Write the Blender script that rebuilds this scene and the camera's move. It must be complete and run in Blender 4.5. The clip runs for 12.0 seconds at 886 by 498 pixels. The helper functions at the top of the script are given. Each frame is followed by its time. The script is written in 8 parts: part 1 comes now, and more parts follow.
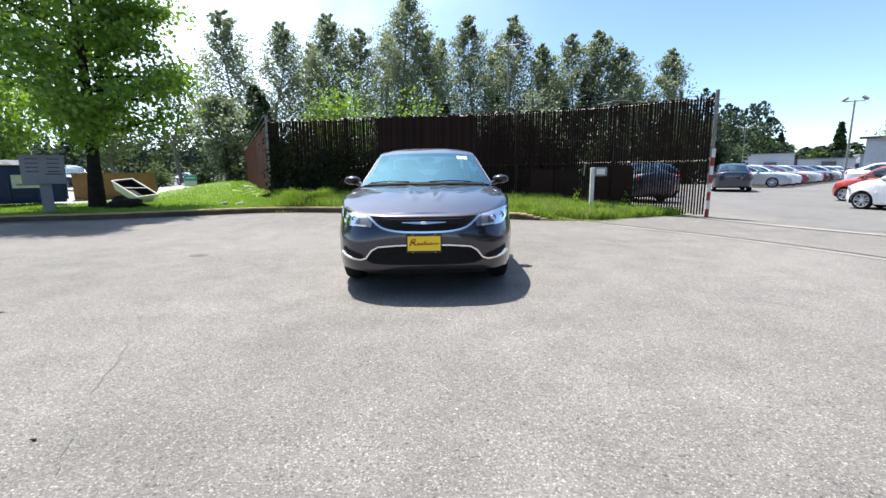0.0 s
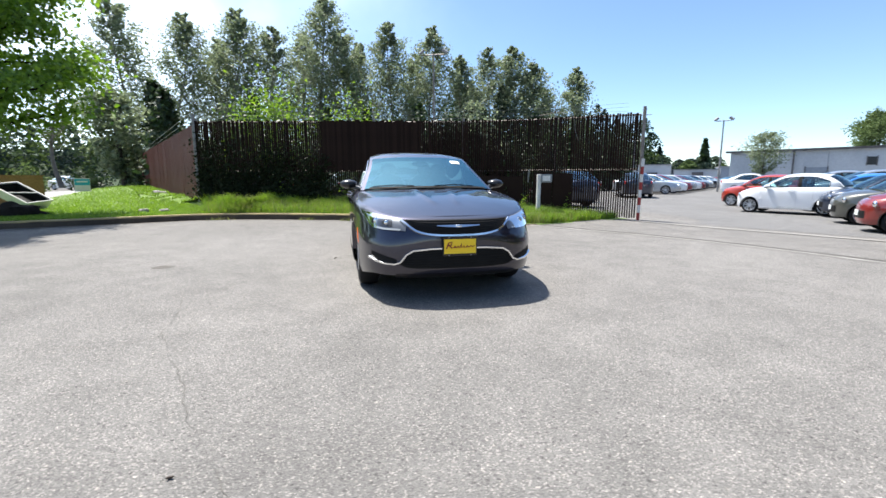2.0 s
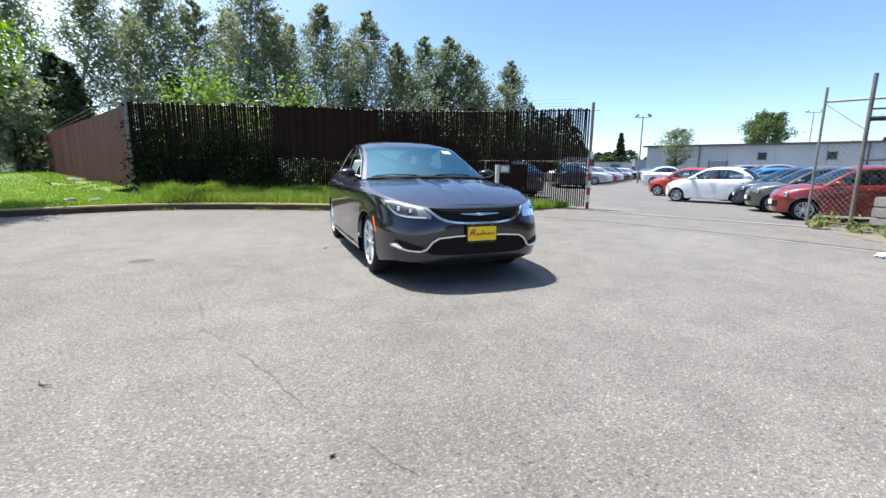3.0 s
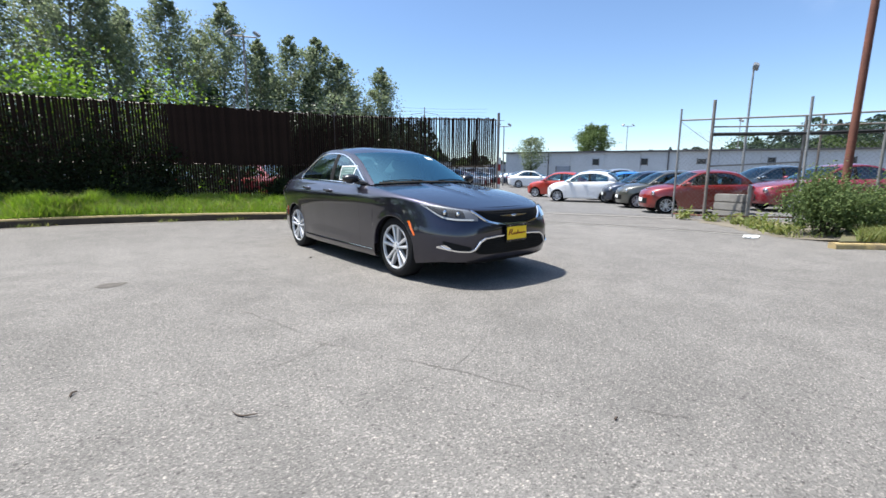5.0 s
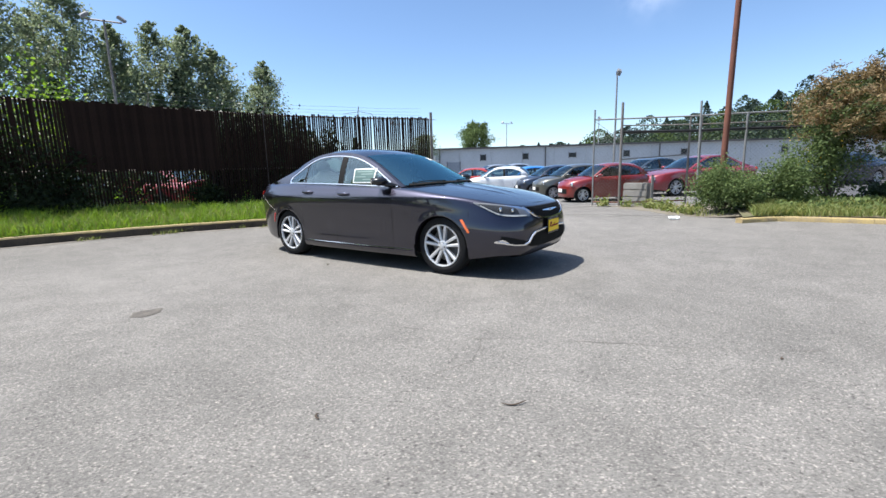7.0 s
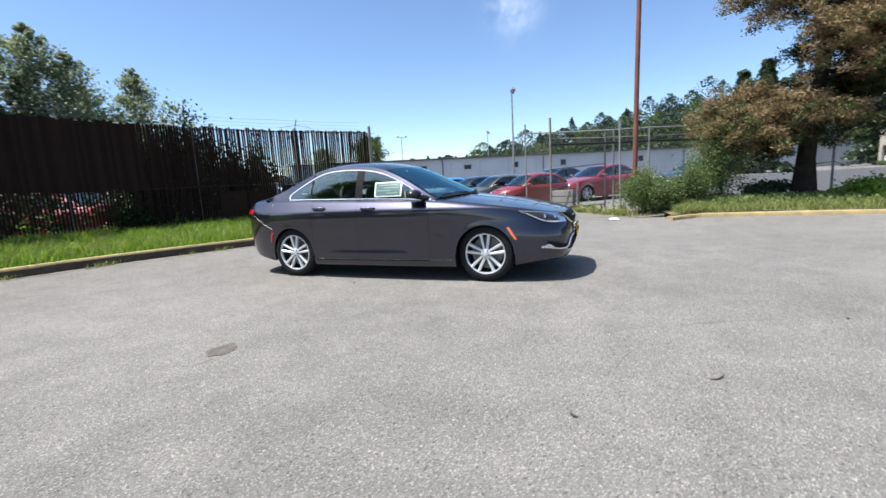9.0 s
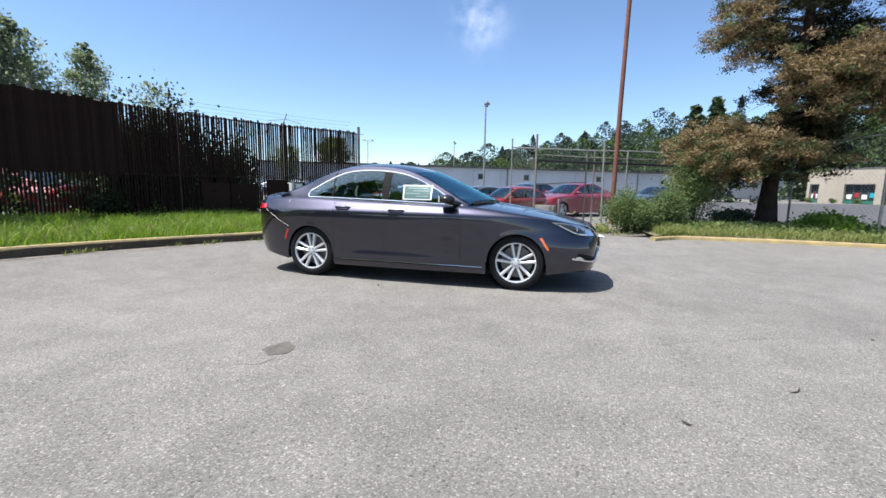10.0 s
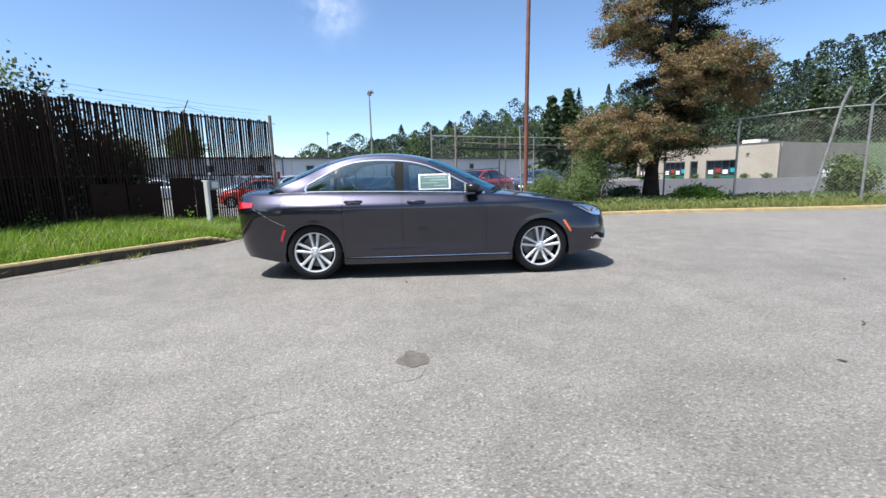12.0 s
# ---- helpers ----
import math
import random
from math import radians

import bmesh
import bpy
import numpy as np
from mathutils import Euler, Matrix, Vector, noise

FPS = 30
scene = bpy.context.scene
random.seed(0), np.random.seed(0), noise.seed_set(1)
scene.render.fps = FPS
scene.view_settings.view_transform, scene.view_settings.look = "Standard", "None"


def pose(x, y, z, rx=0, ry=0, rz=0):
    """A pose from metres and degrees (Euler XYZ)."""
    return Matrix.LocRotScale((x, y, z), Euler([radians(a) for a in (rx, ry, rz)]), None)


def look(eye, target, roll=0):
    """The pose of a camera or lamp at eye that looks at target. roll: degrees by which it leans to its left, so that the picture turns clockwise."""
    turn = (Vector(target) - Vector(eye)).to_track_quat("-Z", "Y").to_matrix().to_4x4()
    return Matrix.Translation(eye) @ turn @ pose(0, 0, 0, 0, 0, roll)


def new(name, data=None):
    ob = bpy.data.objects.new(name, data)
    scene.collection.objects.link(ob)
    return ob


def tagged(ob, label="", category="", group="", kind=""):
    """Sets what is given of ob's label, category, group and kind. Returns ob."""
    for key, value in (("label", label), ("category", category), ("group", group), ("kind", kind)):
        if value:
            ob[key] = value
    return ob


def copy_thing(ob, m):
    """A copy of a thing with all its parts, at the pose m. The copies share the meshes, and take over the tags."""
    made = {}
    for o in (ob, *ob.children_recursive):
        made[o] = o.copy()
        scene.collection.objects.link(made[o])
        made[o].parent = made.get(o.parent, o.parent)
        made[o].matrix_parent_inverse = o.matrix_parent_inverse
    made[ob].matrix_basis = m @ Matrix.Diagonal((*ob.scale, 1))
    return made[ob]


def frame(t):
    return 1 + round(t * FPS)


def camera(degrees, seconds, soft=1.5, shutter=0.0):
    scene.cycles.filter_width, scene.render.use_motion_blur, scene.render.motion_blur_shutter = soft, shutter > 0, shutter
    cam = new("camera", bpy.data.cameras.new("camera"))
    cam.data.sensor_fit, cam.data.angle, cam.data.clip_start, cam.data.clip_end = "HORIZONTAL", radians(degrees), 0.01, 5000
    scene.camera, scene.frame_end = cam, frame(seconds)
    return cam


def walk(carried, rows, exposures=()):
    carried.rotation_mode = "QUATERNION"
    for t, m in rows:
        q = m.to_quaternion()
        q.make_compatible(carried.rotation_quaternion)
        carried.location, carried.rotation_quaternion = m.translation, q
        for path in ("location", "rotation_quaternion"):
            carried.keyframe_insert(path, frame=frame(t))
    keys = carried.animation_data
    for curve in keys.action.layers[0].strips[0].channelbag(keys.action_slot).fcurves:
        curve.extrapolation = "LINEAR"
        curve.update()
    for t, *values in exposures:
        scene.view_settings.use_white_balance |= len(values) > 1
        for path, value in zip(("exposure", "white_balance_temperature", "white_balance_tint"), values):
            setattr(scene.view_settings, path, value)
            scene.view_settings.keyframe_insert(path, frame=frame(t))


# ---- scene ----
cam = camera(90.7, 12.0, soft=1.5, shutter=0.3)
PATH = [
    (0, (0.222, -6.109, 1.121), (0.2, -4.138, 0.78), -0.6),
    (0.5, (0.158, -6.103, 1.102), (0.191, -4.132, 0.764), 1.4),
    (1, (-0.126, -6.145, 1.108), (0.076, -4.182, 0.781), 0.1),
    (1.5, (-0.461, -6.141, 1.098), (-0.199, -4.182, 0.795), 1.0),
    (2, (-0.85, -6.039, 1.098), (-0.48, -4.099, 0.784), -0.1),
    (2.5, (-1.277, -6.01, 1.088), (-0.727, -4.115, 0.759), -0.6),
    (2.7, (-1.44, -6.0, 1.098), (-0.843, -4.122, 0.754), -0.2),
    (4.3, (-2.794, -5.647, 1.076), (-1.773, -3.963, 0.728), 0.3),
    (4.5, (-2.945, -5.563, 1.077), (-1.872, -3.908, 0.749), -0.6),
    (5, (-3.313, -5.367, 1.093), (-2.103, -3.809, 0.759), 0.2),
    (5.5, (-3.69, -5.16, 1.094), (-2.355, -3.712, 0.746), -0.4),
    (6, (-4.024, -4.861, 1.102), (-2.631, -3.472, 0.746), -0.8),
    (6.5, (-4.391, -4.599, 1.135), (-2.877, -3.337, 0.797), -1.0),
    (7, (-4.684, -4.286, 1.146), (-3.114, -3.098, 0.795), -1.6),
    (7.2, (-4.775, -4.135, 1.158), (-3.19, -2.969, 0.8), -1.6),
    (8.8, (-5.522, -3.002, 1.188), (-3.736, -2.144, 0.909), -2.5),
    (9, (-5.614, -2.855, 1.194), (-3.793, -2.089, 0.882), -3.2),
    (9.5, (-5.794, -2.429, 1.186), (-3.933, -1.774, 0.861), -3.2),
    (10, (-5.908, -2.023, 1.188), (-4.013, -1.449, 0.907), 1.0),
    (10.5, (-6.029, -1.609, 1.192), (-4.09, -1.223, 0.892), -0.7),
    (11, (-6.03, -1.139, 1.191), (-4.073, -0.849, 0.901), -1.7),
    (11.5, (-6.071, -0.691, 1.196), (-4.095, -0.598, 0.904), -0.9),
    (12, (-6.03, -0.232, 1.169), (-4.057, -0.226, 0.843), -1.5),
]
walk(cam, [(t, look(eye, target, roll)) for t, eye, target, roll in PATH],
     exposures=[(0.0, 1.09, 6450, 10), (1.5, 1.06, 6420, 10), (2.5, 1.02, 6400, 10), (4.3, 0.90, 6370, 10), (5.5, 0.87, 6350, 10), (7.0, 0.87, 6350, 10), (9.0, 0.89, 6330, 10), (12.0, 0.89, 6320, 10)])

# ---- world and light ----
SUN_DIR = Vector((-0.24, 0.36, 1.0)).normalized()
world = bpy.data.worlds.new("sky")
scene.world = world
world.use_nodes = True
wn = world.node_tree.nodes
sky = wn.new("ShaderNodeTexSky")
sky.sky_type = "NISHITA"
sky.sun_disc = False
sky.sun_elevation = math.asin(SUN_DIR.z)
sky.sun_rotation = math.atan2(SUN_DIR.x, SUN_DIR.y)
sky.altitude = 1000
sky.air_density, sky.dust_density, sky.ozone_density = 1.0, 0.0, 3.5
wn["Background"].inputs["Strength"].default_value = 0.107
# pale haze round the sun and low in its bearing, and one wisp of cloud
wl = world.node_tree.links
bearing = wn.new("ShaderNodeTexCoord")
last = sky.outputs[0]


def sky_glow(way, power, colour, ragged=0.0):
    """Adds a soft patch of bright air in one direction."""
    global last
    dot, clip, up, mix, total = wn.new("ShaderNodeVectorMath"), wn.new("ShaderNodeMath"), wn.new("ShaderNodeMath"), wn.new("ShaderNodeMix"), wn.new("ShaderNodeMix")
    dot.operation, clip.operation, up.operation = "DOT_PRODUCT", "MAXIMUM", "POWER"
    dot.inputs[1].default_value = Vector(way).normalized()
    clip.inputs[1].default_value, up.inputs[1].default_value = 0.0, power
    mix.data_type, total.data_type, total.blend_type = "RGBA", "RGBA", "ADD"
    mix.inputs[6].default_value, mix.inputs[7].default_value, total.inputs[0].default_value = (0, 0, 0, 1), (*colour, 1), 1.0
    wl.new(bearing.outputs["Generated"], dot.inputs[0]), wl.new(dot.outputs["Value"], clip.inputs[0]), wl.new(clip.outputs[0], up.inputs[0])
    strength = up.outputs[0]
    if ragged:
        cloud, edge, cut = wn.new("ShaderNodeTexNoise"), wn.new("ShaderNodeMapRange"), wn.new("ShaderNodeMath")
        cloud.inputs["Scale"].default_value, cloud.inputs["Detail"].default_value = ragged, 6
        edge.inputs["From Min"].default_value, edge.inputs["From Max"].default_value, cut.operation = 0.38, 0.66, "MULTIPLY"
        wl.new(bearing.outputs["Generated"], cloud.inputs["Vector"]), wl.new(cloud.outputs["Fac"], edge.inputs["Value"])
        wl.new(edge.outputs[0], cut.inputs[0]), wl.new(strength, cut.inputs[1])
        strength = cut.outputs[0]
    wl.new(strength, mix.inputs[0]), wl.new(last, total.inputs[6]), wl.new(mix.outputs[2], total.inputs[7])
    last = total.outputs[2]


sky_glow(SUN_DIR, 7.0, (8.0, 8.2, 8.4))
sky_glow((-0.52, 0.78, 0.30), 14.0, (3.6, 3.7, 3.7))
sky_glow((-0.50, 0.75, 0.36), 9.0, (5.5, 5.4, 5.2), 3.5)
sky_glow((0.920, 0.207, 0.333), 1100.0, (2.4, 2.2, 2.0), 26.0)
wl.new(last, wn["Background"].inputs["Color"])
sun = new("sun", bpy.data.lights.new("sun", "SUN"))
sun.data.energy, sun.data.angle, sun.data.color = 5.0, radians(0.53), (1.0, 0.95, 0.87)
sun.matrix_world = look((0, 0, 30), Vector((0, 0, 30)) - SUN_DIR)


# ---- materials ----
def nodes_of(name):
    m = bpy.data.materials.new(name)
    m.use_nodes = True
    return m, m.node_tree.nodes, m.node_tree.links, m.node_tree.nodes["Principled BSDF"]


def ramp(n, stops):
    r = n.new("ShaderNodeValToRGB")
    e = r.color_ramp.elements
    while len(e) < len(stops):
        e.new(0.5)
    for k, (p, c) in enumerate(stops):
        e[k].position, e[k].color = p, (*c, 1) if len(c) == 3 else c
    return r


def surface(name, a, b=None, rough=0.6, metal=0.0, scale=6.0, fine=60.0, bump=0.15, coat=0.0, island=0.0, objvar=0.0, translucent=0.0, spec=0.5, dist=0.01):
    """Two tones mixed by coarse and fine noise, with fine relief."""
    m, n, l, p = nodes_of(name)
    b = b or tuple(c * 0.75 for c in a)
    co = n.new("ShaderNodeTexCoord")
    n1, n2 = n.new("ShaderNodeTexNoise"), n.new("ShaderNodeTexNoise")
    n1.inputs["Scale"].default_value, n2.inputs["Scale"].default_value = scale, fine
    n1.inputs["Detail"].default_value, n2.inputs["Detail"].default_value = 4, 3
    l.new(co.outputs["Object"], n1.inputs["Vector"]), l.new(co.outputs["Object"], n2.inputs["Vector"])
    add = n.new("ShaderNodeMath")
    add.operation = "ADD"
    l.new(n1.outputs["Fac"], add.inputs[0]), l.new(n2.outputs["Fac"], add.inputs[1])
    fac = add.outputs[0]
    rng = n.new("ShaderNodeMapRange")
    rng.inputs["From Min"].default_value, rng.inputs["From Max"].default_value = 0.7, 1.3
    l.new(fac, rng.inputs["Value"])
    fac = rng.outputs[0]
    if island or objvar:
        src = n.new("ShaderNodeNewGeometry").outputs["Random Per Island"] if island else n.new("ShaderNodeObjectInfo").outputs["Random"]
        mx = n.new("ShaderNodeMix")
        mx.inputs[0].default_value = island or objvar
        l.new(fac, mx.inputs[2]), l.new(src, mx.inputs[3])
        fac = mx.outputs[0]
    r = ramp(n, [(0.0, b), (1.0, a)])
    l.new(fac, r.inputs[0])
    l.new(r.outputs[0], p.inputs["Base Color"])
    p.inputs["Roughness"].default_value, p.inputs["Metallic"].default_value = rough, metal
    p.inputs["Specular IOR Level"].default_value = spec
    p.inputs["Coat Weight"].default_value = coat
    p.inputs["Coat Roughness"].default_value = 0.04
    if bump:
        bm_ = n.new("ShaderNodeBump")
        bm_.inputs["Strength"].default_value, bm_.inputs["Distance"].default_value = bump, dist
        l.new(n2.outputs["Fac"], bm_.inputs["Height"]), l.new(bm_.outputs[0], p.inputs["Normal"])
    if translucent:
        t, mix = n.new("ShaderNodeBsdfTranslucent"), n.new("ShaderNodeMixShader")
        mix.inputs[0].default_value = translucent
        hs = n.new("ShaderNodeHueSaturation")
        hs.inputs["Value"].default_value, hs.inputs["Saturation"].default_value = 1.7, 1.1
        l.new(r.outputs[0], hs.inputs["Color"]), l.new(hs.outputs[0], t.inputs[0])
        l.new(p.outputs[0], mix.inputs[1]), l.new(t.outputs[0], mix.inputs[2])
        l.new(mix.outputs[0], n["Material Output"].inputs[0])
    return m


def paint(name, col, metal=0.5, rough=0.32):
    m, n, l, p = nodes_of(name)
    co, no = n.new("ShaderNodeTexCoord"), n.new("ShaderNodeTexNoise")
    no.inputs["Scale"].default_value, no.inputs["Detail"].default_value = 900, 1
    l.new(co.outputs["Object"], no.inputs["Vector"])
    r = ramp(n, [(0.3, tuple(c * 0.8 for c in col)), (0.7, tuple(min(1, c * 1.2) for c in col))])
    l.new(no.outputs["Fac"], r.inputs[0]), l.new(r.outputs[0], p.inputs["Base Color"])
    dust = n.new("ShaderNodeTexNoise")
    dust.inputs["Scale"].default_value, dust.inputs["Detail"].default_value = 3, 6
    l.new(co.outputs["Object"], dust.inputs["Vector"])
    mr = n.new("ShaderNodeMapRange")
    mr.inputs["To Min"].default_value, mr.inputs["To Max"].default_value = rough - 0.05, rough + 0.08
    l.new(dust.outputs["Fac"], mr.inputs["Value"]), l.new(mr.outputs[0], p.inputs["Roughness"])
    p.inputs["Metallic"].default_value = metal
    p.inputs["Coat Weight"].default_value, p.inputs["Coat Roughness"].default_value, p.inputs["Coat IOR"].default_value = 1.0, 0.03, 1.6
    return m


def glass_pane(name, tint, gloss=0.02, ior=1.6, sheen=(1, 1, 1)):
    m, n, l, p = nodes_of(name)
    n.remove(p)
    tr, gl, fr, mx = n.new("ShaderNodeBsdfTransparent"), n.new("ShaderNodeBsdfGlossy"), n.new("ShaderNodeFresnel"), n.new("ShaderNodeMixShader")
    tr.inputs[0].default_value = (*tint, 1)
    gl.inputs["Roughness"].default_value = gloss
    gl.inputs[0].default_value = (*sheen, 1)
    fr.inputs[0].default_value = ior
    l.new(fr.outputs[0], mx.inputs[0]), l.new(tr.outputs[0], mx.inputs[1]), l.new(gl.outputs[0], mx.inputs[2])
    l.new(mx.outputs[0], n["Material Output"].inputs[0])
    return m


def plain(name, col, rough=0.5, metal=0.0, coat=0.0):
    m, n, l, p = nodes_of(name)
    p.inputs["Base Color"].default_value = (*col, 1)
    p.inputs["Roughness"].default_value, p.inputs["Metallic"].default_value = rough, metal
    p.inputs["Coat Weight"].default_value = coat
    return m


def asphalt_material(name, dark, light, speck, worn=0.35):
    """Aged asphalt: pale stones in a grey binder, large worn and stained areas."""
    m, n, l, p = nodes_of(name)
    co = n.new("ShaderNodeTexCoord")
    stones, grit, big, mid = n.new("ShaderNodeTexVoronoi"), n.new("ShaderNodeTexNoise"), n.new("ShaderNodeTexNoise"), n.new("ShaderNodeTexNoise")
    stones.inputs["Scale"].default_value = 150
    for t, s, d in ((grit, 320, 3), (big, 0.33, 5), (mid, 2.6, 5)):
        t.inputs["Scale"].default_value, t.inputs["Detail"].default_value = s, d
    for t in (stones, grit, big, mid):
        l.new(co.outputs["Object"], t.inputs["Vector"])
    base = ramp(n, [(0.36, dark), (0.64, light)])
    mx = n.new("ShaderNodeMix")
    mx.inputs[0].default_value = 0.45
    l.new(big.outputs["Fac"], mx.inputs[2]), l.new(mid.outputs["Fac"], mx.inputs[3])
    l.new(mx.outputs[0], base.inputs[0])
    sep = n.new("ShaderNodeSeparateColor")
    l.new(stones.outputs["Color"], sep.inputs[0])
    tone = ramp(n, [(0.0, (0.5,) * 3), (0.45, (0.86,) * 3), (0.85, (1.0,) * 3), (1.0, speck)])
    l.new(sep.outputs[0], tone.inputs[0])
    mul = n.new("ShaderNodeMix")
    mul.data_type, mul.blend_type = "RGBA", "MULTIPLY"
    mul.inputs[0].default_value = 0.9
    l.new(base.outputs[0], mul.inputs[6]), l.new(tone.outputs[0], mul.inputs[7])
    gr = ramp(n, [(0.3, (0.62,) * 3), (0.7, (1.25,) * 3)])
    l.new(grit.outputs["Fac"], gr.inputs[0])
    mul2 = n.new("ShaderNodeMix")
    mul2.data_type, mul2.blend_type = "RGBA", "MULTIPLY"
    mul2.inputs[0].default_value = 0.8
    l.new(mul.outputs[2], mul2.inputs[6]), l.new(gr.outputs[0], mul2.inputs[7])
    chips, pick, near, both, mul3 = n.new("ShaderNodeTexVoronoi"), n.new("ShaderNodeSeparateColor"), n.new("ShaderNodeMath"), n.new("ShaderNodeMath"), n.new("ShaderNodeMix")
    chips.inputs["Scale"].default_value = 44
    l.new(co.outputs["Object"], chips.inputs["Vector"]), l.new(chips.outputs["Color"], pick.inputs[0])
    shade = ramp(n, [(0.0, (0.42,) * 3), (0.13, (0.62,) * 3), (0.20, (1.0,) * 3), (0.84, (1.0,) * 3), (0.93, (1.35, 1.32, 1.28)), (1.0, (1.75, 1.7, 1.62))])
    l.new(pick.outputs[1], shade.inputs[0])
    near.operation, near.inputs[1].default_value = "LESS_THAN", 0.34
    l.new(chips.outputs["Distance"], near.inputs[0])
    both.operation, both.inputs[1].default_value = "MULTIPLY", 0.85
    l.new(near.outputs[0], both.inputs[0])
    mul3.data_type, mul3.blend_type = "RGBA", "MULTIPLY"
    l.new(both.outputs[0], mul3.inputs[0]), l.new(mul2.outputs[2], mul3.inputs[6]), l.new(shade.outputs[0], mul3.inputs[7])
    l.new(mul3.outputs[2], p.inputs["Base Color"])
    p.inputs["Roughness"].default_value = 0.88
    p.inputs["Specular IOR Level"].default_value = 0.25
    bmp = n.new("ShaderNodeBump")
    bmp.inputs["Strength"].default_value, bmp.inputs["Distance"].default_value = 0.5, 0.006
    l.new(stones.outputs["Distance"], bmp.inputs["Height"]), l.new(bmp.outputs[0], p.inputs["Normal"])
    return m


M = {}
M["asphalt"] = asphalt_material("aged_asphalt", (0.156, 0.149, 0.139), (0.216, 0.206, 0.192), (1.9, 1.86, 1.80))
M["lot"] = asphalt_material("lot_asphalt", (0.15, 0.147, 0.142), (0.20, 0.196, 0.19), (1.5, 1.5, 1.5))
M["street"] = surface("pale_street", (0.32, 0.31, 0.30), (0.24, 0.235, 0.23), 0.9, scale=0.4, fine=40)
M["lane"] = surface("dark_lane", (0.10, 0.10, 0.108), (0.075, 0.075, 0.08), 0.95, spec=0.03, scale=0.5, fine=40)
M["crack"] = surface("crack_dirt", (0.135, 0.125, 0.11), (0.07, 0.066, 0.06), 0.95, scale=20)
M["patchy"] = surface("worn_patch", (0.13, 0.115, 0.098), (0.055, 0.05, 0.045), 0.9, scale=14, fine=120, bump=0.6)
M["concrete"] = surface("kerb_concrete", (0.10, 0.074, 0.048), (0.035, 0.026, 0.018), 0.9, scale=3, fine=70, bump=0.4)
M["strip"] = surface("pale_concrete", (0.32, 0.305, 0.28), (0.19, 0.18, 0.165), 0.9, scale=2.5, fine=80, bump=0.3)
M["yellow_kerb"] = surface("worn_yellow_paint", (0.44, 0.33, 0.13), (0.24, 0.19, 0.12), 0.85, scale=4, fine=60, bump=0.3)
M["soil"] = surface("lawn_soil", (0.15, 0.23, 0.045), (0.09, 0.14, 0.03), 0.95, scale=1.5, fine=40, bump=0.5)
M["grit"] = surface("gritty_dirt", (0.20, 0.175, 0.135), (0.10, 0.088, 0.062), 0.95, scale=2.2, fine=70, bump=0.6)
M["gutter"] = surface("gutter_litter", (0.24, 0.215, 0.185), (0.07, 0.06, 0.05), 0.95, scale=7, fine=90, bump=0.8)
M["dirt"] = surface("verge_dirt", (0.16, 0.13, 0.085), (0.07, 0.08, 0.03), 0.95, scale=1.2, fine=35, bump=0.5)
M["grass"] = surface("grass_blade", (0.245, 0.345, 0.052), (0.10, 0.19, 0.025), 0.6, island=0.7, bump=0, translucent=0.35)
M["drygrass"] = surface("dry_grass_blade", (0.26, 0.25, 0.09), (0.10, 0.16, 0.03), 0.7, island=0.8, bump=0, translucent=0.3)
M["bark"] = surface("bark", (0.10, 0.08, 0.06), (0.045, 0.035, 0.028), 0.95, scale=4, fine=30, bump=0.9, dist=0.03)
# Bark with the maple's shade put into its colour; cedar and mound share it.
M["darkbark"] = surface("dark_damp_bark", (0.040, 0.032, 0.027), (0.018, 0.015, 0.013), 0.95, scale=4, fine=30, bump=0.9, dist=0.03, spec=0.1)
M["palebark"] = surface("pale_bark", (0.26, 0.24, 0.21), (0.10, 0.09, 0.08), 0.9, scale=2, fine=20, bump=0.6, dist=0.03)
M["leaf_maple"] = surface("maple_leaf", (0.215, 0.335, 0.042), (0.065, 0.13, 0.019), 0.5, island=0.7, bump=0, translucent=0.38)
M["leaf_alder"] = surface("alder_leaf", (0.262, 0.302, 0.178), (0.085, 0.113, 0.064), 0.5, island=0.75, bump=0, translucent=0.42)
M["leaf_bright"] = surface("bright_leaf", (0.20, 0.29, 0.045), (0.09, 0.17, 0.025), 0.5, island=0.7, bump=0, translucent=0.45)
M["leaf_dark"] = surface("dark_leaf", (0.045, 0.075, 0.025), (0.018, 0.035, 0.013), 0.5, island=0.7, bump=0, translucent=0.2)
M["leaf_bush"] = surface("grey_green_leaf", (0.15, 0.195, 0.074), (0.06, 0.095, 0.034), 0.8, island=0.7, bump=0, translucent=0.25, spec=0.15)
M["needle_brown"] = surface("browned_needles", (0.255, 0.178, 0.084), (0.10, 0.073, 0.034), 0.8, island=0.75, bump=0, translucent=0.2)
# Dark inner needles; the colour also stands in for shade on the cedar.
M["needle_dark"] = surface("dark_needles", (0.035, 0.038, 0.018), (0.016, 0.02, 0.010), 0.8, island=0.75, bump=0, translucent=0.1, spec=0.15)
M["needle_green"] = surface("green_needles", (0.10, 0.125, 0.035), (0.04, 0.06, 0.018), 0.7, island=0.75, bump=0, translucent=0.2)
M["woods_light"] = surface("far_broadleaf_foliage", (0.105, 0.145, 0.05), (0.05, 0.08, 0.03), 0.85, island=0.6, bump=0, translucent=0.2, spec=0.1)
# Mid and dark foliage: a little bluish distance haze is put into the colour.
M["woods_mid"] = surface("far_mixed_foliage", (0.084, 0.115, 0.064), (0.042, 0.064, 0.042), 0.85, island=0.6, bump=0, translucent=0.15, spec=0.1)
M["woods_dark"] = surface("far_conifer_foliage", (0.056, 0.079, 0.056), (0.030, 0.046, 0.038), 0.85, island=0.6, bump=0, translucent=0.1, spec=0.1)
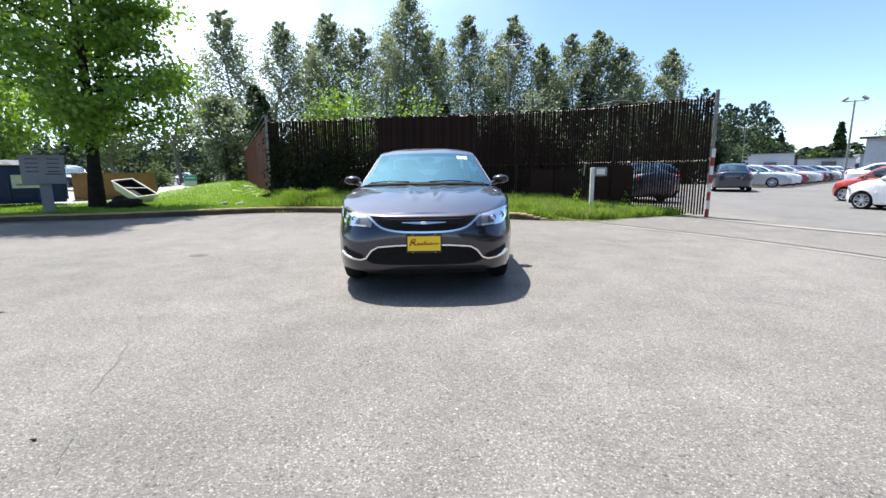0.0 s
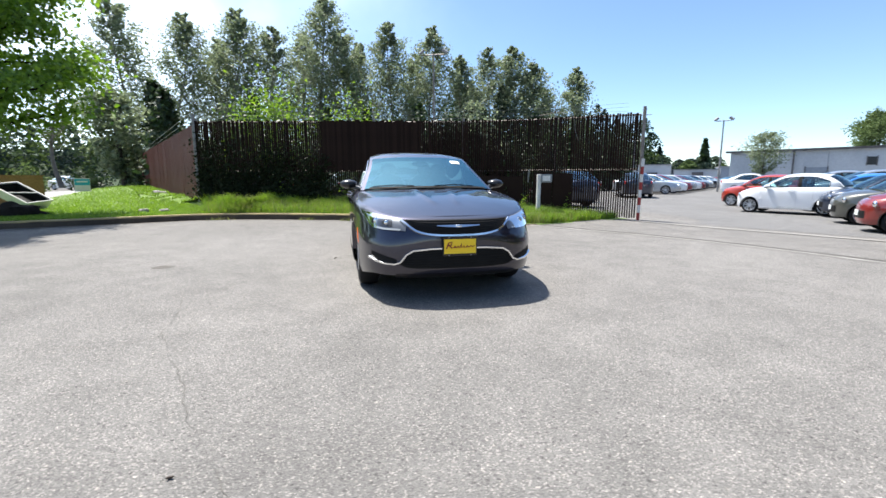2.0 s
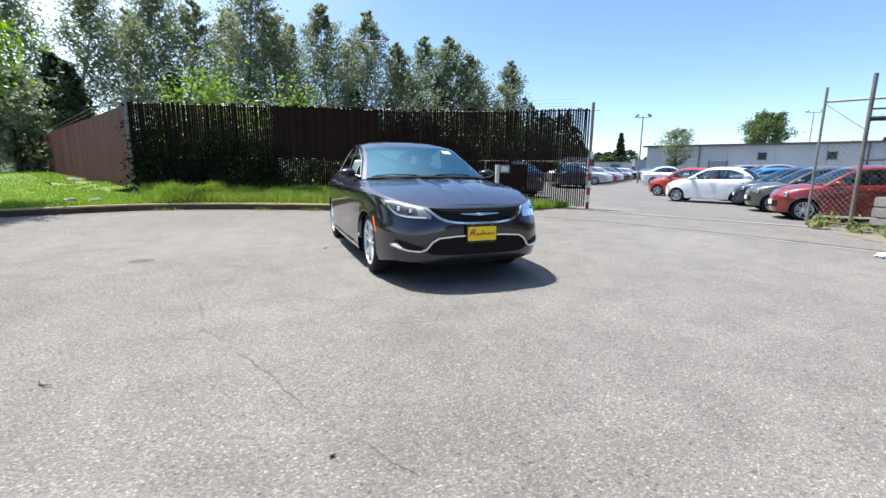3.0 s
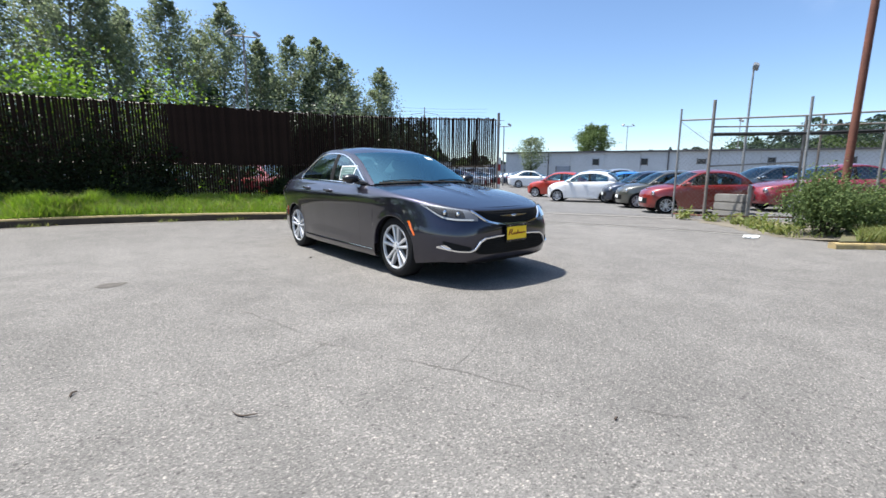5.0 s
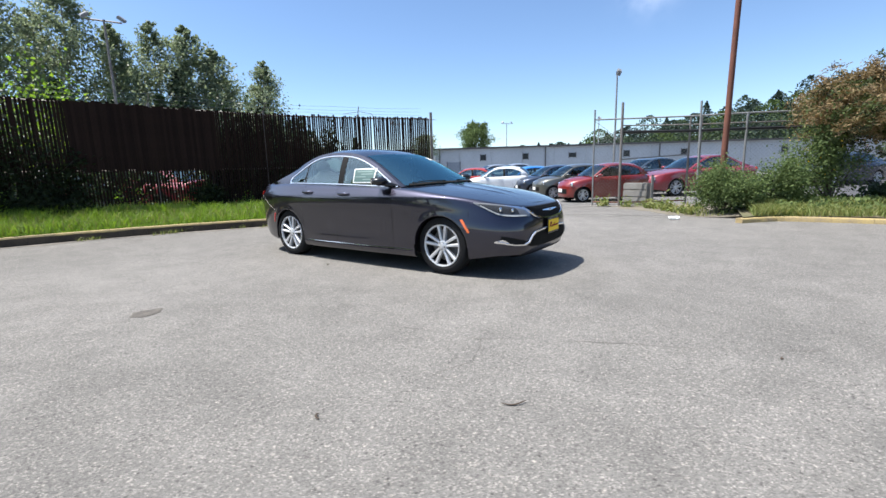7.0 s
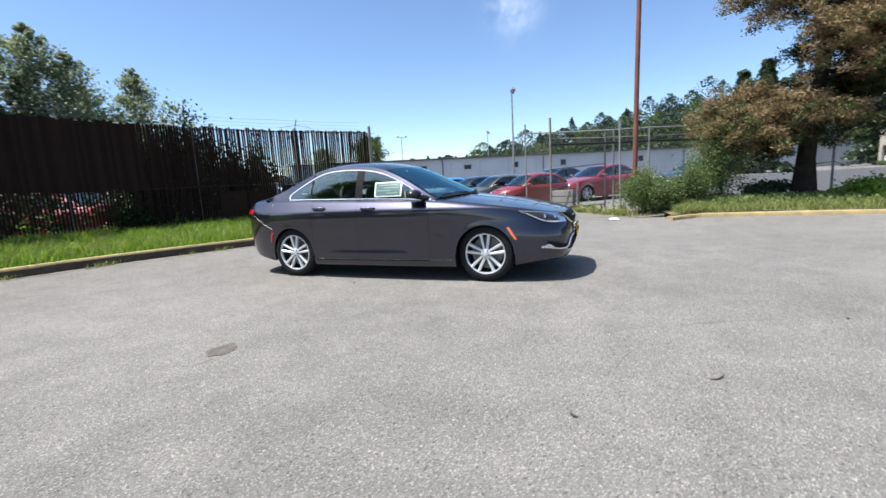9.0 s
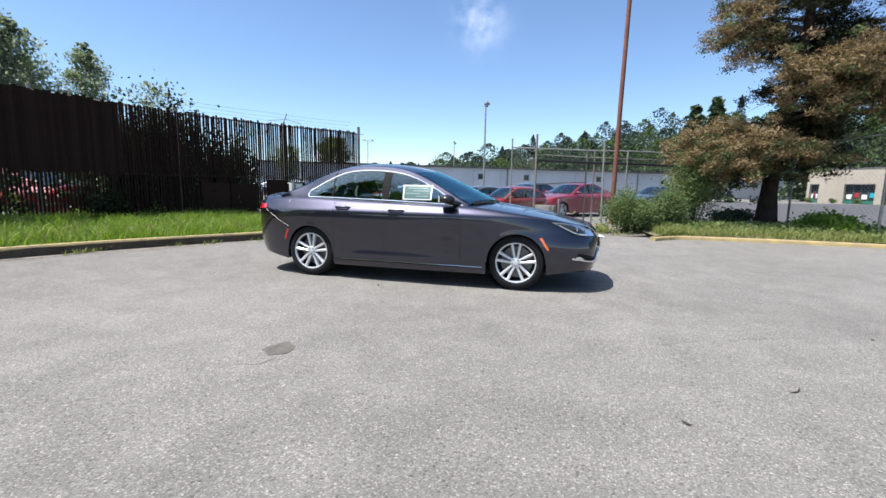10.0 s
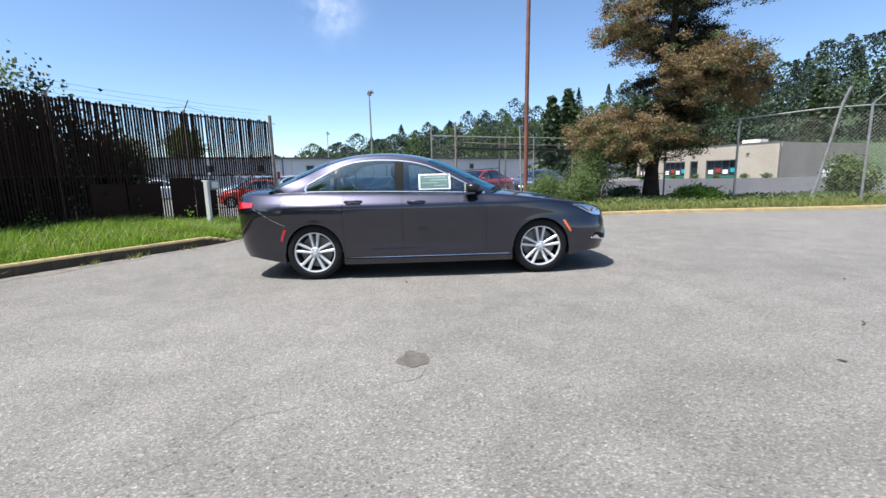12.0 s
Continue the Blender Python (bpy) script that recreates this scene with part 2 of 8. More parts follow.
M["hillside"] = surface("hillside", (0.045, 0.07, 0.03), (0.025, 0.045, 0.022), 0.95, scale=0.05, fine=0.6, bump=0)
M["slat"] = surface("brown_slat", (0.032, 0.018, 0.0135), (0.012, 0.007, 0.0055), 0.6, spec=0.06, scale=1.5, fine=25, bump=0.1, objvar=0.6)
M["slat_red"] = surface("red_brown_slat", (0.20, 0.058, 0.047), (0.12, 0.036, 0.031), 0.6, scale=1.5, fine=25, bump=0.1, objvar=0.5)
M["galv"] = surface("galvanised_steel", (0.34, 0.34, 0.33), (0.20, 0.195, 0.19), 0.55, 0.5, scale=6, fine=50, bump=0.1)
M["oldgalv"] = surface("weathered_steel", (0.30, 0.28, 0.26), (0.16, 0.13, 0.11), 0.6, 0.5, scale=5, fine=40, bump=0.15)
M["wire"] = surface("chain_link_wire", (0.34, 0.34, 0.33), (0.22, 0.21, 0.20), 0.6, 0.4, bump=0)
M["rust"] = surface("rusty_steel", (0.22, 0.085, 0.055), (0.12, 0.05, 0.036), 0.8, 0.1, scale=3, fine=30, bump=0.2)
M["blackbar"] = plain("black_bar", (0.015, 0.015, 0.016), 0.5)
M["white"] = surface("white_paint", (0.74, 0.73, 0.70), (0.55, 0.54, 0.51), 0.6, scale=3, fine=30, bump=0.08)
M["redpaint"] = surface("red_band_paint", (0.36, 0.035, 0.03), (0.22, 0.022, 0.02), 0.6, bump=0.05)
M["boxgrey"] = surface("grey_enamel", (0.24, 0.255, 0.265), (0.18, 0.19, 0.20), 0.45, 0.1, scale=2, fine=40, bump=0.04)
M["darkgrey"] = plain("dark_plastic", (0.03, 0.03, 0.032), 0.55)
M["bluedump"] = surface("blue_enamel", (0.016, 0.03, 0.13), (0.010, 0.018, 0.075), 0.5, scale=2, fine=20, bump=0.08)
M["greendump"] = surface("green_enamel", (0.02, 0.075, 0.04), (0.012, 0.045, 0.025), 0.5, scale=2, fine=20)
M["plywood"] = surface("orange_plywood", (0.36, 0.20, 0.08), (0.22, 0.115, 0.045), 0.8, scale=2, fine=22, bump=0.15)
M["teal"] = plain("teal_print", (0.02, 0.33, 0.42), 0.5)
M["wall_white"] = surface("white_metal_siding", (0.56, 0.58, 0.60), (0.45, 0.47, 0.49), 0.6, scale=0.35, fine=6, bump=0.05)
M["wall_beige"] = surface("beige_tilt_up_concrete", (0.42, 0.37, 0.30), (0.34, 0.295, 0.235), 0.85, scale=0.3, fine=5, bump=0.05)
M["wall_grey"] = surface("blue_grey_siding", (0.34, 0.37, 0.42), (0.25, 0.28, 0.32), 0.8, scale=0.3, fine=5)
M["trimdark"] = surface("dark_roof_trim", (0.14, 0.13, 0.13), (0.09, 0.085, 0.085), 0.7, scale=1, fine=9)
M["roofgrey"] = surface("grey_roofing", (0.34, 0.34, 0.35), (0.26, 0.26, 0.27), 0.8, scale=0.4, fine=8)
M["window"] = plain("dark_window_glass", (0.02, 0.03, 0.035), 0.06)
M["greentrim"] = plain("green_trim", (0.02, 0.16, 0.11), 0.5)
M["rubber"] = surface("tyre_rubber", (0.014, 0.014, 0.015), (0.009, 0.009, 0.010), 0.8, spec=0.2, scale=10, fine=90, bump=0.1)
M["alloy"] = surface("silver_alloy", (0.72, 0.73, 0.75), (0.64, 0.65, 0.67), 0.35, 0.5, scale=8, fine=60, bump=0.0)
M["steel"] = plain("brake_steel", (0.18, 0.175, 0.17), 0.45, 0.8)
M["barrel"] = plain("dark_wheel_barrel", (0.022, 0.022, 0.024), 0.6, 0.3)
M["lampgrey"] = plain("headlight_reflector", (0.20, 0.205, 0.215), 0.45, 0.4)
M["chrome"] = plain("chrome", (0.84, 0.85, 0.86), 0.09, 1.0)
M["darkpane"] = plain("dark_window_glass", (0.012, 0.014, 0.017), 0.3)
M["black"] = plain("gloss_black_plastic", (0.012, 0.012, 0.013), 0.25)
M["matblack"] = surface("matt_black_plastic", (0.012, 0.012, 0.012), (0.007, 0.007, 0.007), 0.75, bump=0.05, spec=0.2)
M["cabin"] = surface("charcoal_upholstery", (0.12, 0.125, 0.13), (0.075, 0.08, 0.085), 0.75, scale=8, fine=120, bump=0.2)
M["glass"] = glass_pane("tinted_glass", (0.56, 0.68, 0.68), 0.02, 2.1, (0.75, 0.95, 1.0))
M["windscreen"] = glass_pane("windscreen_glass", (0.36, 0.56, 0.62), 0.04, 3.8, (0.50, 0.92, 0.99))
M["lens"] = glass_pane("clear_lens", (0.80, 0.82, 0.84), 0.03, 1.28)
M["amber"] = plain("amber_lens", (0.85, 0.16, 0.02), 0.2, coat=1.0)
M["redlens"] = plain("red_lens", (0.42, 0.012, 0.015), 0.15, coat=1.0)
M["plate_yellow"] = plain("yellow_card", (0.95, 0.63, 0.02), 0.5)
M["plate_red"] = plain("red_print", (0.26, 0.025, 0.012), 0.5)
M["paper"] = plain("white_paper", (0.80, 0.82, 0.80), 0.6)
M["papergreen"] = plain("green_print", (0.10, 0.17, 0.16), 0.5)
M["papergrey"] = plain("faded_print", (0.24, 0.33, 0.31), 0.5)
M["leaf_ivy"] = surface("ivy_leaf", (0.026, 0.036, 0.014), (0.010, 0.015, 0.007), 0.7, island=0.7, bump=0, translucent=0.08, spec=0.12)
M["car_grey"] = paint("granite_metallic", (0.0335, 0.032, 0.049), 1.0, 0.37)
M["car_white"] = paint("white_car_paint", (0.78, 0.79, 0.80), 0.0, 0.35)
M["car_red"] = paint("red_car_paint", (0.42, 0.034, 0.016), 0.15, 0.35)
M["car_darkred"] = paint("dark_red_car_paint", (0.21, 0.014, 0.010), 0.15, 0.35)
M["car_crimson"] = paint("crimson_car_paint", (0.23, 0.017, 0.027), 0.15, 0.35)
M["car_blue"] = paint("blue_car_paint", (0.03, 0.21, 0.62), 0.1, 0.35)
M["car_navy"] = paint("navy_car_paint", (0.02, 0.03, 0.055), 0.4, 0.35)
M["car_slate"] = paint("slate_blue_car_paint", (0.055, 0.085, 0.12), 0.4, 0.35)
M["car_olive"] = paint("olive_grey_car_paint", (0.10, 0.10, 0.085), 0.5, 0.35)
M["car_silver"] = paint("silver_car_paint", (0.42, 0.44, 0.46), 0.6, 0.35)
M["litter"] = plain("dead_leaf", (0.06, 0.042, 0.03), 0.8)
M["stone"] = surface("grey_rock", (0.30, 0.28, 0.26), (0.14, 0.13, 0.12), 0.9, scale=5, fine=40, bump=0.6)


# ---- mesh helpers ----
class Geo:
    """Collects vertices and faces of one mesh."""

    def __init__(self):
        self.v, self.f = [], []

    def add(self, verts, faces):
        o = len(self.v)
        self.v += [tuple(p) for p in verts]
        self.f += [tuple(o + i for i in q) for q in faces]
        return self

    def box(self, c, s, rz=0.0, m=None):
        x, y, z = (k / 2 for k in s)
        pts = [Vector((i * x, j * y, k * z)) for k in (-1, 1) for j in (-1, 1) for i in (-1, 1)]
        t = (m or Matrix.Identity(4)) if m else Matrix.Translation(c) @ Matrix.Rotation(rz, 4, "Z")
        if m:
            t = Matrix.Translation(c) @ m
        return self.add([t @ p for p in pts], [(0, 2, 3, 1), (4, 5, 7, 6), (0, 1, 5, 4), (2, 6, 7, 3), (0, 4, 6, 2), (1, 3, 7, 5)])

    def tube(self, pts, r, n=8, caps=True):
        """A round rod along points; r is one radius or one for each point."""
        pts = [Vector(p) for p in pts]
        rs = list(r) if isinstance(r, (list, tuple)) else [r] * len(pts)
        rings, side = [], None
        for i, p in enumerate(pts):
            d = (pts[min(i + 1, len(pts) - 1)] - pts[max(i - 1, 0)]).normalized()
            if side is None:
                side = d.orthogonal().normalized()
            side = (side - d * side.dot(d)).normalized()
            up = d.cross(side)
            rings.append([p + (side * math.cos(a) + up * math.sin(a)) * rs[i] for a in (2 * math.pi * k / n for k in range(n))])
        faces = [(i * n + k, i * n + (k + 1) % n, (i + 1) * n + (k + 1) % n, (i + 1) * n + k) for i in range(len(pts) - 1) for k in range(n)]
        if caps:
            faces += [tuple(range(n))[::-1], tuple((len(pts) - 1) * n + k for k in range(n))]
        return self.add([q for ring in rings for q in ring], faces)

    def grid(self, rows, closed=False):
        """A sheet through rows of points, all of one length."""
        w = len(rows[0])
        faces = []
        for i in range(len(rows) - 1):
            for k in range(w if closed else w - 1):
                faces.append((i * w + k, i * w + (k + 1) % w, (i + 1) * w + (k + 1) % w, (i + 1) * w + k))
        return self.add([p for row in rows for p in row], faces)

    def lathe(self, prof, axis_at, axis="x", n=32):
        """Turns a profile of (along, radius) round an axis."""
        rows = []
        for a, r in prof:
            row = []
            for k in range(n):
                t = 2 * math.pi * k / n
                c, s = r * math.cos(t), r * math.sin(t)
                row.append(Vector(axis_at) + Vector((a, c, s) if axis == "x" else (c, s, a)))
            rows.append(row)
        return self.grid(rows, closed=True)

    def blob(self, c, s, n=10, seed=0.0, rough=0.0):
        rows = []
        for i in range(n + 1):
            t = math.pi * i / n
            row = []
            for k in range(2 * n):
                a = math.pi * k / n
                d = Vector((math.sin(t) * math.cos(a), math.sin(t) * math.sin(a), math.cos(t)))
                k2 = 1 + rough * noise.noise(d * 1.7 + Vector((seed, seed, seed)))
                row.append((c[0] + d.x * s[0] * k2, c[1] + d.y * s[1] * k2, c[2] + d.z * s[2] * k2))
            rows.append(row)
        return self.grid(rows, closed=True)

    def move(self, m):
        self.v = [tuple(m @ Vector(p)) for p in self.v]
        return self

    def mesh(self, name, mat, smooth=None, bevel=0.0):
        me = bpy.data.meshes.new(name)
        me.from_pydata(self.v, [], self.f)
        if bevel:
            b = bmesh.new()
            b.from_mesh(me)
            bmesh.ops.remove_doubles(b, verts=b.verts, dist=1e-5)
            bmesh.ops.recalc_face_normals(b, faces=b.faces)
            bmesh.ops.bevel(b, geom=[e for e in b.edges if e.is_manifold and e.calc_face_angle(0) > 0.5], offset=bevel, segments=2, affect="EDGES", clamp_overlap=True)
            b.to_mesh(me)
            b.free()
        if smooth:
            me.polygons.foreach_set("use_smooth", [True] * len(me.polygons))
            me.set_sharp_from_angle(angle=radians(smooth))
        me.materials.append(M[mat] if isinstance(mat, str) else mat)
        me.update()
        return me


def part(name, geo, mat, parent, label="", smooth=None, bevel=0.0, kind=""):
    """One mesh object, under a thing or a part."""
    me = geo.mesh(name, mat, smooth, bevel) if isinstance(geo, Geo) else geo
    ob = new(name, me)
    ob.parent = parent
    return tagged(ob, label=label, kind=kind)


def thing(name, label, category, at=(0, 0, 0), rz=0.0, group="", kind=""):
    ob = new(name)
    ob.empty_display_size = 0.2
    ob.matrix_basis = pose(*at, 0, 0, rz)
    return tagged(ob, label, category, group, kind)


def solo(name, geo, mat, label, category="", kind="", smooth=None, group="", bevel=0.0):
    me = geo.mesh(name, mat, smooth, bevel) if isinstance(geo, Geo) else geo
    return tagged(new(name, me), label, category, group, kind)


def card_mesh(name, pos, size, rng, mat, flat=0.0, stretch=1.5, droop=0.0):
    """A mesh of many small folded leaves at the given places."""
    pos = np.asarray(pos, float)
    n = len(pos)
    size = np.broadcast_to(size, n) * rng.uniform(0.6, 1.35, n)
    d = rng.normal(size=(n, 3))
    d[:, 2] *= 1 - flat
    d[:, 2] -= droop
    d /= np.linalg.norm(d, axis=1)[:, None]
    o = rng.normal(size=(n, 3))
    side = np.cross(d, o)
    side /= np.linalg.norm(side, axis=1)[:, None] + 1e-9
    nor = np.cross(d, side)
    a = pos - d * (size * stretch / 2)[:, None]
    c = pos + d * (size * stretch / 2)[:, None]
    b = pos + (side * 0.5 + nor * 0.12) * size[:, None]
    e = pos - (side * 0.5 - nor * 0.12) * size[:, None]
    v = np.stack([a, b, c, e], 1).reshape(-1, 3)
    me = bpy.data.meshes.new(name)
    me.vertices.add(4 * n)
    me.vertices.foreach_set("co", v.ravel())
    me.loops.add(6 * n)
    base = 4 * np.arange(n)[:, None]
    me.loops.foreach_set("vertex_index", (base + np.array([0, 1, 2, 0, 2, 3])).ravel())
    me.polygons.add(2 * n)
    me.polygons.foreach_set("loop_start", 3 * np.arange(2 * n))
    me.update(calc_edges=True)
    me.validate()
    me.materials.append(M[mat])
    return me


def blade_mesh(name, pos, height, rng, mat, lean=0.35, width=0.012):
    pos = np.asarray(pos, float)
    n = len(pos)
    h = np.broadcast_to(height, n) * rng.uniform(0.5, 1.2, n)
    a = rng.uniform(0, 2 * np.pi, n)
    w = width * rng.uniform(0.7, 1.4, n)
    s = np.stack([np.cos(a), np.sin(a), 0 * a], 1) * w[:, None]
    ln = rng.normal(size=(n, 2)) * lean * h[:, None]
    mid = pos + np.stack([ln[:, 0] * 0.35, ln[:, 1] * 0.35, h * 0.6], 1)
    tip = pos + np.stack([ln[:, 0], ln[:, 1], h], 1)
    v = np.stack([pos - s, pos + s, mid + s * 0.7, mid - s * 0.7, tip], 1).reshape(-1, 3)
    me = bpy.data.meshes.new(name)
    me.vertices.add(5 * n)
    me.vertices.foreach_set("co", v.ravel())
    me.loops.add(9 * n)
    base = 5 * np.arange(n)[:, None]
    me.loops.foreach_set("vertex_index", (base + np.array([0, 1, 2, 0, 2, 3, 3, 2, 4])).ravel())
    me.polygons.add(3 * n)
    me.polygons.foreach_set("loop_start", 3 * np.arange(3 * n))
    me.update(calc_edges=True)
    me.validate()
    me.materials.append(M[mat])
    return me


def smooth_curve(xs, ys):
    """A smooth function through points (monotone between them)."""
    xs, ys = np.array(xs, float), np.array(ys, float)
    d = np.diff(ys) / np.diff(xs)
    m = np.r_[d[0], (d[1:] + d[:-1]) / 2, d[-1]]
    for i in range(len(d)):
        if d[i] == 0:
            m[i] = m[i + 1] = 0
        else:
            m[i] = max(min(m[i] / d[i], 3), 0) * d[i]
            m[i + 1] = max(min(m[i + 1] / d[i], 3), 0) * d[i]

    def f(x):
        x = min(max(x, xs[0]), xs[-1])
        i = min(max(int(np.searchsorted(xs, x)) - 1, 0), len(d) - 1)
        h = xs[i + 1] - xs[i]
        t = (x - xs[i]) / h
        return float((2 * t**3 - 3 * t**2 + 1) * ys[i] + (t**3 - 2 * t**2 + t) * h * m[i] + (-2 * t**3 + 3 * t**2) * ys[i + 1] + (t**3 - t**2) * h * m[i + 1])

    return f


def step(a, b, x):
    t = min(max((x - a) / (b - a), 0), 1)
    return t * t * (3 - 2 * t)


def along(poly, gap):
    """Points every gap metres along a line, with the direction."""
    out, left = [], 0.0
    for p, q in zip(poly[:-1], poly[1:]):
        p, q = Vector((p[0], p[1], 0)), Vector((q[0], q[1], 0))
        n = (q - p).length
        d = (q - p) / n
        s = left
        while s < n:
            out.append((p + d * s, d))
            s += gap
        left = s - n
    return out


def rounded(poly, k=6):
    """A smooth line through plan points."""
    pts = [Vector((*p, 0)) for p in poly]
    out = []
    for i in range(len(pts) - 1):
        a, b, c, d = pts[max(i - 1, 0)], pts[i], pts[i + 1], pts[min(i + 2, len(pts) - 1)]
        for j in range(k):
            t = j / k
            out.append(0.5 * (2 * b + (c - a) * t + (2 * a - 5 * b + 4 * c - d) * t * t + (3 * b - a - 3 * c + d) * t**3))
    return [(p.x, p.y) for p in out + [pts[-1]]]


# ---- ground ----
def gz(x, y):
    """Height of the yard, which rises a little towards the fence."""
    return 0.06 * step(2.5, 6.0, y) * step(9.0, 5.0, x) if x < 9 else 0.0


def ticks(fine, far):
    return sorted(set(far) | set(fine))


gx = ticks([i * 1.0 for i in range(-14, 16)], [-900, -400, -150, -60, -30, -20, 20, 30, 60, 150, 400, 900])
gy = ticks([i * 0.75 for i in range(-12, 14)], [-900, -400, -150, -60, -30, -15, 14, 20, 30, 60, 150, 400, 900])
solo("ground", Geo().grid([[(x, y, gz(x, y)) for x in gx] for y in gy]), "asphalt", "pale grey aged asphalt yard with exposed stones", "ground", "structure", smooth=30)

KERB = rounded([(-17, -1), (-13.5, 2.6), (-10.8, 4.45), (-8.6, 4.95), (-6.6, 5.6), (-4.8, 6.3), (-3, 6.10), (-0.95, 5.42), (0.75, 4.65), (1.75, 4.2), (2.5, 3.95), (3.3, 3.75)], 5)
LAWN_OUT = rounded([(-30, 2), (-25, 8), (-18.5, 12), (-12.4, 9.7), (-18.3, 31), (-5.5, 8.4), (-3, 7.95), (-0.8, 7.5), (1.6, 7.05), (3.4, 6.4), (4.8, 5.7), (6.3, 4.65)], 5)
RISE = smooth_curve([0, 12, 16, 18, 20, 25, 30, 35, 40, 45, 50, 55], [0.12, 0.14, 0.22, 0.38, 0.50, 0.32, 0.28, 0.22, 0.16, 0.10, 0.06, 0.0])


def kerb_piece(p, q, h, w):
    """One length of kerb, with a rounded front edge."""
    a, b = Vector((*p, 0)), Vector((*q, 0))
    d = (b - a).normalized()
    o = Vector((-d.y, d.x, 0))
    prof = [(0, -0.05), (0.0, h - 0.03), (0.012, h - 0.008), (0.035, h), (w, h), (w, -0.05)]
    rows = []
    for e in (a + d * 0.002, b - d * 0.002):
        rows.append([e + o * k + Vector((0, 0, z + gz(e.x, e.y))) for k, z in prof])
    g = Geo().grid(rows)
    g.add(rows[0], [tuple(range(6))]).add(rows[1], [tuple(range(6))[::-1]])
    return g


kerb = thing("kerb", "dark weathered concrete kerb round the yard, mossy and chipped", "kerb", kind="structure")
for i in range(len(KERB) - 1):
    t = step(45, 51, i)
    part("kerb_stone", kerb_piece(KERB[i], KERB[i + 1], 0.145 * (1 - t) + 0.02, 0.10), "concrete", kerb, smooth=40)
    if t < 0.9:
        a, b = Vector((*KERB[i], 0)), Vector((*KERB[i + 1], 0))
        o = Vector((-(b - a).y, (b - a).x, 0)).normalized()
        hz = 0.145 * (1 - t) + 0.02
        rows = []
        for q in range(5):
            e = a.lerp(b, q / 4)
            worn = 0.014 * noise.noise((e.x * 3, e.y * 3, 6))
            rows.append([e + o * k + Vector((0, 0, hz + z + gz(e.x, e.y))) for k, z in ((-0.002, -0.042 + worn), (-0.002, -0.030), (0.010, -0.006), (0.034, 0.002), (0.075 + worn, 0.002))])
        part("paint_line", Geo().grid(rows), "yellow_kerb", kerb, "faded yellow paint")


dirt_line = [(x + 0.07 * noise.noise((x * 2, y * 2, 8)), y + 0.07 * noise.noise((x * 2, y * 2, 9))) for x, y in rounded(KERB, 3)]
dirt_rows = []
for i in range(1, len(dirt_line) - 1):
    a, b = Vector((*dirt_line[i - 1], 0)), Vector((*dirt_line[i + 1], 0))
    d = (b - a).normalized()
    o = Vector((d.y, -d.x, 0))
    p = Vector((*dirt_line[i], 0))
    w = 0.22 + 0.16 * noise.noise((p.x * 1.3, p.y * 1.3, 2)) + 0.05 * noise.noise((p.x * 6, p.y * 6, 2))
    dirt_rows.append([q + Vector((0, 0, 0.004 + gz(q.x, q.y))) for q in (p - o * 0.08, p + o * max(0.03, w))])
solo("gutter_dirt", Geo().grid(dirt_rows), "gutter", "dirt and leaf litter gathered along the kerb", "dirt", "structure")
lawn_rows = []
for i, (c, o) in enumerate(zip(KERB, LAWN_OUT)):
    c, o = Vector((*c, 0)), Vector((*o, 0))
    n = (o - c).normalized()
    c2 = c + n * 0.09
    length = (o - c2).length
    row = []
    for k in range(13):
        f = (k / 12) ** 1.5
        p = c2.lerp(o, f)
        wide = 22.0 + (length * 1.1 - 22.0) * step(20, 24, i)
        rise = RISE(i) * step(0.0, 1.0, min(1.0, f * length / wide))
        bumpy = 0.025 * noise.noise((p.x * 0.9, p.y * 0.9, 0)) * min(1, 3 * f)
        row.append((p.x, p.y, gz(c.x, c.y) + 0.125 * (1 - step(45, 52, i)) + 0.012 + rise + bumpy))
    lawn_rows.append(row)
solo("lawn", Geo().grid(lawn_rows), "soil", "sunlit green lawn bank rising from the kerb to the fence", "lawn", "structure", smooth=40)


def lawn_z(x, y):
    """Height of the lawn at its nearest point."""
    return min((p for row in lawn_rows for p in row), key=lambda p: (p[0] - x) ** 2 + (p[1] - y) ** 2)[2]


# blades on the lawn: short on the bank, tall along the fence
rng = np.random.default_rng(4)
short, tall, dry = [], [], []
LR = np.array(lawn_rows)


def lawn_points(n, i0, i1, k0, k1):
    i, k = rng.uniform(i0, i1 - 1e-6, n), rng.uniform(k0, k1 - 1e-6, n)
    a, b = i.astype(int), k.astype(int)
    fi, fk = (i - a)[:, None], (k - b)[:, None]
    return (LR[a, b] * (1 - fi) + LR[a + 1, b] * fi) * (1 - fk) + (LR[a, b + 1] * (1 - fi) + LR[a + 1, b + 1] * fi) * fk


short = np.concatenate([lawn_points(30000, 8, 26, 0, 8), lawn_points(6000, 6, 22, 8, 12), lawn_points(3000, 25, 52, 0, 5)])
solo("grass", blade_mesh("grass", short, 0.07, rng, "grass", 0.5, 0.010), None, "short bright green grass blades on the lawn", "grass", "stuff")
tall = np.concatenate([lawn_points(24000, 25, 54, 3, 12), lawn_points(14000, 25, 54, 8, 12), lawn_points(1500, 24, 50, 0, 2)])
clump = np.array([0.22 + 0.13 * noise.noise((x * 1.7, y * 1.7, 3)) + 0.06 * noise.noise((x * 6, y * 6, 4)) for x, y, z in tall])
solo("grass", blade_mesh("tall_grass", tall, np.clip(clump, 0.08, 0.45), rng, "grass", 0.45, 0.006), None, "long green grass growing along the foot of the fence", "grass", "stuff")

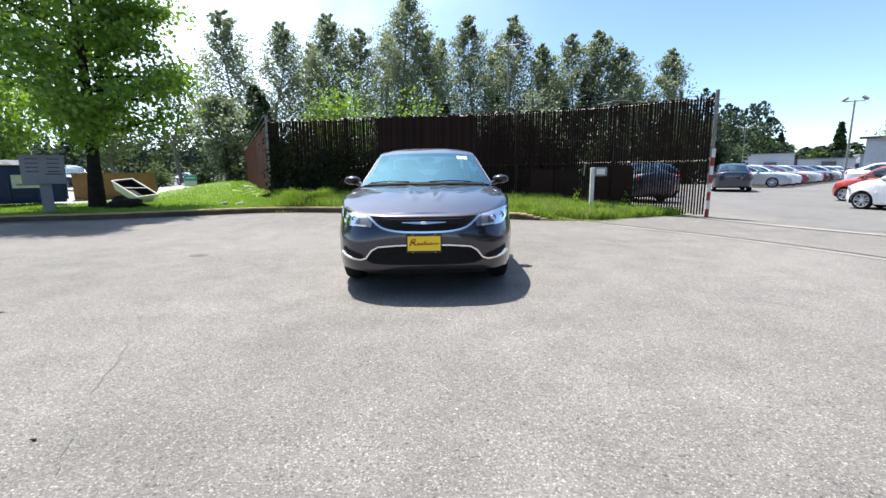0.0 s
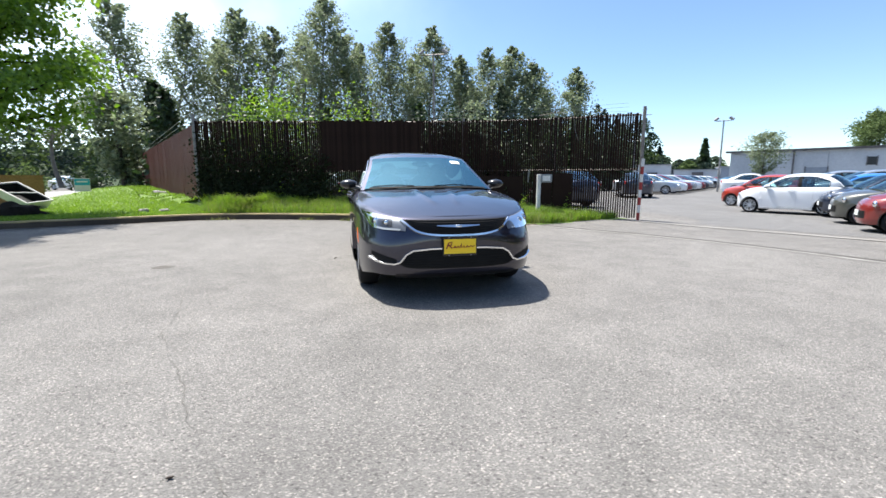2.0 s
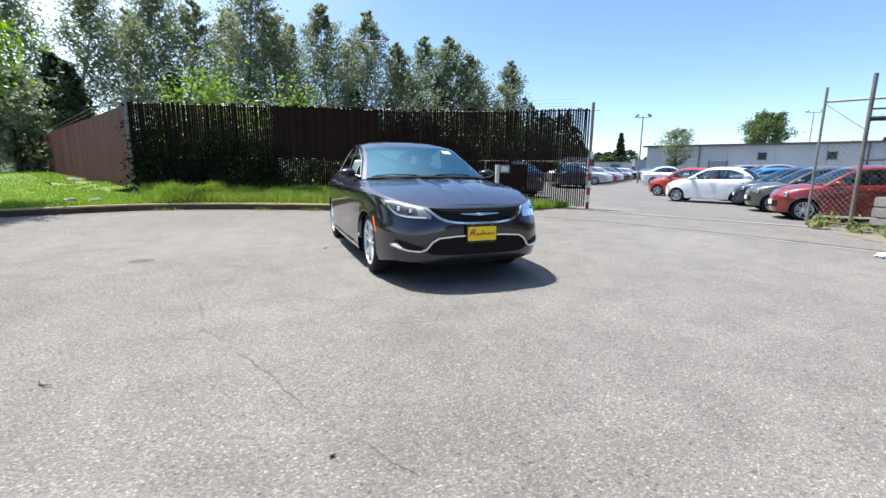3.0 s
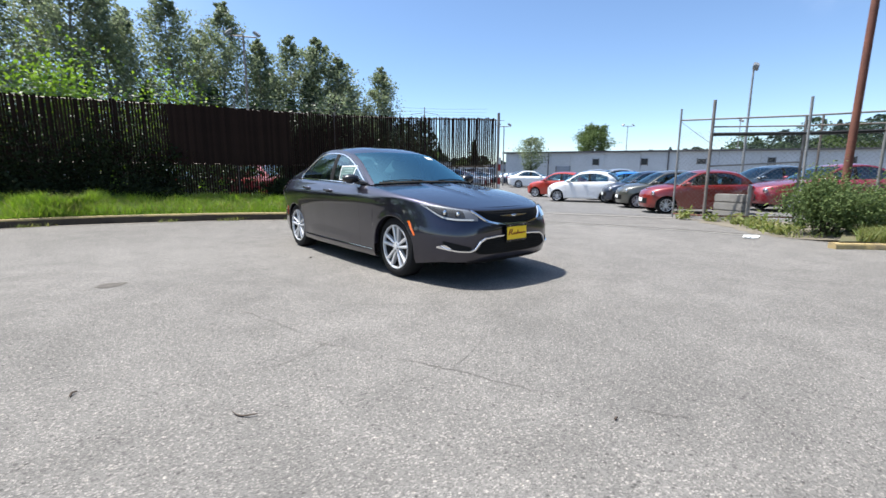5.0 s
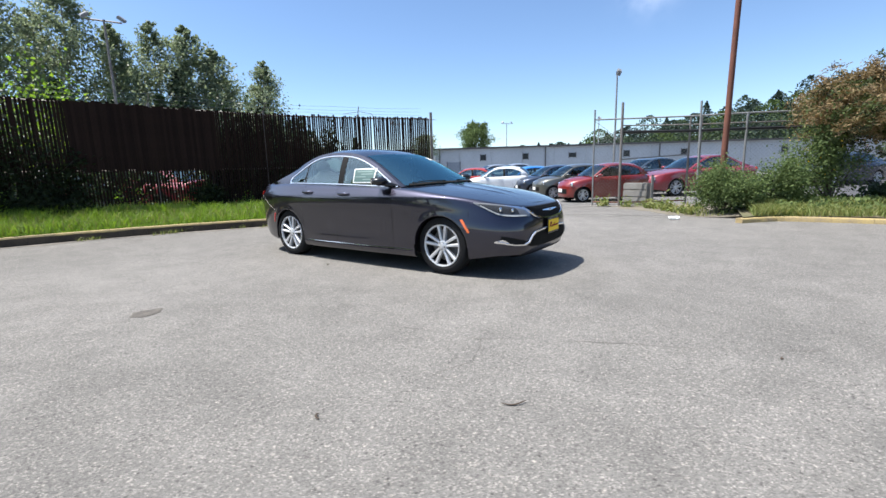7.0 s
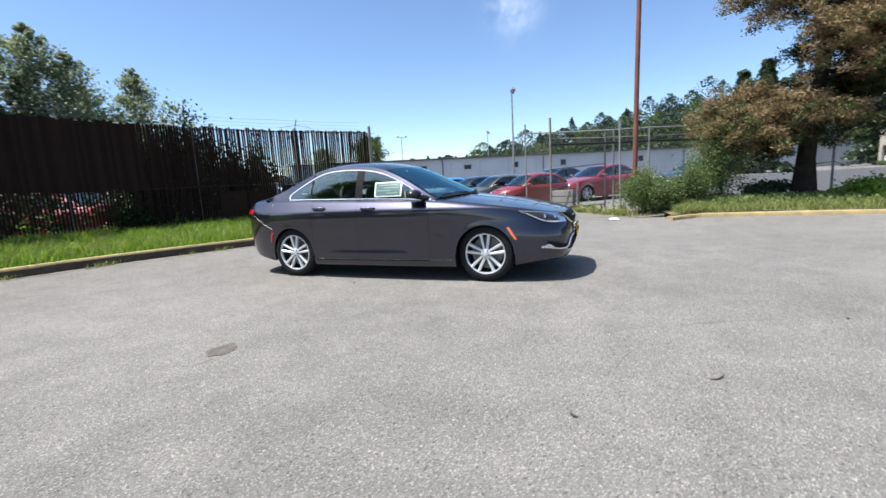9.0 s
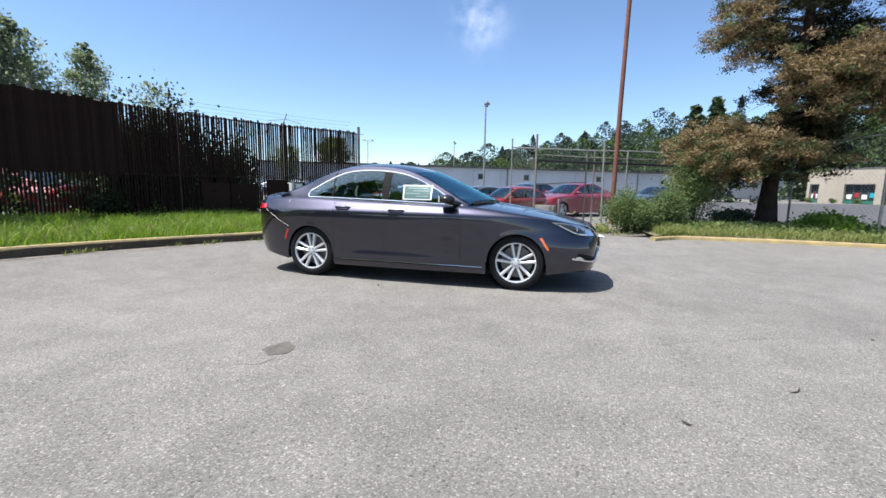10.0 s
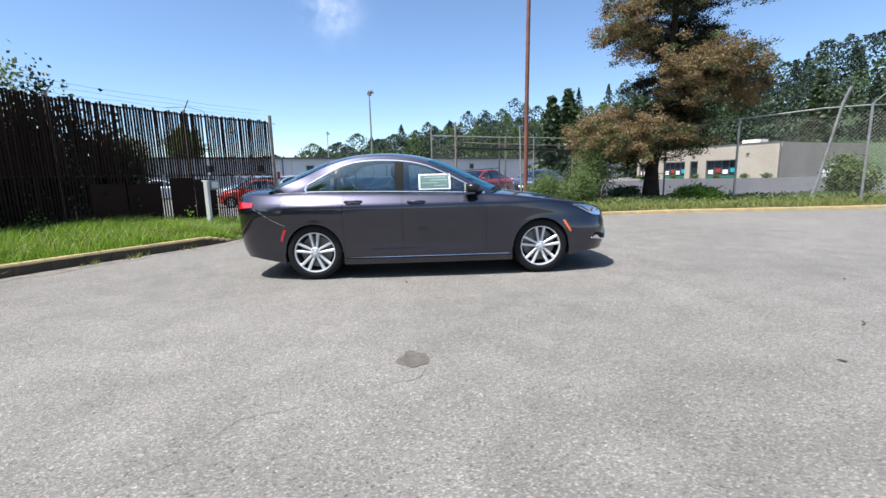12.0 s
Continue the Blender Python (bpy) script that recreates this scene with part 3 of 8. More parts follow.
solo("grass", blade_mesh("dry_grass", lawn_points(6000, 25, 54, 2, 12), 0.26, rng, "drygrass", 0.5, 0.007), None, "pale half-dry stalks among the long grass", "grass", "stuff")

# weeds in front of the fence
weeds = []
for k in range(7):
    p = LR[int(rng.integers(26, 52)), int(rng.integers(9, 12))]
    h = rng.uniform(0.3, 0.6)
    weeds.append(p + rng.normal(size=(45, 3)) * (0.08, 0.08, h * 0.35) + (0, 0, h * 0.6))
solo("weeds", card_mesh("weeds", np.concatenate(weeds), 0.032, rng, "leaf_bright"), None, "leafy weeds among the long grass by the fence", "weeds", "stuff")

spill = []
for k in range(9):
    i = int(rng.integers(24, len(KERB) - 4))
    cx, cy = KERB[i][0] + rng.uniform(-0.2, 0.2), KERB[i][1] - 0.07
    m = int(rng.integers(15, 50))
    spill.append(np.stack([cx + rng.normal(size=m) * 0.12, cy + rng.normal(size=m) * 0.03, np.full(m, gz(cx, cy))], 1))
solo("weeds", blade_mesh("kerb_weeds", np.concatenate(spill), 0.085, rng, "drygrass", 0.7, 0.007), None, "tufts of grass growing in the gutter along the kerb", "weeds", "stuff")
lane_z = 0.006
solo("road", Geo().grid([[(9.6, -6.5, lane_z), (26, -4, lane_z), (50, 2, lane_z)], [(9.2, -14, lane_z), (27, -22, lane_z), (46, -12, lane_z)], [(9.0, -60, lane_z), (40, -60, lane_z), (60, -40, lane_z)]]), "lane", "dark asphalt lane in front of the commercial building", "road", "structure")

# street and ground on the left, beyond the lawn
st = Geo().grid([[(o[0] + 0.3 - k * 16.0, o[1] - 0.2 + k * 9.0, lawn_rows[i][12][2] - 0.03 if k == 0 else 0.22 + 0.02 * k) for k in (0, 0.4, 1, 2, 5)] for i, o in enumerate(LAWN_OUT[:19])])
solo("road", st, "street", "pale worn street beyond the lawn", "road", "structure")

# yard behind the gate
GATE_A, GATE_B = Vector((6.55, 4.42, 0)), Vector((8.7, 0.05, 0))
gd = (GATE_B - GATE_A).normalized()
go = Vector((-gd.y, gd.x, 0))
lot = Geo().grid([[GATE_A - gd * 0.5 + go * 0.12 + Vector((0, 0, 0.004)), Vector((30, 60, 0.004)), Vector((160, 150, 0.004))],
                  [GATE_B + gd * 0.3 + go * 0.12 + Vector((0, 0, 0.004)), Vector((50, 10, 0.004)), Vector((200, 60, 0.004))],
                  [Vector((9.0, -4.0, 0.004)), Vector((40, -14, 0.004)), Vector((200, -30, 0.004))]])
solo("road", lot, "lot", "grey asphalt of the car storage yard behind the gate", "road", "structure")


def ribbon(pts, w, z, wob=0.0):
    rows = []
    for i, p in enumerate(pts):
        a, b = Vector((*pts[max(i - 1, 0)], 0)), Vector((*pts[min(i + 1, len(pts) - 1)], 0))
        d = (b - a).normalized()
        o = Vector((-d.y, d.x, 0))
        w2 = w * (1 + wob * noise.noise((p[0] * 3, p[1] * 3, 5)))
        e = Vector((*p, 0))
        rows.append([e + o * w2 / 2 + Vector((0, 0, z + gz(*p))), e - o * w2 / 2 + Vector((0, 0, z + gz(*p)))])
    return rows


sill = Geo().grid(ribbon([tuple((GATE_A - go * 0.42 - gd * 0.1 + gd * (k * 0.35))[:2]) for k in range(18)], 0.16, 0.012, 0.3))
solo("gate_threshold", sill, "strip", "pale concrete strip set in the asphalt under the gate", "threshold", "structure")
seam_line = rounded([(2.9, 4.1), (3.75, 3.0), (4.6, 1.7), (5.35, 0.2), (5.85, -1.3), (6.15, -2.6)], 6)
solo("drain_channel", Geo().grid(ribbon(seam_line, 0.09, 0.006, 0.5)), "strip", "worn pale joint across the driveway", "joint", "structure")
solo("drain_channel", Geo().grid(ribbon([(x + 0.16, y + 0.07) for x, y in seam_line], 0.05, 0.007, 0.5)), "crack", "dark dirt-filled joint across the driveway", "joint", "structure")


def crack(pts, w, seed, steps=16):
    out = []
    for a, b in zip(pts[:-1], pts[1:]):
        for k in range(steps):
            t = k / steps
            x, y = a[0] + (b[0] - a[0]) * t, a[1] + (b[1] - a[1]) * t
            out.append((x + 0.05 * noise.noise((x * 4, y * 4, seed)) + 0.02 * noise.noise((x * 17, y * 17, seed)), y + 0.05 * noise.noise((y * 4, x * 4, seed + 3))))
    return Geo().grid(ribbon(out, w, 0.003, 1.6))


for k, (pts, w) in enumerate([
    ([(-2.5, -1.7), (-2.32, -2.4), (-2.25, -2.75), (-2.02, -3.2), (-1.85, -3.55), (-1.66, -3.95), (-1.45, -4.35), (-1.28, -4.62)], 0.0032),
    ([(-2.25, -2.75), (-2.6, -2.9), (-2.95, -2.8)], 0.0022),
    ([(-1.85, -3.55), (-1.3, -3.3), (-0.6, -3.45)], 0.0020),
    ([(-4.6, 1.15), (-4.33, 0.96), (-4.02, 0.80), (-3.75, 0.24), (-3.61, -0.04), (-3.46, -0.1)], 0.0030),
    ([(-3.15, 0.1), (-2.85, 0.5), (-2.3, 0.9)], 0.0022),
]):
    solo("crack", crack(pts, w, 3.0 * k + 1), "crack", "thin dark crack in the asphalt", "crack", "structure")


def spot(x, y, rx, ry, seed, mat, name, label, cat, z=0.004):
    ring = []
    for k in range(28):
        a = 2 * math.pi * k / 28
        r = 1 + 0.35 * noise.noise((math.cos(a) * 1.4, math.sin(a) * 1.4, seed)) + 0.15 * noise.noise((math.cos(a) * 5, math.sin(a) * 5, seed))
        ring.append((x + rx * r * math.cos(a), y + ry * r * math.sin(a), z + gz(x, y)))
    return solo(name, Geo().add([(x, y, z + gz(x, y)), *ring], [(0, 1 + k, 1 + (k + 1) % 28) for k in range(28)]), mat, label, cat, "structure")


spot(-3.33, -0.02, 0.125, 0.10, 2, "patchy", "pothole", "dark shallow pothole in the asphalt", "pothole")


def dead_leaf(x, y, size, turn, seed, thick=0.005, curl=0.25):
    pts = []
    for k in range(7):
        t = k / 6
        pts.append((x + size * (t - 0.5) * math.cos(turn) - curl * size * math.sin(turn) * math.sin(math.pi * t), y + size * (t - 0.5) * math.sin(turn) + curl * size * math.cos(turn) * math.sin(math.pi * t), 0.006 + 0.006 * math.sin(3 * t + seed) ** 2))
    g = Geo().tube(pts, [0.0015 + thick * math.sin(math.pi * (k + 0.3) / 6.8) for k in range(7)], 5)
    return solo("dead_leaf", g, "litter", "curled dark dead leaf lying on the asphalt", "leaf", group="dead leaves on the asphalt", smooth=60)


for x, y, s, r in ((-1.57, -4.41, 0.025, 0.3), (-3.52, -2.63, 0.05, 1.0), (-1.2, 0.2, 0.05, 0.5)):
    dead_leaf(x, y, s, r, x)
dead_leaf(-2.89, -3.34, 0.125, -0.8, 2.0, 0.003, -0.16)

# right-hand verge with a yellow kerb
YK = rounded([(5.40, -3.85), (5.85, -4.25), (6.08, -4.75), (6.18, -7.0), (6.1, -9.2), (5.95, -12.0), (6.0, -16), (6.3, -24)], 4)
ykerb = thing("yellow_kerb", "low kerb with worn yellow paint along the planted verge", "kerb", kind="structure")
for i in range(len(YK) - 1):
    part("kerb_stone", kerb_piece(YK[i], YK[i + 1], 0.09, 0.15), "yellow_kerb", ykerb, smooth=40)
verge_rows = []
for i, (x, y) in enumerate(YK):
    w = 3.6 + 0.3 * math.sin(i)
    verge_rows.append([(x + 0.12 + w * k / 8, y + (0.5 * k / 8 if i < 3 else 0), 0.10 + 0.12 * step(0, 3, k) * (0.4 if i < 3 else 1) + 0.04 * noise.noise((x + k, y, 1)) - (0.3 if k == 8 else 0)) for k in range(9)])
solo("verge", Geo().grid(verge_rows), "dirt", "rough verge of dirt and weeds behind the yellow kerb", "verge", "structure", smooth=50)
edge_a = [(6.25, -2.85), (7.2, -1.75), (8.5, -0.35)]
edge_b = [(6.35, -4.7), (7.6, -4.6), (9.8, -4.4)]
front_rows = []
for i in range(25):
    f = i / 24
    a = Vector((*edge_a[0], 0)).lerp(Vector((*edge_a[1], 0)), 2 * f) if f < 0.5 else Vector((*edge_a[1], 0)).lerp(Vector((*edge_a[2], 0)), 2 * f - 1)
    b = Vector((*edge_b[0], 0)).lerp(Vector((*edge_b[1], 0)), 2 * f) if f < 0.5 else Vector((*edge_b[1], 0)).lerp(Vector((*edge_b[2], 0)), 2 * f - 1)
    a += Vector((-0.5, 0.4, 0)) * (0.35 * noise.noise((i * 0.31, 2, 7)) + 0.22 * noise.noise((i * 1.3, 5, 7)))
    front_rows.append([a.lerp(b, k / 6) + Vector((0, 0, 0.004 + 0.13 * step(0.15, 1.0, k / 6) + (0.02 * noise.noise((i * 0.5, k * 0.8, 3)) if 0 < k else 0))) for k in range(7)])
solo("verge", Geo().grid(front_rows), "grit", "bare gritty dirt at the end of the verge beside the gate", "verge", "structure", smooth=60)
VR = np.array(verge_rows)
tuft = rng.uniform(0, 1, (1300, 2))
edge_pts = np.stack([6.3 + 2.6 * tuft[:, 0] + 0.5 * tuft[:, 1], -2.95 + 2.3 * tuft[:, 0] - 0.75 * tuft[:, 1] ** 0.7, 0.01 + 0 * tuft[:, 0]], 1)
solo("grass", blade_mesh("gate_grass", edge_pts[np.sin(edge_pts[:, 0] * 9) + np.cos(edge_pts[:, 1] * 7) > -0.3], 0.13, rng, "drygrass", 0.6, 0.008), None, "thin half-dry grass at the foot of the gate", "grass", "stuff")


def verge_points(n, i0, i1, k0, k1):
    i, k = rng.uniform(i0, i1 - 1e-6, n), rng.uniform(k0, k1 - 1e-6, n)
    a, b = i.astype(int), k.astype(int)
    fi, fk = (i - a)[:, None], (k - b)[:, None]
    return (VR[a, b] * (1 - fi) + VR[a + 1, b] * fi) * (1 - fk) + (VR[a, b + 1] * (1 - fi) + VR[a + 1, b + 1] * fi) * fk


solo("grass", blade_mesh("verge_grass", np.concatenate([verge_points(9000, 2, 26, 0, 5), verge_points(5000, 2, 26, 0, 1.5)]), 0.17, rng, "drygrass", 0.5, 0.009), None, "half-dry long grass on the verge", "grass", "stuff")
solo("undergrowth", card_mesh("undergrowth", verge_points(4000, 5, 22, 1, 6) + rng.uniform(0, 0.16, (4000, 1)) * (0, 0, 1), 0.07, rng, "leaf_bush"), None, "low leafy brambles on the verge", "undergrowth", "stuff")


# ---- fences ----
FENCE = [(-5.5, 8.3), (-1.6, 7.55), (2.3, 6.85), (4.58, 5.76), (6.40, 4.52)]


def slat_mesh(w, h, mat, name="slat"):
    """A flat ribbed slat, folded back at both edges."""
    prof = [(-w / 2, 0.004), (-w / 2, 0.0), (-w * 0.3, -0.004), (w * 0.3, -0.004), (w / 2, 0.0), (w / 2, 0.004)]
    g = Geo().grid([[(x, y, z) for x, y in prof] for z in (0.0, h)])
    g.add([(x, y, h) for x, y in prof], [tuple(range(6))])
    return g.mesh(name, mat)


def fence_ground(x, y):
    d = np.hypot(LR[20:, 12, 0] - x, LR[20:, 12, 1] - y)
    return float(LR[20 + int(np.argmin(d)), 12, 2])


fence = thing("slatted_fence", "tall chain-link fence filled with dark brown privacy slats, barbed wire on top", "fence", kind="structure")
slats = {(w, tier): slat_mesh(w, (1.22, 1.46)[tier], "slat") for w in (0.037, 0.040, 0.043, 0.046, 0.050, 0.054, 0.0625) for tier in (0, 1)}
for p, d in along(FENCE, 0.0605):
    x = p.x
    z0 = fence_ground(p.x, p.y)
    a = math.atan2(d.y, d.x)
    for tier in (0, 1):
        if x < -1.85:
            w, lost = random.choice((0.046, 0.050, 0.054)), 0.02
        elif x < 1.0 and tier:
            w, lost = 0.0625, 0.0
        else:
            w, lost = random.choice((0.046, 0.046, 0.043, 0.050)) if tier else random.choice((0.037, 0.040)), 0.012
        if random.random() < lost:
            continue
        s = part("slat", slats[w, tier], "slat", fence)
        zz = (z0 + 0.02 if tier == 0 else 2.79 - 1.46) + random.choice((0, 0, 0.012, 0.03, -0.02)) + random.uniform(-0.01, 0.01)
        twist, lean_ = (1.5, 0.05) if w > 0.06 else (5.0, 0.5)
        s.matrix_basis = Matrix.Translation((p.x, p.y, zz)) @ Matrix.Rotation(a, 4, "Z") @ Matrix.Rotation(radians(random.uniform(-lean_, lean_)), 4, "Y") @ Matrix.Rotation(radians(random.uniform(-twist, twist)), 4, "Z")


def on_fence(x):
    """Plan point of the fence at x, with its direction."""
    for (ax_, ay_), (bx, by) in zip(FENCE[:-1], FENCE[1:]):
        if x <= bx:
            break
    d = Vector((bx - ax_, by - ay_, 0)).normalized()
    return Vector((x, ay_ + (by - ay_) * (x - ax_) / (bx - ax_), 0)), d


# closed boards behind the lower slats
for x0, x1, zb, zt in ((2.62, 3.22, 0.30, 1.20), (3.24, 3.84, 0.28, 1.18), (4.10, 4.56, 0.22, 1.30), (4.60, 5.02, 0.18, 1.26)):
    (pa, _), (pb, d) = on_fence(x0), on_fence(x1)
    off = Vector((-d.y, d.x, 0)) * -0.022
    mid = (pa + pb) / 2 + off
    part("board", Geo().box((mid.x, mid.y, (zb + zt) / 2), ((pb - pa).length, 0.014, zt - zb), math.atan2(pb.y - pa.y, pb.x - pa.x)), "slat", fence, "dark brown board", bevel=0.003)
pale, pale_way = on_fence(3.95)
broken = part("slat", slat_mesh(0.036, 0.36, "strip"), "strip", fence, "snapped pale slat")
broken.matrix_basis = Matrix.Translation((pale.x, pale.y - 0.02, 1.02)) @ Matrix.Rotation(math.atan2(pale_way.y, pale_way.x), 4, "Z") @ Matrix.Rotation(radians(4), 4, "Y")

for k, (p, d) in enumerate(along(FENCE, 2.62)):
    z0 = fence_ground(p.x, p.y)
    off = Vector((-d.y, d.x, 0)) * 0.05
    post = part("post", Geo().tube([p + off + Vector((0, 0, z0 - 0.2)), p + off + Vector((0, 0, 2.86))], 0.034, 8), "oldgalv", fence, smooth=50)
    part("barb_arm", Geo().tube([p + off + Vector((0, 0, 2.84)), p + off * -4 + Vector((0, 0, 3.06))], 0.012, 5), "oldgalv", post)
for zr in (2.76, 1.35):
    part("rail", Geo().tube([(x + 0.03, y + 0.05, zr) for x, y in FENCE], 0.022, 6), "oldgalv", fence, smooth=50)
for k, (dz, o) in enumerate(((2.88, 0.02), (2.96, 0.1), (3.04, 0.2))):
    pts = [(p.x + d.y * o, p.y - d.x * o, dz - 0.03 * abs(math.sin(i * 0.9 + k)) + random.uniform(-0.006, 0.006)) for i, (p, d) in enumerate(along(FENCE, 0.65))]
    part("barbed_wire", Geo().tube(pts, 0.0032, 4), "wire", fence)
loose = [(4.2, 5.95, 2.86), (4.6, 5.7, 2.93), (4.9, 5.5, 2.88), (5.0, 5.42, 2.7), (5.02, 5.40, 2.4), (5.1, 5.35, 2.15)]
part("loose_wire", Geo().tube(loose, 0.007, 5), "oldgalv", fence, smooth=60)

side_line = [(-5.55, 8.4), (-16.8, 31.0)]
sfence = thing("slatted_fence", "long fence of closed red-brown privacy slats along the lawn", "fence", kind="structure")
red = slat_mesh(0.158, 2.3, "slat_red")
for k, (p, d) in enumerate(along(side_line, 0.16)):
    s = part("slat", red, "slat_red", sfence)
    s.matrix_basis = Matrix.Translation((p.x, p.y, 0.43 + 0.0015 * k + random.uniform(-0.01, 0.01))) @ Matrix.Rotation(math.atan2(d.y, d.x), 4, "Z") @ Matrix.Rotation(radians(random.uniform(-2, 2)), 4, "Z")
for p, d in along(side_line, 2.6):
    part("post", Geo().tube([(p.x + 0.06, p.y, 0.3), (p.x + 0.06, p.y, 2.86)], 0.03, 8), "oldgalv", sfence, smooth=50)
part("barbed_wire", Geo().tube([(x, y, 2.92) for x, y in side_line], 0.006, 4), "wire", sfence)
part("barbed_wire", Geo().tube([(x - 0.1, y, 3.02) for x, y in side_line], 0.006, 4), "wire", sfence)
sd = (Vector((*side_line[1], 0)) - Vector((*side_line[0], 0))).normalized()
sn = Vector((-sd.y, sd.x, 0))
strip_rows = []
for i in range(21):
    row = []
    for w in (0.0, 0.4, 0.8, 1.3):
        p = Vector((*side_line[0], 0)) + sd * (26.0 * i / 20) + sn * (w * (0.25 + 0.75 * min(1, i / 5)) - 0.15)
        row.append((p.x, p.y, lawn_z(p.x, p.y) + 0.012 + 0.02 * noise.noise((i * 0.7, w * 2, 4))))
    strip_rows.append(row)
solo("lawn", Geo().grid(strip_rows), "soil", "grass strip along the foot of the long fence", "lawn", "structure", smooth=40)
SR = np.array(strip_rows)
si, sk = rng.uniform(0, 19.9, 5000) ** 1.0, rng.integers(0, 3, 5000)
sf = rng.uniform(0, 1, 5000)[:, None]
strip_pts = SR[si.astype(int), sk] * (1 - sf) + SR[si.astype(int) + 1, sk + 1] * sf
solo("grass", blade_mesh("strip_grass", strip_pts, 0.12, rng, "grass", 0.5, 0.010), None, "short grass along the foot of the long fence", "grass", "stuff")
corner = thing("corner_post", "grey galvanised corner post of the fence with a red-brown side panel", "post")
part("post", Geo().tube([(-5.55, 8.33, 0.2), (-5.55, 8.33, 3.0)], 0.05, 10), "galv", corner, smooth=50)

gp = thing("gate_post", "weathered steel gate post at the end of the slatted fence", "post")
part("post", Geo().tube([(6.47, 4.49, -0.02), (6.47, 4.49, 2.95)], 0.042, 10), "oldgalv", gp, smooth=50)
part("cross_wire", Geo().tube([(6.25, 4.62, 2.72), (6.62, 4.40, 2.74)], 0.008, 5), "oldgalv", gp)
sb = thing("striped_bollard", "slim bollard with red and white bands, leaning on the gate post", "bollard")
for k in range(8):
    z0, z1 = 0.02 + k * 0.2, 0.02 + (k + 1) * 0.2
    lean = 0.03
    part("red_band" if k % 2 == 0 else "white_band", Geo().tube([(6.38 + lean * z0, 4.36, z0), (6.38 + lean * z1, 4.36, z1)], 0.040, 12), "redpaint" if k % 2 == 0 else "white", sb, smooth=50)

kp = thing("keypad_post", "white square post with a grey keypad box beside the gate", "keypad post")
part("post", Geo().box((3.86, 5.05, 0.66), (0.09, 0.09, 1.1)), "white", kp, bevel=0.008)
kb = part("keypad_box", Geo().box((4.05, 5.03, 1.12), (0.30, 0.16, 0.22), -0.2), "boxgrey", kp, "pale grey keypad box", bevel=0.015)
part("keypad_front", Geo().box((4.03, 4.945, 1.12), (0.20, 0.012, 0.14), -0.2), "white", kb, bevel=0.003)
part("bracket", Geo().box((3.98, 5.06, 1.215), (0.32, 0.10, 0.03), -0.2), "white", kp, bevel=0.004)


# chain-link fence on the right
def chain_link(poly, z0, z1, cell=0.075, r=0.0021):
    g = Geo()
    base = 0.0
    for p, q in zip(poly[:-1], poly[1:]):
        p, q = Vector((*p[:2], 0)), Vector((*q[:2], 0))
        n = (q - p).length
        d = (q - p) / n
        h = z1 - z0
        k = -h
        while k < n:
            for s in (1, -1):
                a, b = (k, z0), (k + h, z1)
                if s < 0:
                    a, b = (k + h, z0), (k, z1)
                # clip to the panel
                t0, t1 = 0.0, 1.0
                dx = b[0] - a[0]
                for lo, hi in ((0.0, n),):
                    ta, tb = (lo - a[0]) / dx, (hi - a[0]) / dx
                    ta, tb = min(ta, tb), max(ta, tb)
                    t0, t1 = max(t0, ta), min(t1, tb)
                if t1 - t0 > 0.01:
                    e = p + d * (a[0] + dx * t0) + Vector((0, 0, a[1] + (b[1] - a[1]) * t0))
                    f = p + d * (a[0] + dx * t1) + Vector((0, 0, a[1] + (b[1] - a[1]) * t1))
                    g.tube([e, f], r, 3, caps=False)
            k += cell * 1.414
    return g


def pole_of(x, y, h, r=0.03, z=0.0, lean=(0, 0), n=10):
    return Geo().tube([(x, y, z - 0.1), (x + lean[0], y + lean[1], h)], r, n)


cf = thing("chain_link_gate", "sliding chain-link gate parked open with rusty steel posts and rails", "gate")
GL = [(8.68, 0.1), (8.66, -0.68), (9.70, -2.25), (10.13, -3.55), (11.0, -5.2)]
part("post", pole_of(8.68, 0.1, 2.78, 0.024), "galv", cf, "tall thin galvanised post", smooth=50)
part("post", pole_of(8.63, -0.69, 2.90, 0.036), "oldgalv", cf, "rust-stained steel post", smooth=50)
part("post", pole_of(8.0, -2.74, 2.66, 0.026, lean=(0.08, 0.05)), "galv", cf, "leaning galvanised post", smooth=50)
part("post", pole_of(9.70, -2.25, 2.46, 0.028), "oldgalv", cf, smooth=50)
part("post", pole_of(9.94, -2.5, 2.50, 0.024), "oldgalv", cf, smooth=50)
part("post", pole_of(10.13, -3.55, 2.48, 0.030), "galv", cf, smooth=50)
part("post", pole_of(11.0, -5.2, 2.55, 0.035), "oldgalv", cf, smooth=50)
part("rail", Geo().tube([(8.68, 0.1, 2.50), (9.70, -2.25, 2.47), (10.13, -3.55, 2.47), (11.0, -5.2, 2.46)], 0.022, 8), "galv", cf, smooth=50)
part("rail", Geo().tube([(8.63, -0.69, 2.27), (9.70, -2.25, 2.24), (10.13, -3.55, 2.22), (11.0, -5.2, 2.20)], 0.018, 8), "oldgalv", cf, smooth=50)
part("rail", Geo().tube([(8.63, -0.72, 2.09), (9.72, -2.27, 2.07), (10.15, -3.57, 2.06), (11.0, -5.2, 2.03)], 0.042, 6), "blackbar", cf, "black horizontal bar", smooth=50)
part("rail", Geo().tube([(8.63, -0.69, 1.33), (9.70, -2.25, 1.42)], 0.020, 8), "galv", cf, smooth=50)
part("rail", Geo().tube([(8.68, 0.1, 0.10), (8.66, -0.69, 0.10), (9.70, -2.25, 0.12)], 0.020, 8), "rust", cf, smooth=50)
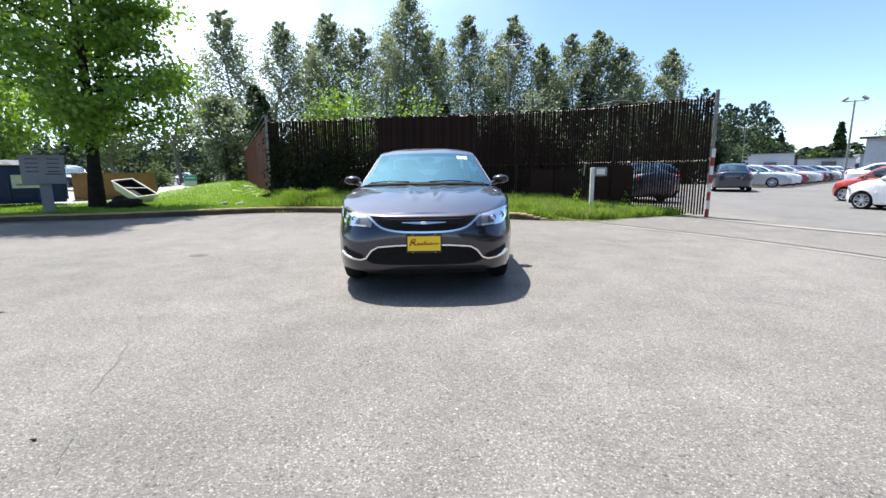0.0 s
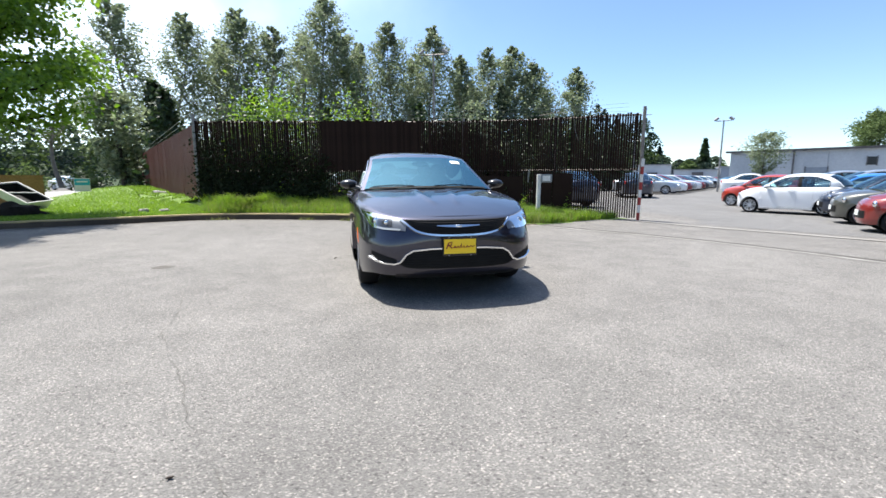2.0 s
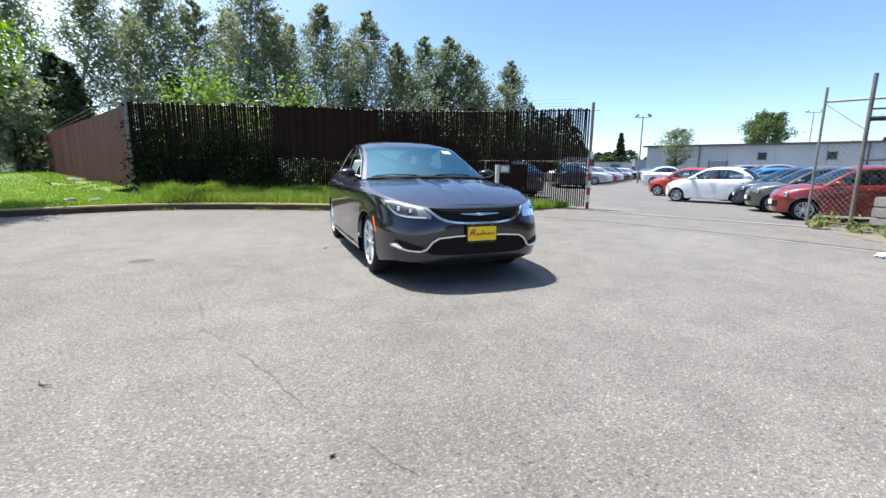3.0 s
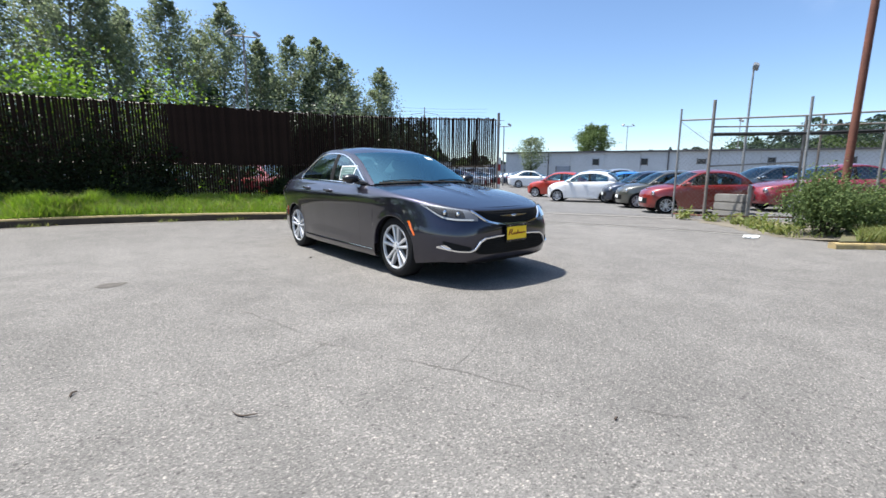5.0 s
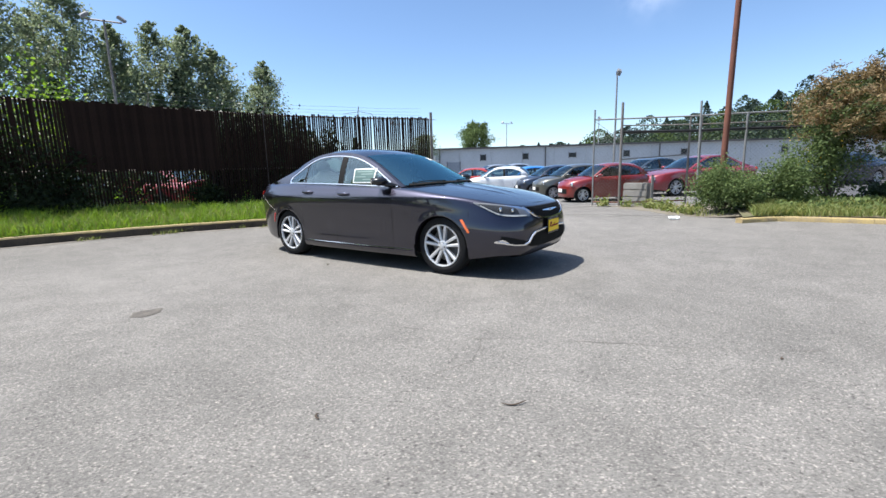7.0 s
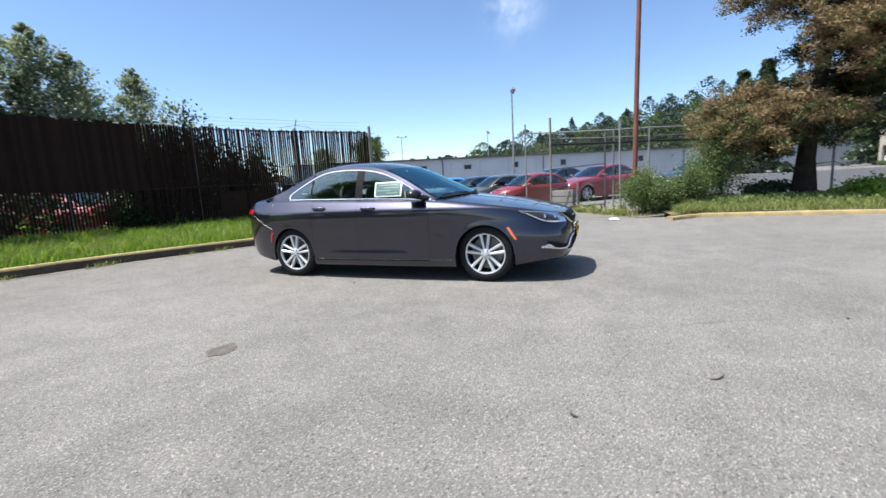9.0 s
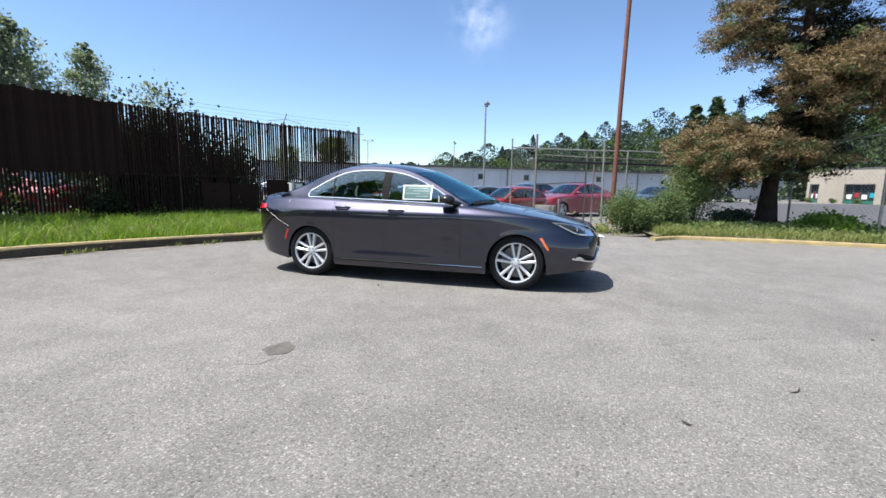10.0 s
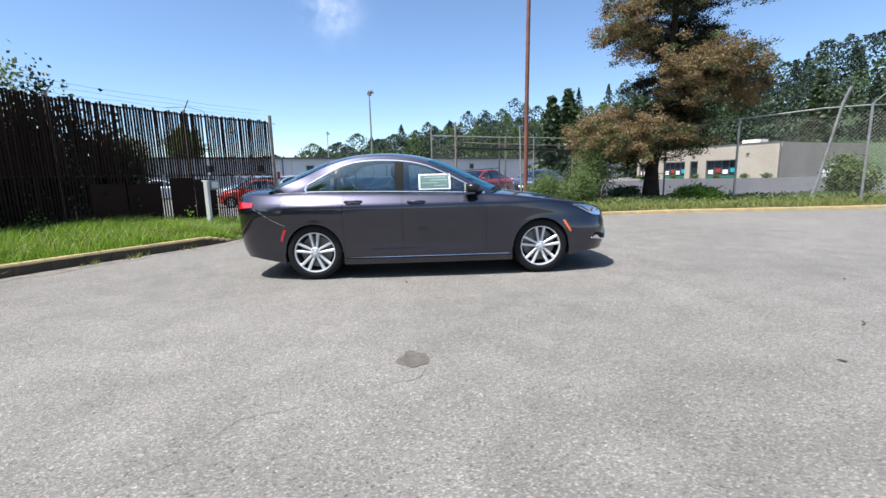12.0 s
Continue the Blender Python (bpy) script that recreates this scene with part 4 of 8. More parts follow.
part("brace", Geo().tube([(8.68, 0.08, 2.45), (8.78, -0.6, 1.9)], 0.006, 5), "oldgalv", cf)
part("chain_mesh", chain_link(GL, 0.1, 2.2), "wire", cf, "diamond chain-link mesh")
foot = np.random.default_rng(19)
solo("weeds", card_mesh("gate_weeds", np.concatenate([np.array((x, y, 0.02)) + np.abs(foot.normal(size=(60, 3)) * (0.16, 0.16, 0.11)) for x, y in ((8.1, -0.5), (8.2, -1.1), (8.0, -1.7), (7.4, -2.3), (7.0, -2.6), (8.6, -2.0), (9.0, -0.2), (6.6, -2.9), (7.8, -2.9))]), 0.05, foot, "drygrass", stretch=2.5), None, "straggling weeds at the foot of the gate", "weeds", "stuff")
bk = thing("concrete_block", "weathered pale concrete blocks stacked behind the gate", "block")
for k in range(3):
    part("block", Geo().box((9.55 + 0.02 * k, -0.95, 0.105 + 0.21 * k), (0.30, 0.74, 0.20), -0.2), "strip", bk, bevel=0.02)
lp = thing("short_post", "short pale steel post behind the gate", "post")
part("post", pole_of(9.2, -1.45, 0.86, 0.042), "strip", lp, smooth=50)

RF = [(11.0, -5.25), (9.7, -8.1), (7.4, -9.1), (7.0, -11.2), (6.35, -12.0), (5.9, -15.0), (5.5, -20.0)]
rf = thing("chain_link_fence", "galvanised chain-link fence along the verge with one leaning post", "fence", kind="structure")
part("chain_mesh", chain_link(RF, 0.3, 2.62, 0.075), "wire", rf, "diamond chain-link mesh")
for (x, y), h in zip(RF[1:3], (2.62, 2.66)):
    part("post", pole_of(x, y, h, 0.032, 0.2), "galv", rf, smooth=50)
part("post", Geo().tube([(7.02, -11.12, 0.25), (6.98, -11.2, 0.5), (6.72, -11.5, 2.9), (6.62, -11.6, 3.35)], 0.036, 8), "galv", rf, "bent leaning fence post", smooth=50)
pp = part("post", pole_of(6.35, -12.0, 2.85, 0.032, 0.2), "galv", rf, smooth=50)
part("barb_arm", Geo().tube([(6.35, -12.0, 2.84), (6.2, -12.2, 3.1)], 0.016, 6), "galv", pp)
for (x, y) in RF[5:]:
    part("post", pole_of(x, y, 2.7, 0.032, 0.2), "galv", rf, smooth=50)
part("top_rail", Geo().tube([(x, y, z) for (x, y), z in zip(RF, (2.55, 2.55, 2.63, 2.82, 2.80, 2.7, 2.7))], 0.02, 8), "galv", rf, smooth=50)

rp = thing("rusty_pole", "tall rust-brown steel pole standing in the bushes", "pole")
part("shaft", Geo().tube([(9.45, -3.12, 0.0), (9.43, -3.16, 4.0), (9.40, -3.24, 9.5)], [0.078, 0.070, 0.062], 14), "rust", rp, smooth=60)


# ---- lamp posts ----
def lamp_post(x, y, h, heads=2, spread=0.9, turn=0.0, mat="galv"):
    lp = thing("street_lamp", "tall grey floodlight pole over the car yard", "street lamp", (x, y, 0), turn, "floodlight poles")
    part("pole", Geo().tube([(0, 0, 0), (0, 0, h)], [0.085, 0.05], 8), mat, lp, smooth=60)
    part("arm", Geo().tube([(-spread if heads > 1 else 0, 0, h - 0.06), (spread, 0, h - 0.06)], 0.04, 6), mat, lp)
    for k in range(heads):
        s = (spread, -spread)[k]
        part("lamp_head", Geo().box((0, 0, 0), (0.40, 0.30, 0.16)).move(Matrix.Translation((s, -0.1, h + 0.1)) @ Matrix.Rotation(radians(35 if s > 0 else -35), 4, "Y") @ Matrix.Rotation(radians(25), 4, "X")), "boxgrey", lp, "grey floodlight head", bevel=0.03)


lamp_post(29.6, 27.0, 6.0, 2, 0.55, -40)
lamp_post(28.53, 5.15, 7.5, 2, 0.35, 20)
lamp_post(4.17, 23.4, 9.1, 2, 0.75, -20, "oldgalv")
lamp_post(58, 30, 8.2, 2, 0.8, -30)
lamp_post(62, 17, 8.0, 2, 0.8, 10)
lamp_post(45, 62, 7.5, 2, 0.9, -60)

# ---- buildings ----
def facade(o, ang):
    return Matrix.Translation(o) @ Matrix.Rotation(ang, 4, "Z")


wh = thing("warehouse", "long low warehouse with pale metal siding and small dark windows", "building")
W0 = Vector((38.4, 35.2, 0))
wd = Vector((0.55, -0.835, 0)).normalized()
mw = facade(W0, math.atan2(wd.y, wd.x))
WL, WH = 92.0, 3.95
for k in range(23):
    part("wall_panel", Geo().box((2 + 4 * k, 0.1, WH / 2), (3.97, 0.2, WH)).move(mw), "wall_white", wh)
part("wall", Geo().box((WL / 2, 14, WH / 2 - 0.02), (WL, 27.6, WH - 0.04)).move(mw), "wall_white", wh, "side and back walls")
part("roof", Geo().grid([[(-0.4, -0.35, WH + 0.02), (WL, -0.35, WH + 0.02)], [(-0.4, 14, WH + 0.35), (WL, 14, WH + 0.35)], [(-0.4, 28, WH), (WL, 28, WH)]]).move(mw), "roofgrey", wh)
part("gutter", Geo().box((WL / 2 - 0.2, -0.2, WH - 0.05), (WL + 0.4, 0.22, 0.2)).move(mw), "trimdark", wh)
for s, w, h, zc in ((11.0, 0.6, 0.72, 2.7), (16.4, 0.6, 0.72, 2.7), (22.3, 0.8, 0.55, 2.7), (29, 0.6, 0.72, 2.7), (36, 0.6, 0.72, 2.7), (7.2, 1.6, 2.2, 1.1), (48, 0.6, 0.72, 2.7), (62, 0.6, 0.72, 2.7)):
    wi = part("window" if zc > 2 else "door", Geo().box((s, -0.01, zc), (w, 0.06, h)).move(mw), "darkpane" if zc > 2 else "wall_grey", wh)
    for e in (-1, 1):
        part("frame", Geo().box((s + e * (w / 2 + 0.04), -0.02, zc), (0.08, 0.1, h + 0.16)).move(mw), "trimdark", wi)
for s in (5.4, 18.9, 33, 55):
    part("downpipe", Geo().tube([mw @ Vector((s, -0.12, 0)), mw @ Vector((s, -0.12, WH - 0.1))], 0.07, 6), "trimdark", wh)

hedge_spots = []
bb = thing("office_building", "low beige concrete commercial building with dark glazed bays", "building")
K0 = Vector((47.2, -40.4, 0.0))
kd = Vector((0.89, 0.45, 0)).normalized()
mb = facade(K0 + kd * 20, math.atan2(-kd.y, -kd.x))
BH, BAY = 4.25, 2.3
edges = [0.0, 0.4, 1.6, 4.7, 8.1, 8.9, 10.0, 11.2, 15.1, 20.0]
for i in range(9):
    a, b = edges[i], edges[i + 1]
    if i % 2:
        part("wall_panel", Geo().box(((a + b) / 2, 0.15, (BH + BAY) / 2), (b - a, 0.3, BH - BAY)).move(mb), "wall_beige", bb)
        bay = part("door" if i == 5 else "window_bay", Geo().box(((a + b) / 2, 0.38, BAY / 2), (b - a - 0.02, 0.05, BAY)).move(mb), "window", bb, "dark recessed door" if i == 5 else "dark glazed bay with posters")
        part("lintel", Geo().box(((a + b) / 2, 0.02, BAY + 0.06), (b - a, 0.08, 0.12)).move(mb), "trimdark", bay)
        if i != 5:
            part("sill", Geo().box(((a + b) / 2, 0.30, 0.22), (b - a, 0.12, 0.34)).move(mb), "greentrim", bay)
            for k in range(3):
                part("mullion", Geo().box((a + (b - a) * (k + 1) / 4, 0.34, BAY / 2), (0.06, 0.06, BAY - 0.05)).move(mb), "trimdark", bay)
            for k, m in enumerate(("paper", "redpaint", "paper", "teal")):
                part("poster", Geo().box((a + (b - a) * (k + 0.5) / 4, 0.345, 0.85 + 0.2 * (k % 2)), ((b - a) * 0.17, 0.012, 0.55)).move(mb), m, bay)
    else:
        part("wall_panel", Geo().box(((a + b) / 2, 0.15, BH / 2), (b - a - 0.02, 0.3, BH)).move(mb), "wall_beige", bb)
part("wall", Geo().box((10, 11.6, BH / 2), (19.98, 22.0, BH - 0.02)).move(mb), "wall_beige", bb, "side and back walls")
part("roof_unit", Geo().box((15.6, 3.0, BH + 0.3), (2.2, 1.8, 0.6)).move(mb), "white", bb, "white rooftop unit", bevel=0.03)
part("coping", Geo().box((10, 0.12, BH + 0.04), (20.1, 0.4, 0.08)).move(mb), "trimdark", bb)
for x in (2.4, 9.4, 16.5):
    part("wall_lamp", Geo().box((x, -0.08, BAY + 0.75), (0.3, 0.16, 0.22)).move(mb), "trimdark", bb, bevel=0.02)
for k in range(7):
    shrub_at = mb @ Vector((1.0 + 3.1 * k + 0.4 * math.sin(3 * k), -0.9, 0))
    hedge_spots.append((shrub_at.x, shrub_at.y))

pb = thing("far_building", "long pale low industrial building beyond the car yard", "building")
for k in range(7):
    part("wall", Geo().box((88 + 11 * k, 140 - 7.5 * k, 2.4 + 0.5 * math.sin(k * 2.1)), (12.5, 10, 4.8 + math.sin(k * 2.1)), -0.6), "wall_white" if k % 3 else "wall_grey", pb)
    part("roof", Geo().box((88 + 11 * k, 140 - 7.5 * k, 4.95 + math.sin(k * 2.1)), (12.9, 10.6, 0.25), -0.6), "roofgrey", pb)
    part("door", Geo().box((85.0 + 11 * k, 134.6 - 7.5 * k, 1.7), (3.2, 0.3, 3.2), -0.6), "trimdark", pb)
fb = thing("far_building", "blue-grey industrial building across the street", "building")
part("wall", Geo().box((-55, 84, 2.4), (26, 12, 4.8), 0.35), "wall_grey", fb)
part("roof", Geo().box((-55, 84, 4.9), (27, 13, 0.3), 0.35), "trimdark", fb)
for k in range(5):
    part("window", Geo().box((-64 + 4.2 * k, 77.2 - 0.02 + 1.53 * k, 2.8), (2.0, 0.1, 1.4), 0.35), "window", fb)


# ---- cars ----
def sup(a, n):
    return max(0.0, 1 - abs(a) ** n) ** (1 / n)


class Shape:
    """The outer form of a car that faces -y: plan outlines by height, hood, deck and greenhouse lines."""

    def __init__(self, wb, front, rear, width, top, hood, deck, rail, centre, wr, arch, sill=0.2, nf=4.0, nr=5.0, roof_from=3, roof_to=7, soften=0.0):
        self.wb, self.wr, self.arch, self.nf, self.nr, self.sill, self.soften = wb, wr, arch, nf, nr, sill, soften
        self.lf, self.lr, self.w = (smooth_curve(*zip(*k)) for k in (front, rear, width))
        self.top, self.hood, self.deck = (smooth_curve(*zip(*k)) for k in (top, hood, deck))
        self.rail, self.centre, self.roof_from, self.roof_to = rail, centre, roof_from, roof_to
        self.y0, self.y1 = top[0][0], top[-1][0]

    def n_front(self, z):
        """How square the nose is in plan: fuller at the bumper than at the bonnet."""
        return self.nf - self.soften * step(0.48, 0.72, z)

    def inset(self, d):
        r = 0.04
        return 0.0 if d > r else r - math.sqrt(max(0.0, r * r - (r - d) ** 2))

    def pushed(self, p, l, w, n, d):
        """A point of the outline moved inwards by d."""
        a, b = (min(1, abs(p.x) / w)) ** (n - 1) / w, (min(1, abs(p.y) / l)) ** (n - 1) / l
        k = d / math.hypot(a, b)
        return Vector((p.x - k * a, p.y - k * b * (1 if p.y > 0 else -1), p.z))

    def at_x(self, fx, z, end, zt):
        """Point on the outline at a share fx of the half width, at the front (-1) or rear (1)."""
        w = self.w(z)
        l, n = (self.lf(z), self.n_front(z)) if end < 0 else (self.lr(z), self.nr)
        return self.pushed(Vector((fx * w, end * l * sup(fx, n), z)), l, w, n, self.inset(zt - z))

    def at_y(self, y, z, zt=9.0):
        l, n = (self.lf(z), self.n_front(z)) if y < 0 else (self.lr(z), self.nr)
        w = self.w(z)
        p = Vector((w * sup(min(1, abs(y) / l), n) + self.swell(y, z), y, z))
        return self.pushed(p, l, w, n, self.inset(zt - z)) if zt < 5 else p

    def swell(self, y, z):
        """Flared arches and the ledge low on the doors."""
        e = 0.010 * (1 - step(0.31, 0.40, z)) * step(-0.80, -0.25, y) * (1 - step(0.62, 0.95, y))
        for yw in (-self.wb / 2, self.wb / 2):
            d = math.hypot(y - yw, z - self.wr)
            e += 0.003 * math.exp(-(((d - self.arch) / 0.035) ** 2))
        return e

    def corner(self, th, z, out=0.0):
        """Point of the nose outline at an angle th from the flank, in radians."""
        w, l, n = self.w(z), self.lf(z), self.n_front(z)
        p = Vector((w * math.cos(abs(th)) ** (2 / n), -l * math.sin(abs(th)) ** (2 / n), z))
        q = self.pushed(p, l, w, n, self.inset(self.top(p.y) - z) - out)
        return Vector((q.x, q.y, z)) if th > 0 else Vector((-q.x, q.y, z))

    def front(self, x, z, out=0.0):
        """Point of the nose at x and z."""
        w = self.w(z)
        return Vector((x, -self.lf(z) * sup(min(0.999, abs(x) / w), self.n_front(z)) - out, z))

    def under(self, y):
        """Lower edge of the flank, with the wheel arches cut out."""
        z = self.sill
        for yw in (-self.wb / 2, self.wb / 2):
            d = abs(y - yw)
            if d < self.arch:
                z = max(z, self.wr + math.sqrt(self.arch**2 - d * d))
        return z

    def split(self, end, y_in):
        """Share of the half width at which the nose or tail turns into the flank."""
        l, n = (self.lf(0.5), self.n_front(0.5)) if end < 0 else (self.lr(0.5), self.nr)
        fm = 0.82
        while l * sup(fm, n) < abs(y_in) + 0.08:
            fm -= 0.01
        return fm

    def ytop(self, fx, end):
        l = self.lf if end < 0 else self.lr
        zt = self.top(self.y0 if end < 0 else self.y1)
        for _ in range(4):
            y = end * l(zt) * sup(fx, self.n_front(zt) if end < 0 else self.nr)
            zt = self.top(y)
        return zt


def flank_columns(sh, y0, y1, n):
    ys = set(np.linspace(y0, y1, n).tolist())
    for yw in (-sh.wb / 2, sh.wb / 2):
        for k in range(17):
            y = yw + sh.arch * math.cos(math.pi * k / 16) * 0.9999
            if y0 < y < y1:
                ys.add(y)
        for e in (-1, 1):
            y = yw + e * sh.arch * 1.0001
            if y0 < y < y1:
                ys.add(y)
    return sorted(ys)


def flank(sh, y0, y1, side, n=14, rows=24, out=0.0, scale=1.0, ztop=None, zlow=None):
    g = []
    for y in flank_columns(sh, y0, y1, n):
        zt, zb = sh.top(y) if ztop is None else ztop, sh.under(y)
        if zlow is not None:
            zb = max(zb, zlow)
        col = []
        for k in range(rows):
            f = k / (rows - 1)
            z = zb + (zt - zb) * (1 - (1 - f) ** 1.5)
            p = sh.at_y(y, z, zt)
            col.append(Vector(((p.x * scale + out) * side, p.y, z)))
        g.append(col if side > 0 else col[::-1])
    return Geo().grid(g)


def end_cap(sh, end, y_in, zbot, rows=16, scale=1.0):
    """Bumper and corner panels, from flank to flank round the nose or the tail."""
    cols = []
    fm = sh.split(end, y_in)
    fr = [k / 12 * fm for k in range(13)]
    half = []
    for fx in fr:
        half.append(("x", fx))

    def reach(z):
        return sh.lf(z) * sup(fm, sh.n_front(z)) if end < 0 else sh.lr(z) * sup(fm, sh.nr)

    ya = reach(0.5)
    for k in range(1, 9):
        half.append(("y", end * (ya + (abs(y_in) - ya) * k / 8)))
    for side in (-1, 1):
        seq = half[::-1] if side < 0 else half[1:]
        for mode, a in seq:
            col = []
            if mode == "x":
                zt, zb = sh.ytop(a, end), zbot
            else:
                share = (abs(a) - abs(y_in)) / max(1e-6, ya - abs(y_in))
                zt = sh.top(a)
                for _ in range(5):
                    zt = sh.top(a + end * share * (reach(zt) - reach(0.5)))
                zb = zbot + (sh.sill - zbot) * abs(abs(a) - ya) / max(1e-6, abs(abs(y_in) - ya))
                zb = max(zb, sh.under(a)) if sh.under(a) > sh.sill else zb
            for k in range(rows):
                f = k / (rows - 1)
                z = zb + (zt - zb) * (1 - (1 - f) ** 1.5)
                if mode == "x":
                    p = sh.at_x(a, z, end, zt)
                else:
                    y = a + end * share * (reach(z) - reach(0.5))
                    p = sh.at_y(y, z, zt)
                col.append(Vector((p.x * side * scale, p.y * scale, z)))
            cols.append(col)
    return Geo().grid(cols if end > 0 else [c[::-1] for c in cols])


def lid(sh, end, ys, centre, fm, half=24):
    """Hood or boot lid: sheet between the upper edges of both flanks."""
    rows = []
    fr = [("x", max(0.004, k / 12 * fm)) for k in range(13)] + [("y", y) for y in ys]
    for mode, a in fr:
        zt = sh.ytop(a, end) if mode == "x" else sh.top(a)
        p = sh.at_x(a, zt, end, zt) if mode == "x" else sh.at_y(a, zt, zt)
        zc = max(centre(p.y - 0.04 if end < 0 else p.y), zt)
        row = []
        for k in range(-half, half + 1):
            u = k / half
            crease = 0.007 * math.exp(-(((abs(u) - 0.24 + 0.11 * step(-0.95, -2.05, a)) / 0.05) ** 2)) if mode == "y" and end < 0 else 0.0
            row.append(Vector((p.x * u, p.y, zt + (zc - zt) * (1 - abs(u) ** 2.4) + crease)))
        rows.append(row)
    return Geo().grid(rows if end > 0 else [r[::-1] for r in rows])


class House:
    """The greenhouse of a car: sheet from rail to rail, and the sides below the rails."""

    def __init__(self, sh, n=5):
        self.sh = sh
        r, c = sh.rail, sh.centre
        t = list(range(len(r)))
        self.fr = [smooth_curve(t, [k[i] for k in r]) for i in range(3)]
        self.fc = [smooth_curve(t, [k[i] for k in c]) for i in range(2)]
        self.last = len(r) - 1

    def top(self, v, u):
        ry, rz, rx = (f(v) for f in self.fr)
        cy, cz = (f(v) for f in self.fc)
        return Vector((u * rx, cy + (ry - cy) * u * u, cz + (rz - cz) * abs(u) ** 3.0))

    def side(self, v, w, out=0.0):
        ry, rz, rx = (f(v) for f in self.fr)
        zt = self.sh.top(ry)
        xb = self.sh.at_y(ry, zt, zt).x - 0.008
        return Vector((rx + (xb - rx) * w + 0.022 * math.sin(math.pi * w) * min(1, (rz - zt) / 0.3) + out, ry, rz + (zt - rz) * w))

    def depth(self, v):
        ry, rz, rx = (f(v) for f in self.fr)
        return math.hypot(rz - self.sh.top(ry), 0.2 * max(0, rz - self.sh.top(ry)))

    def sheet(self, v0, v1, u0, u1, n=10, m=14, out=0.0):
        return Geo().grid([[self.top(v0 + (v1 - v0) * i / n, u0 + (u1 - u0) * k / m) + Vector((0, 0, out)) for k in range(m + 1)] for i in range(n + 1)])

    def wall(self, v0, v1, w0, w1, side, n=14, m=6, out=0.0):
        rows = []
        for i in range(n + 1):
            v = v0 + (v1 - v0) * i / n
            a, b = (w0(v) if callable(w0) else w0), (w1(v) if callable(w1) else w1)
            row = [self.side(v, a + (b - a) * k / m, out) for k in range(m + 1)]
            row = [Vector((p.x * side, p.y, p.z)) for p in row]
            rows.append(row if side > 0 else row[::-1])
        return Geo().grid(rows)

    def v_at(self, y):
        lo, hi = 0.0, float(self.last)
        for _ in range(40):
            mid = (lo + hi) / 2
            lo, hi = (mid, hi) if self.fr[0](mid) < y else (lo, mid)
        return (lo + hi) / 2


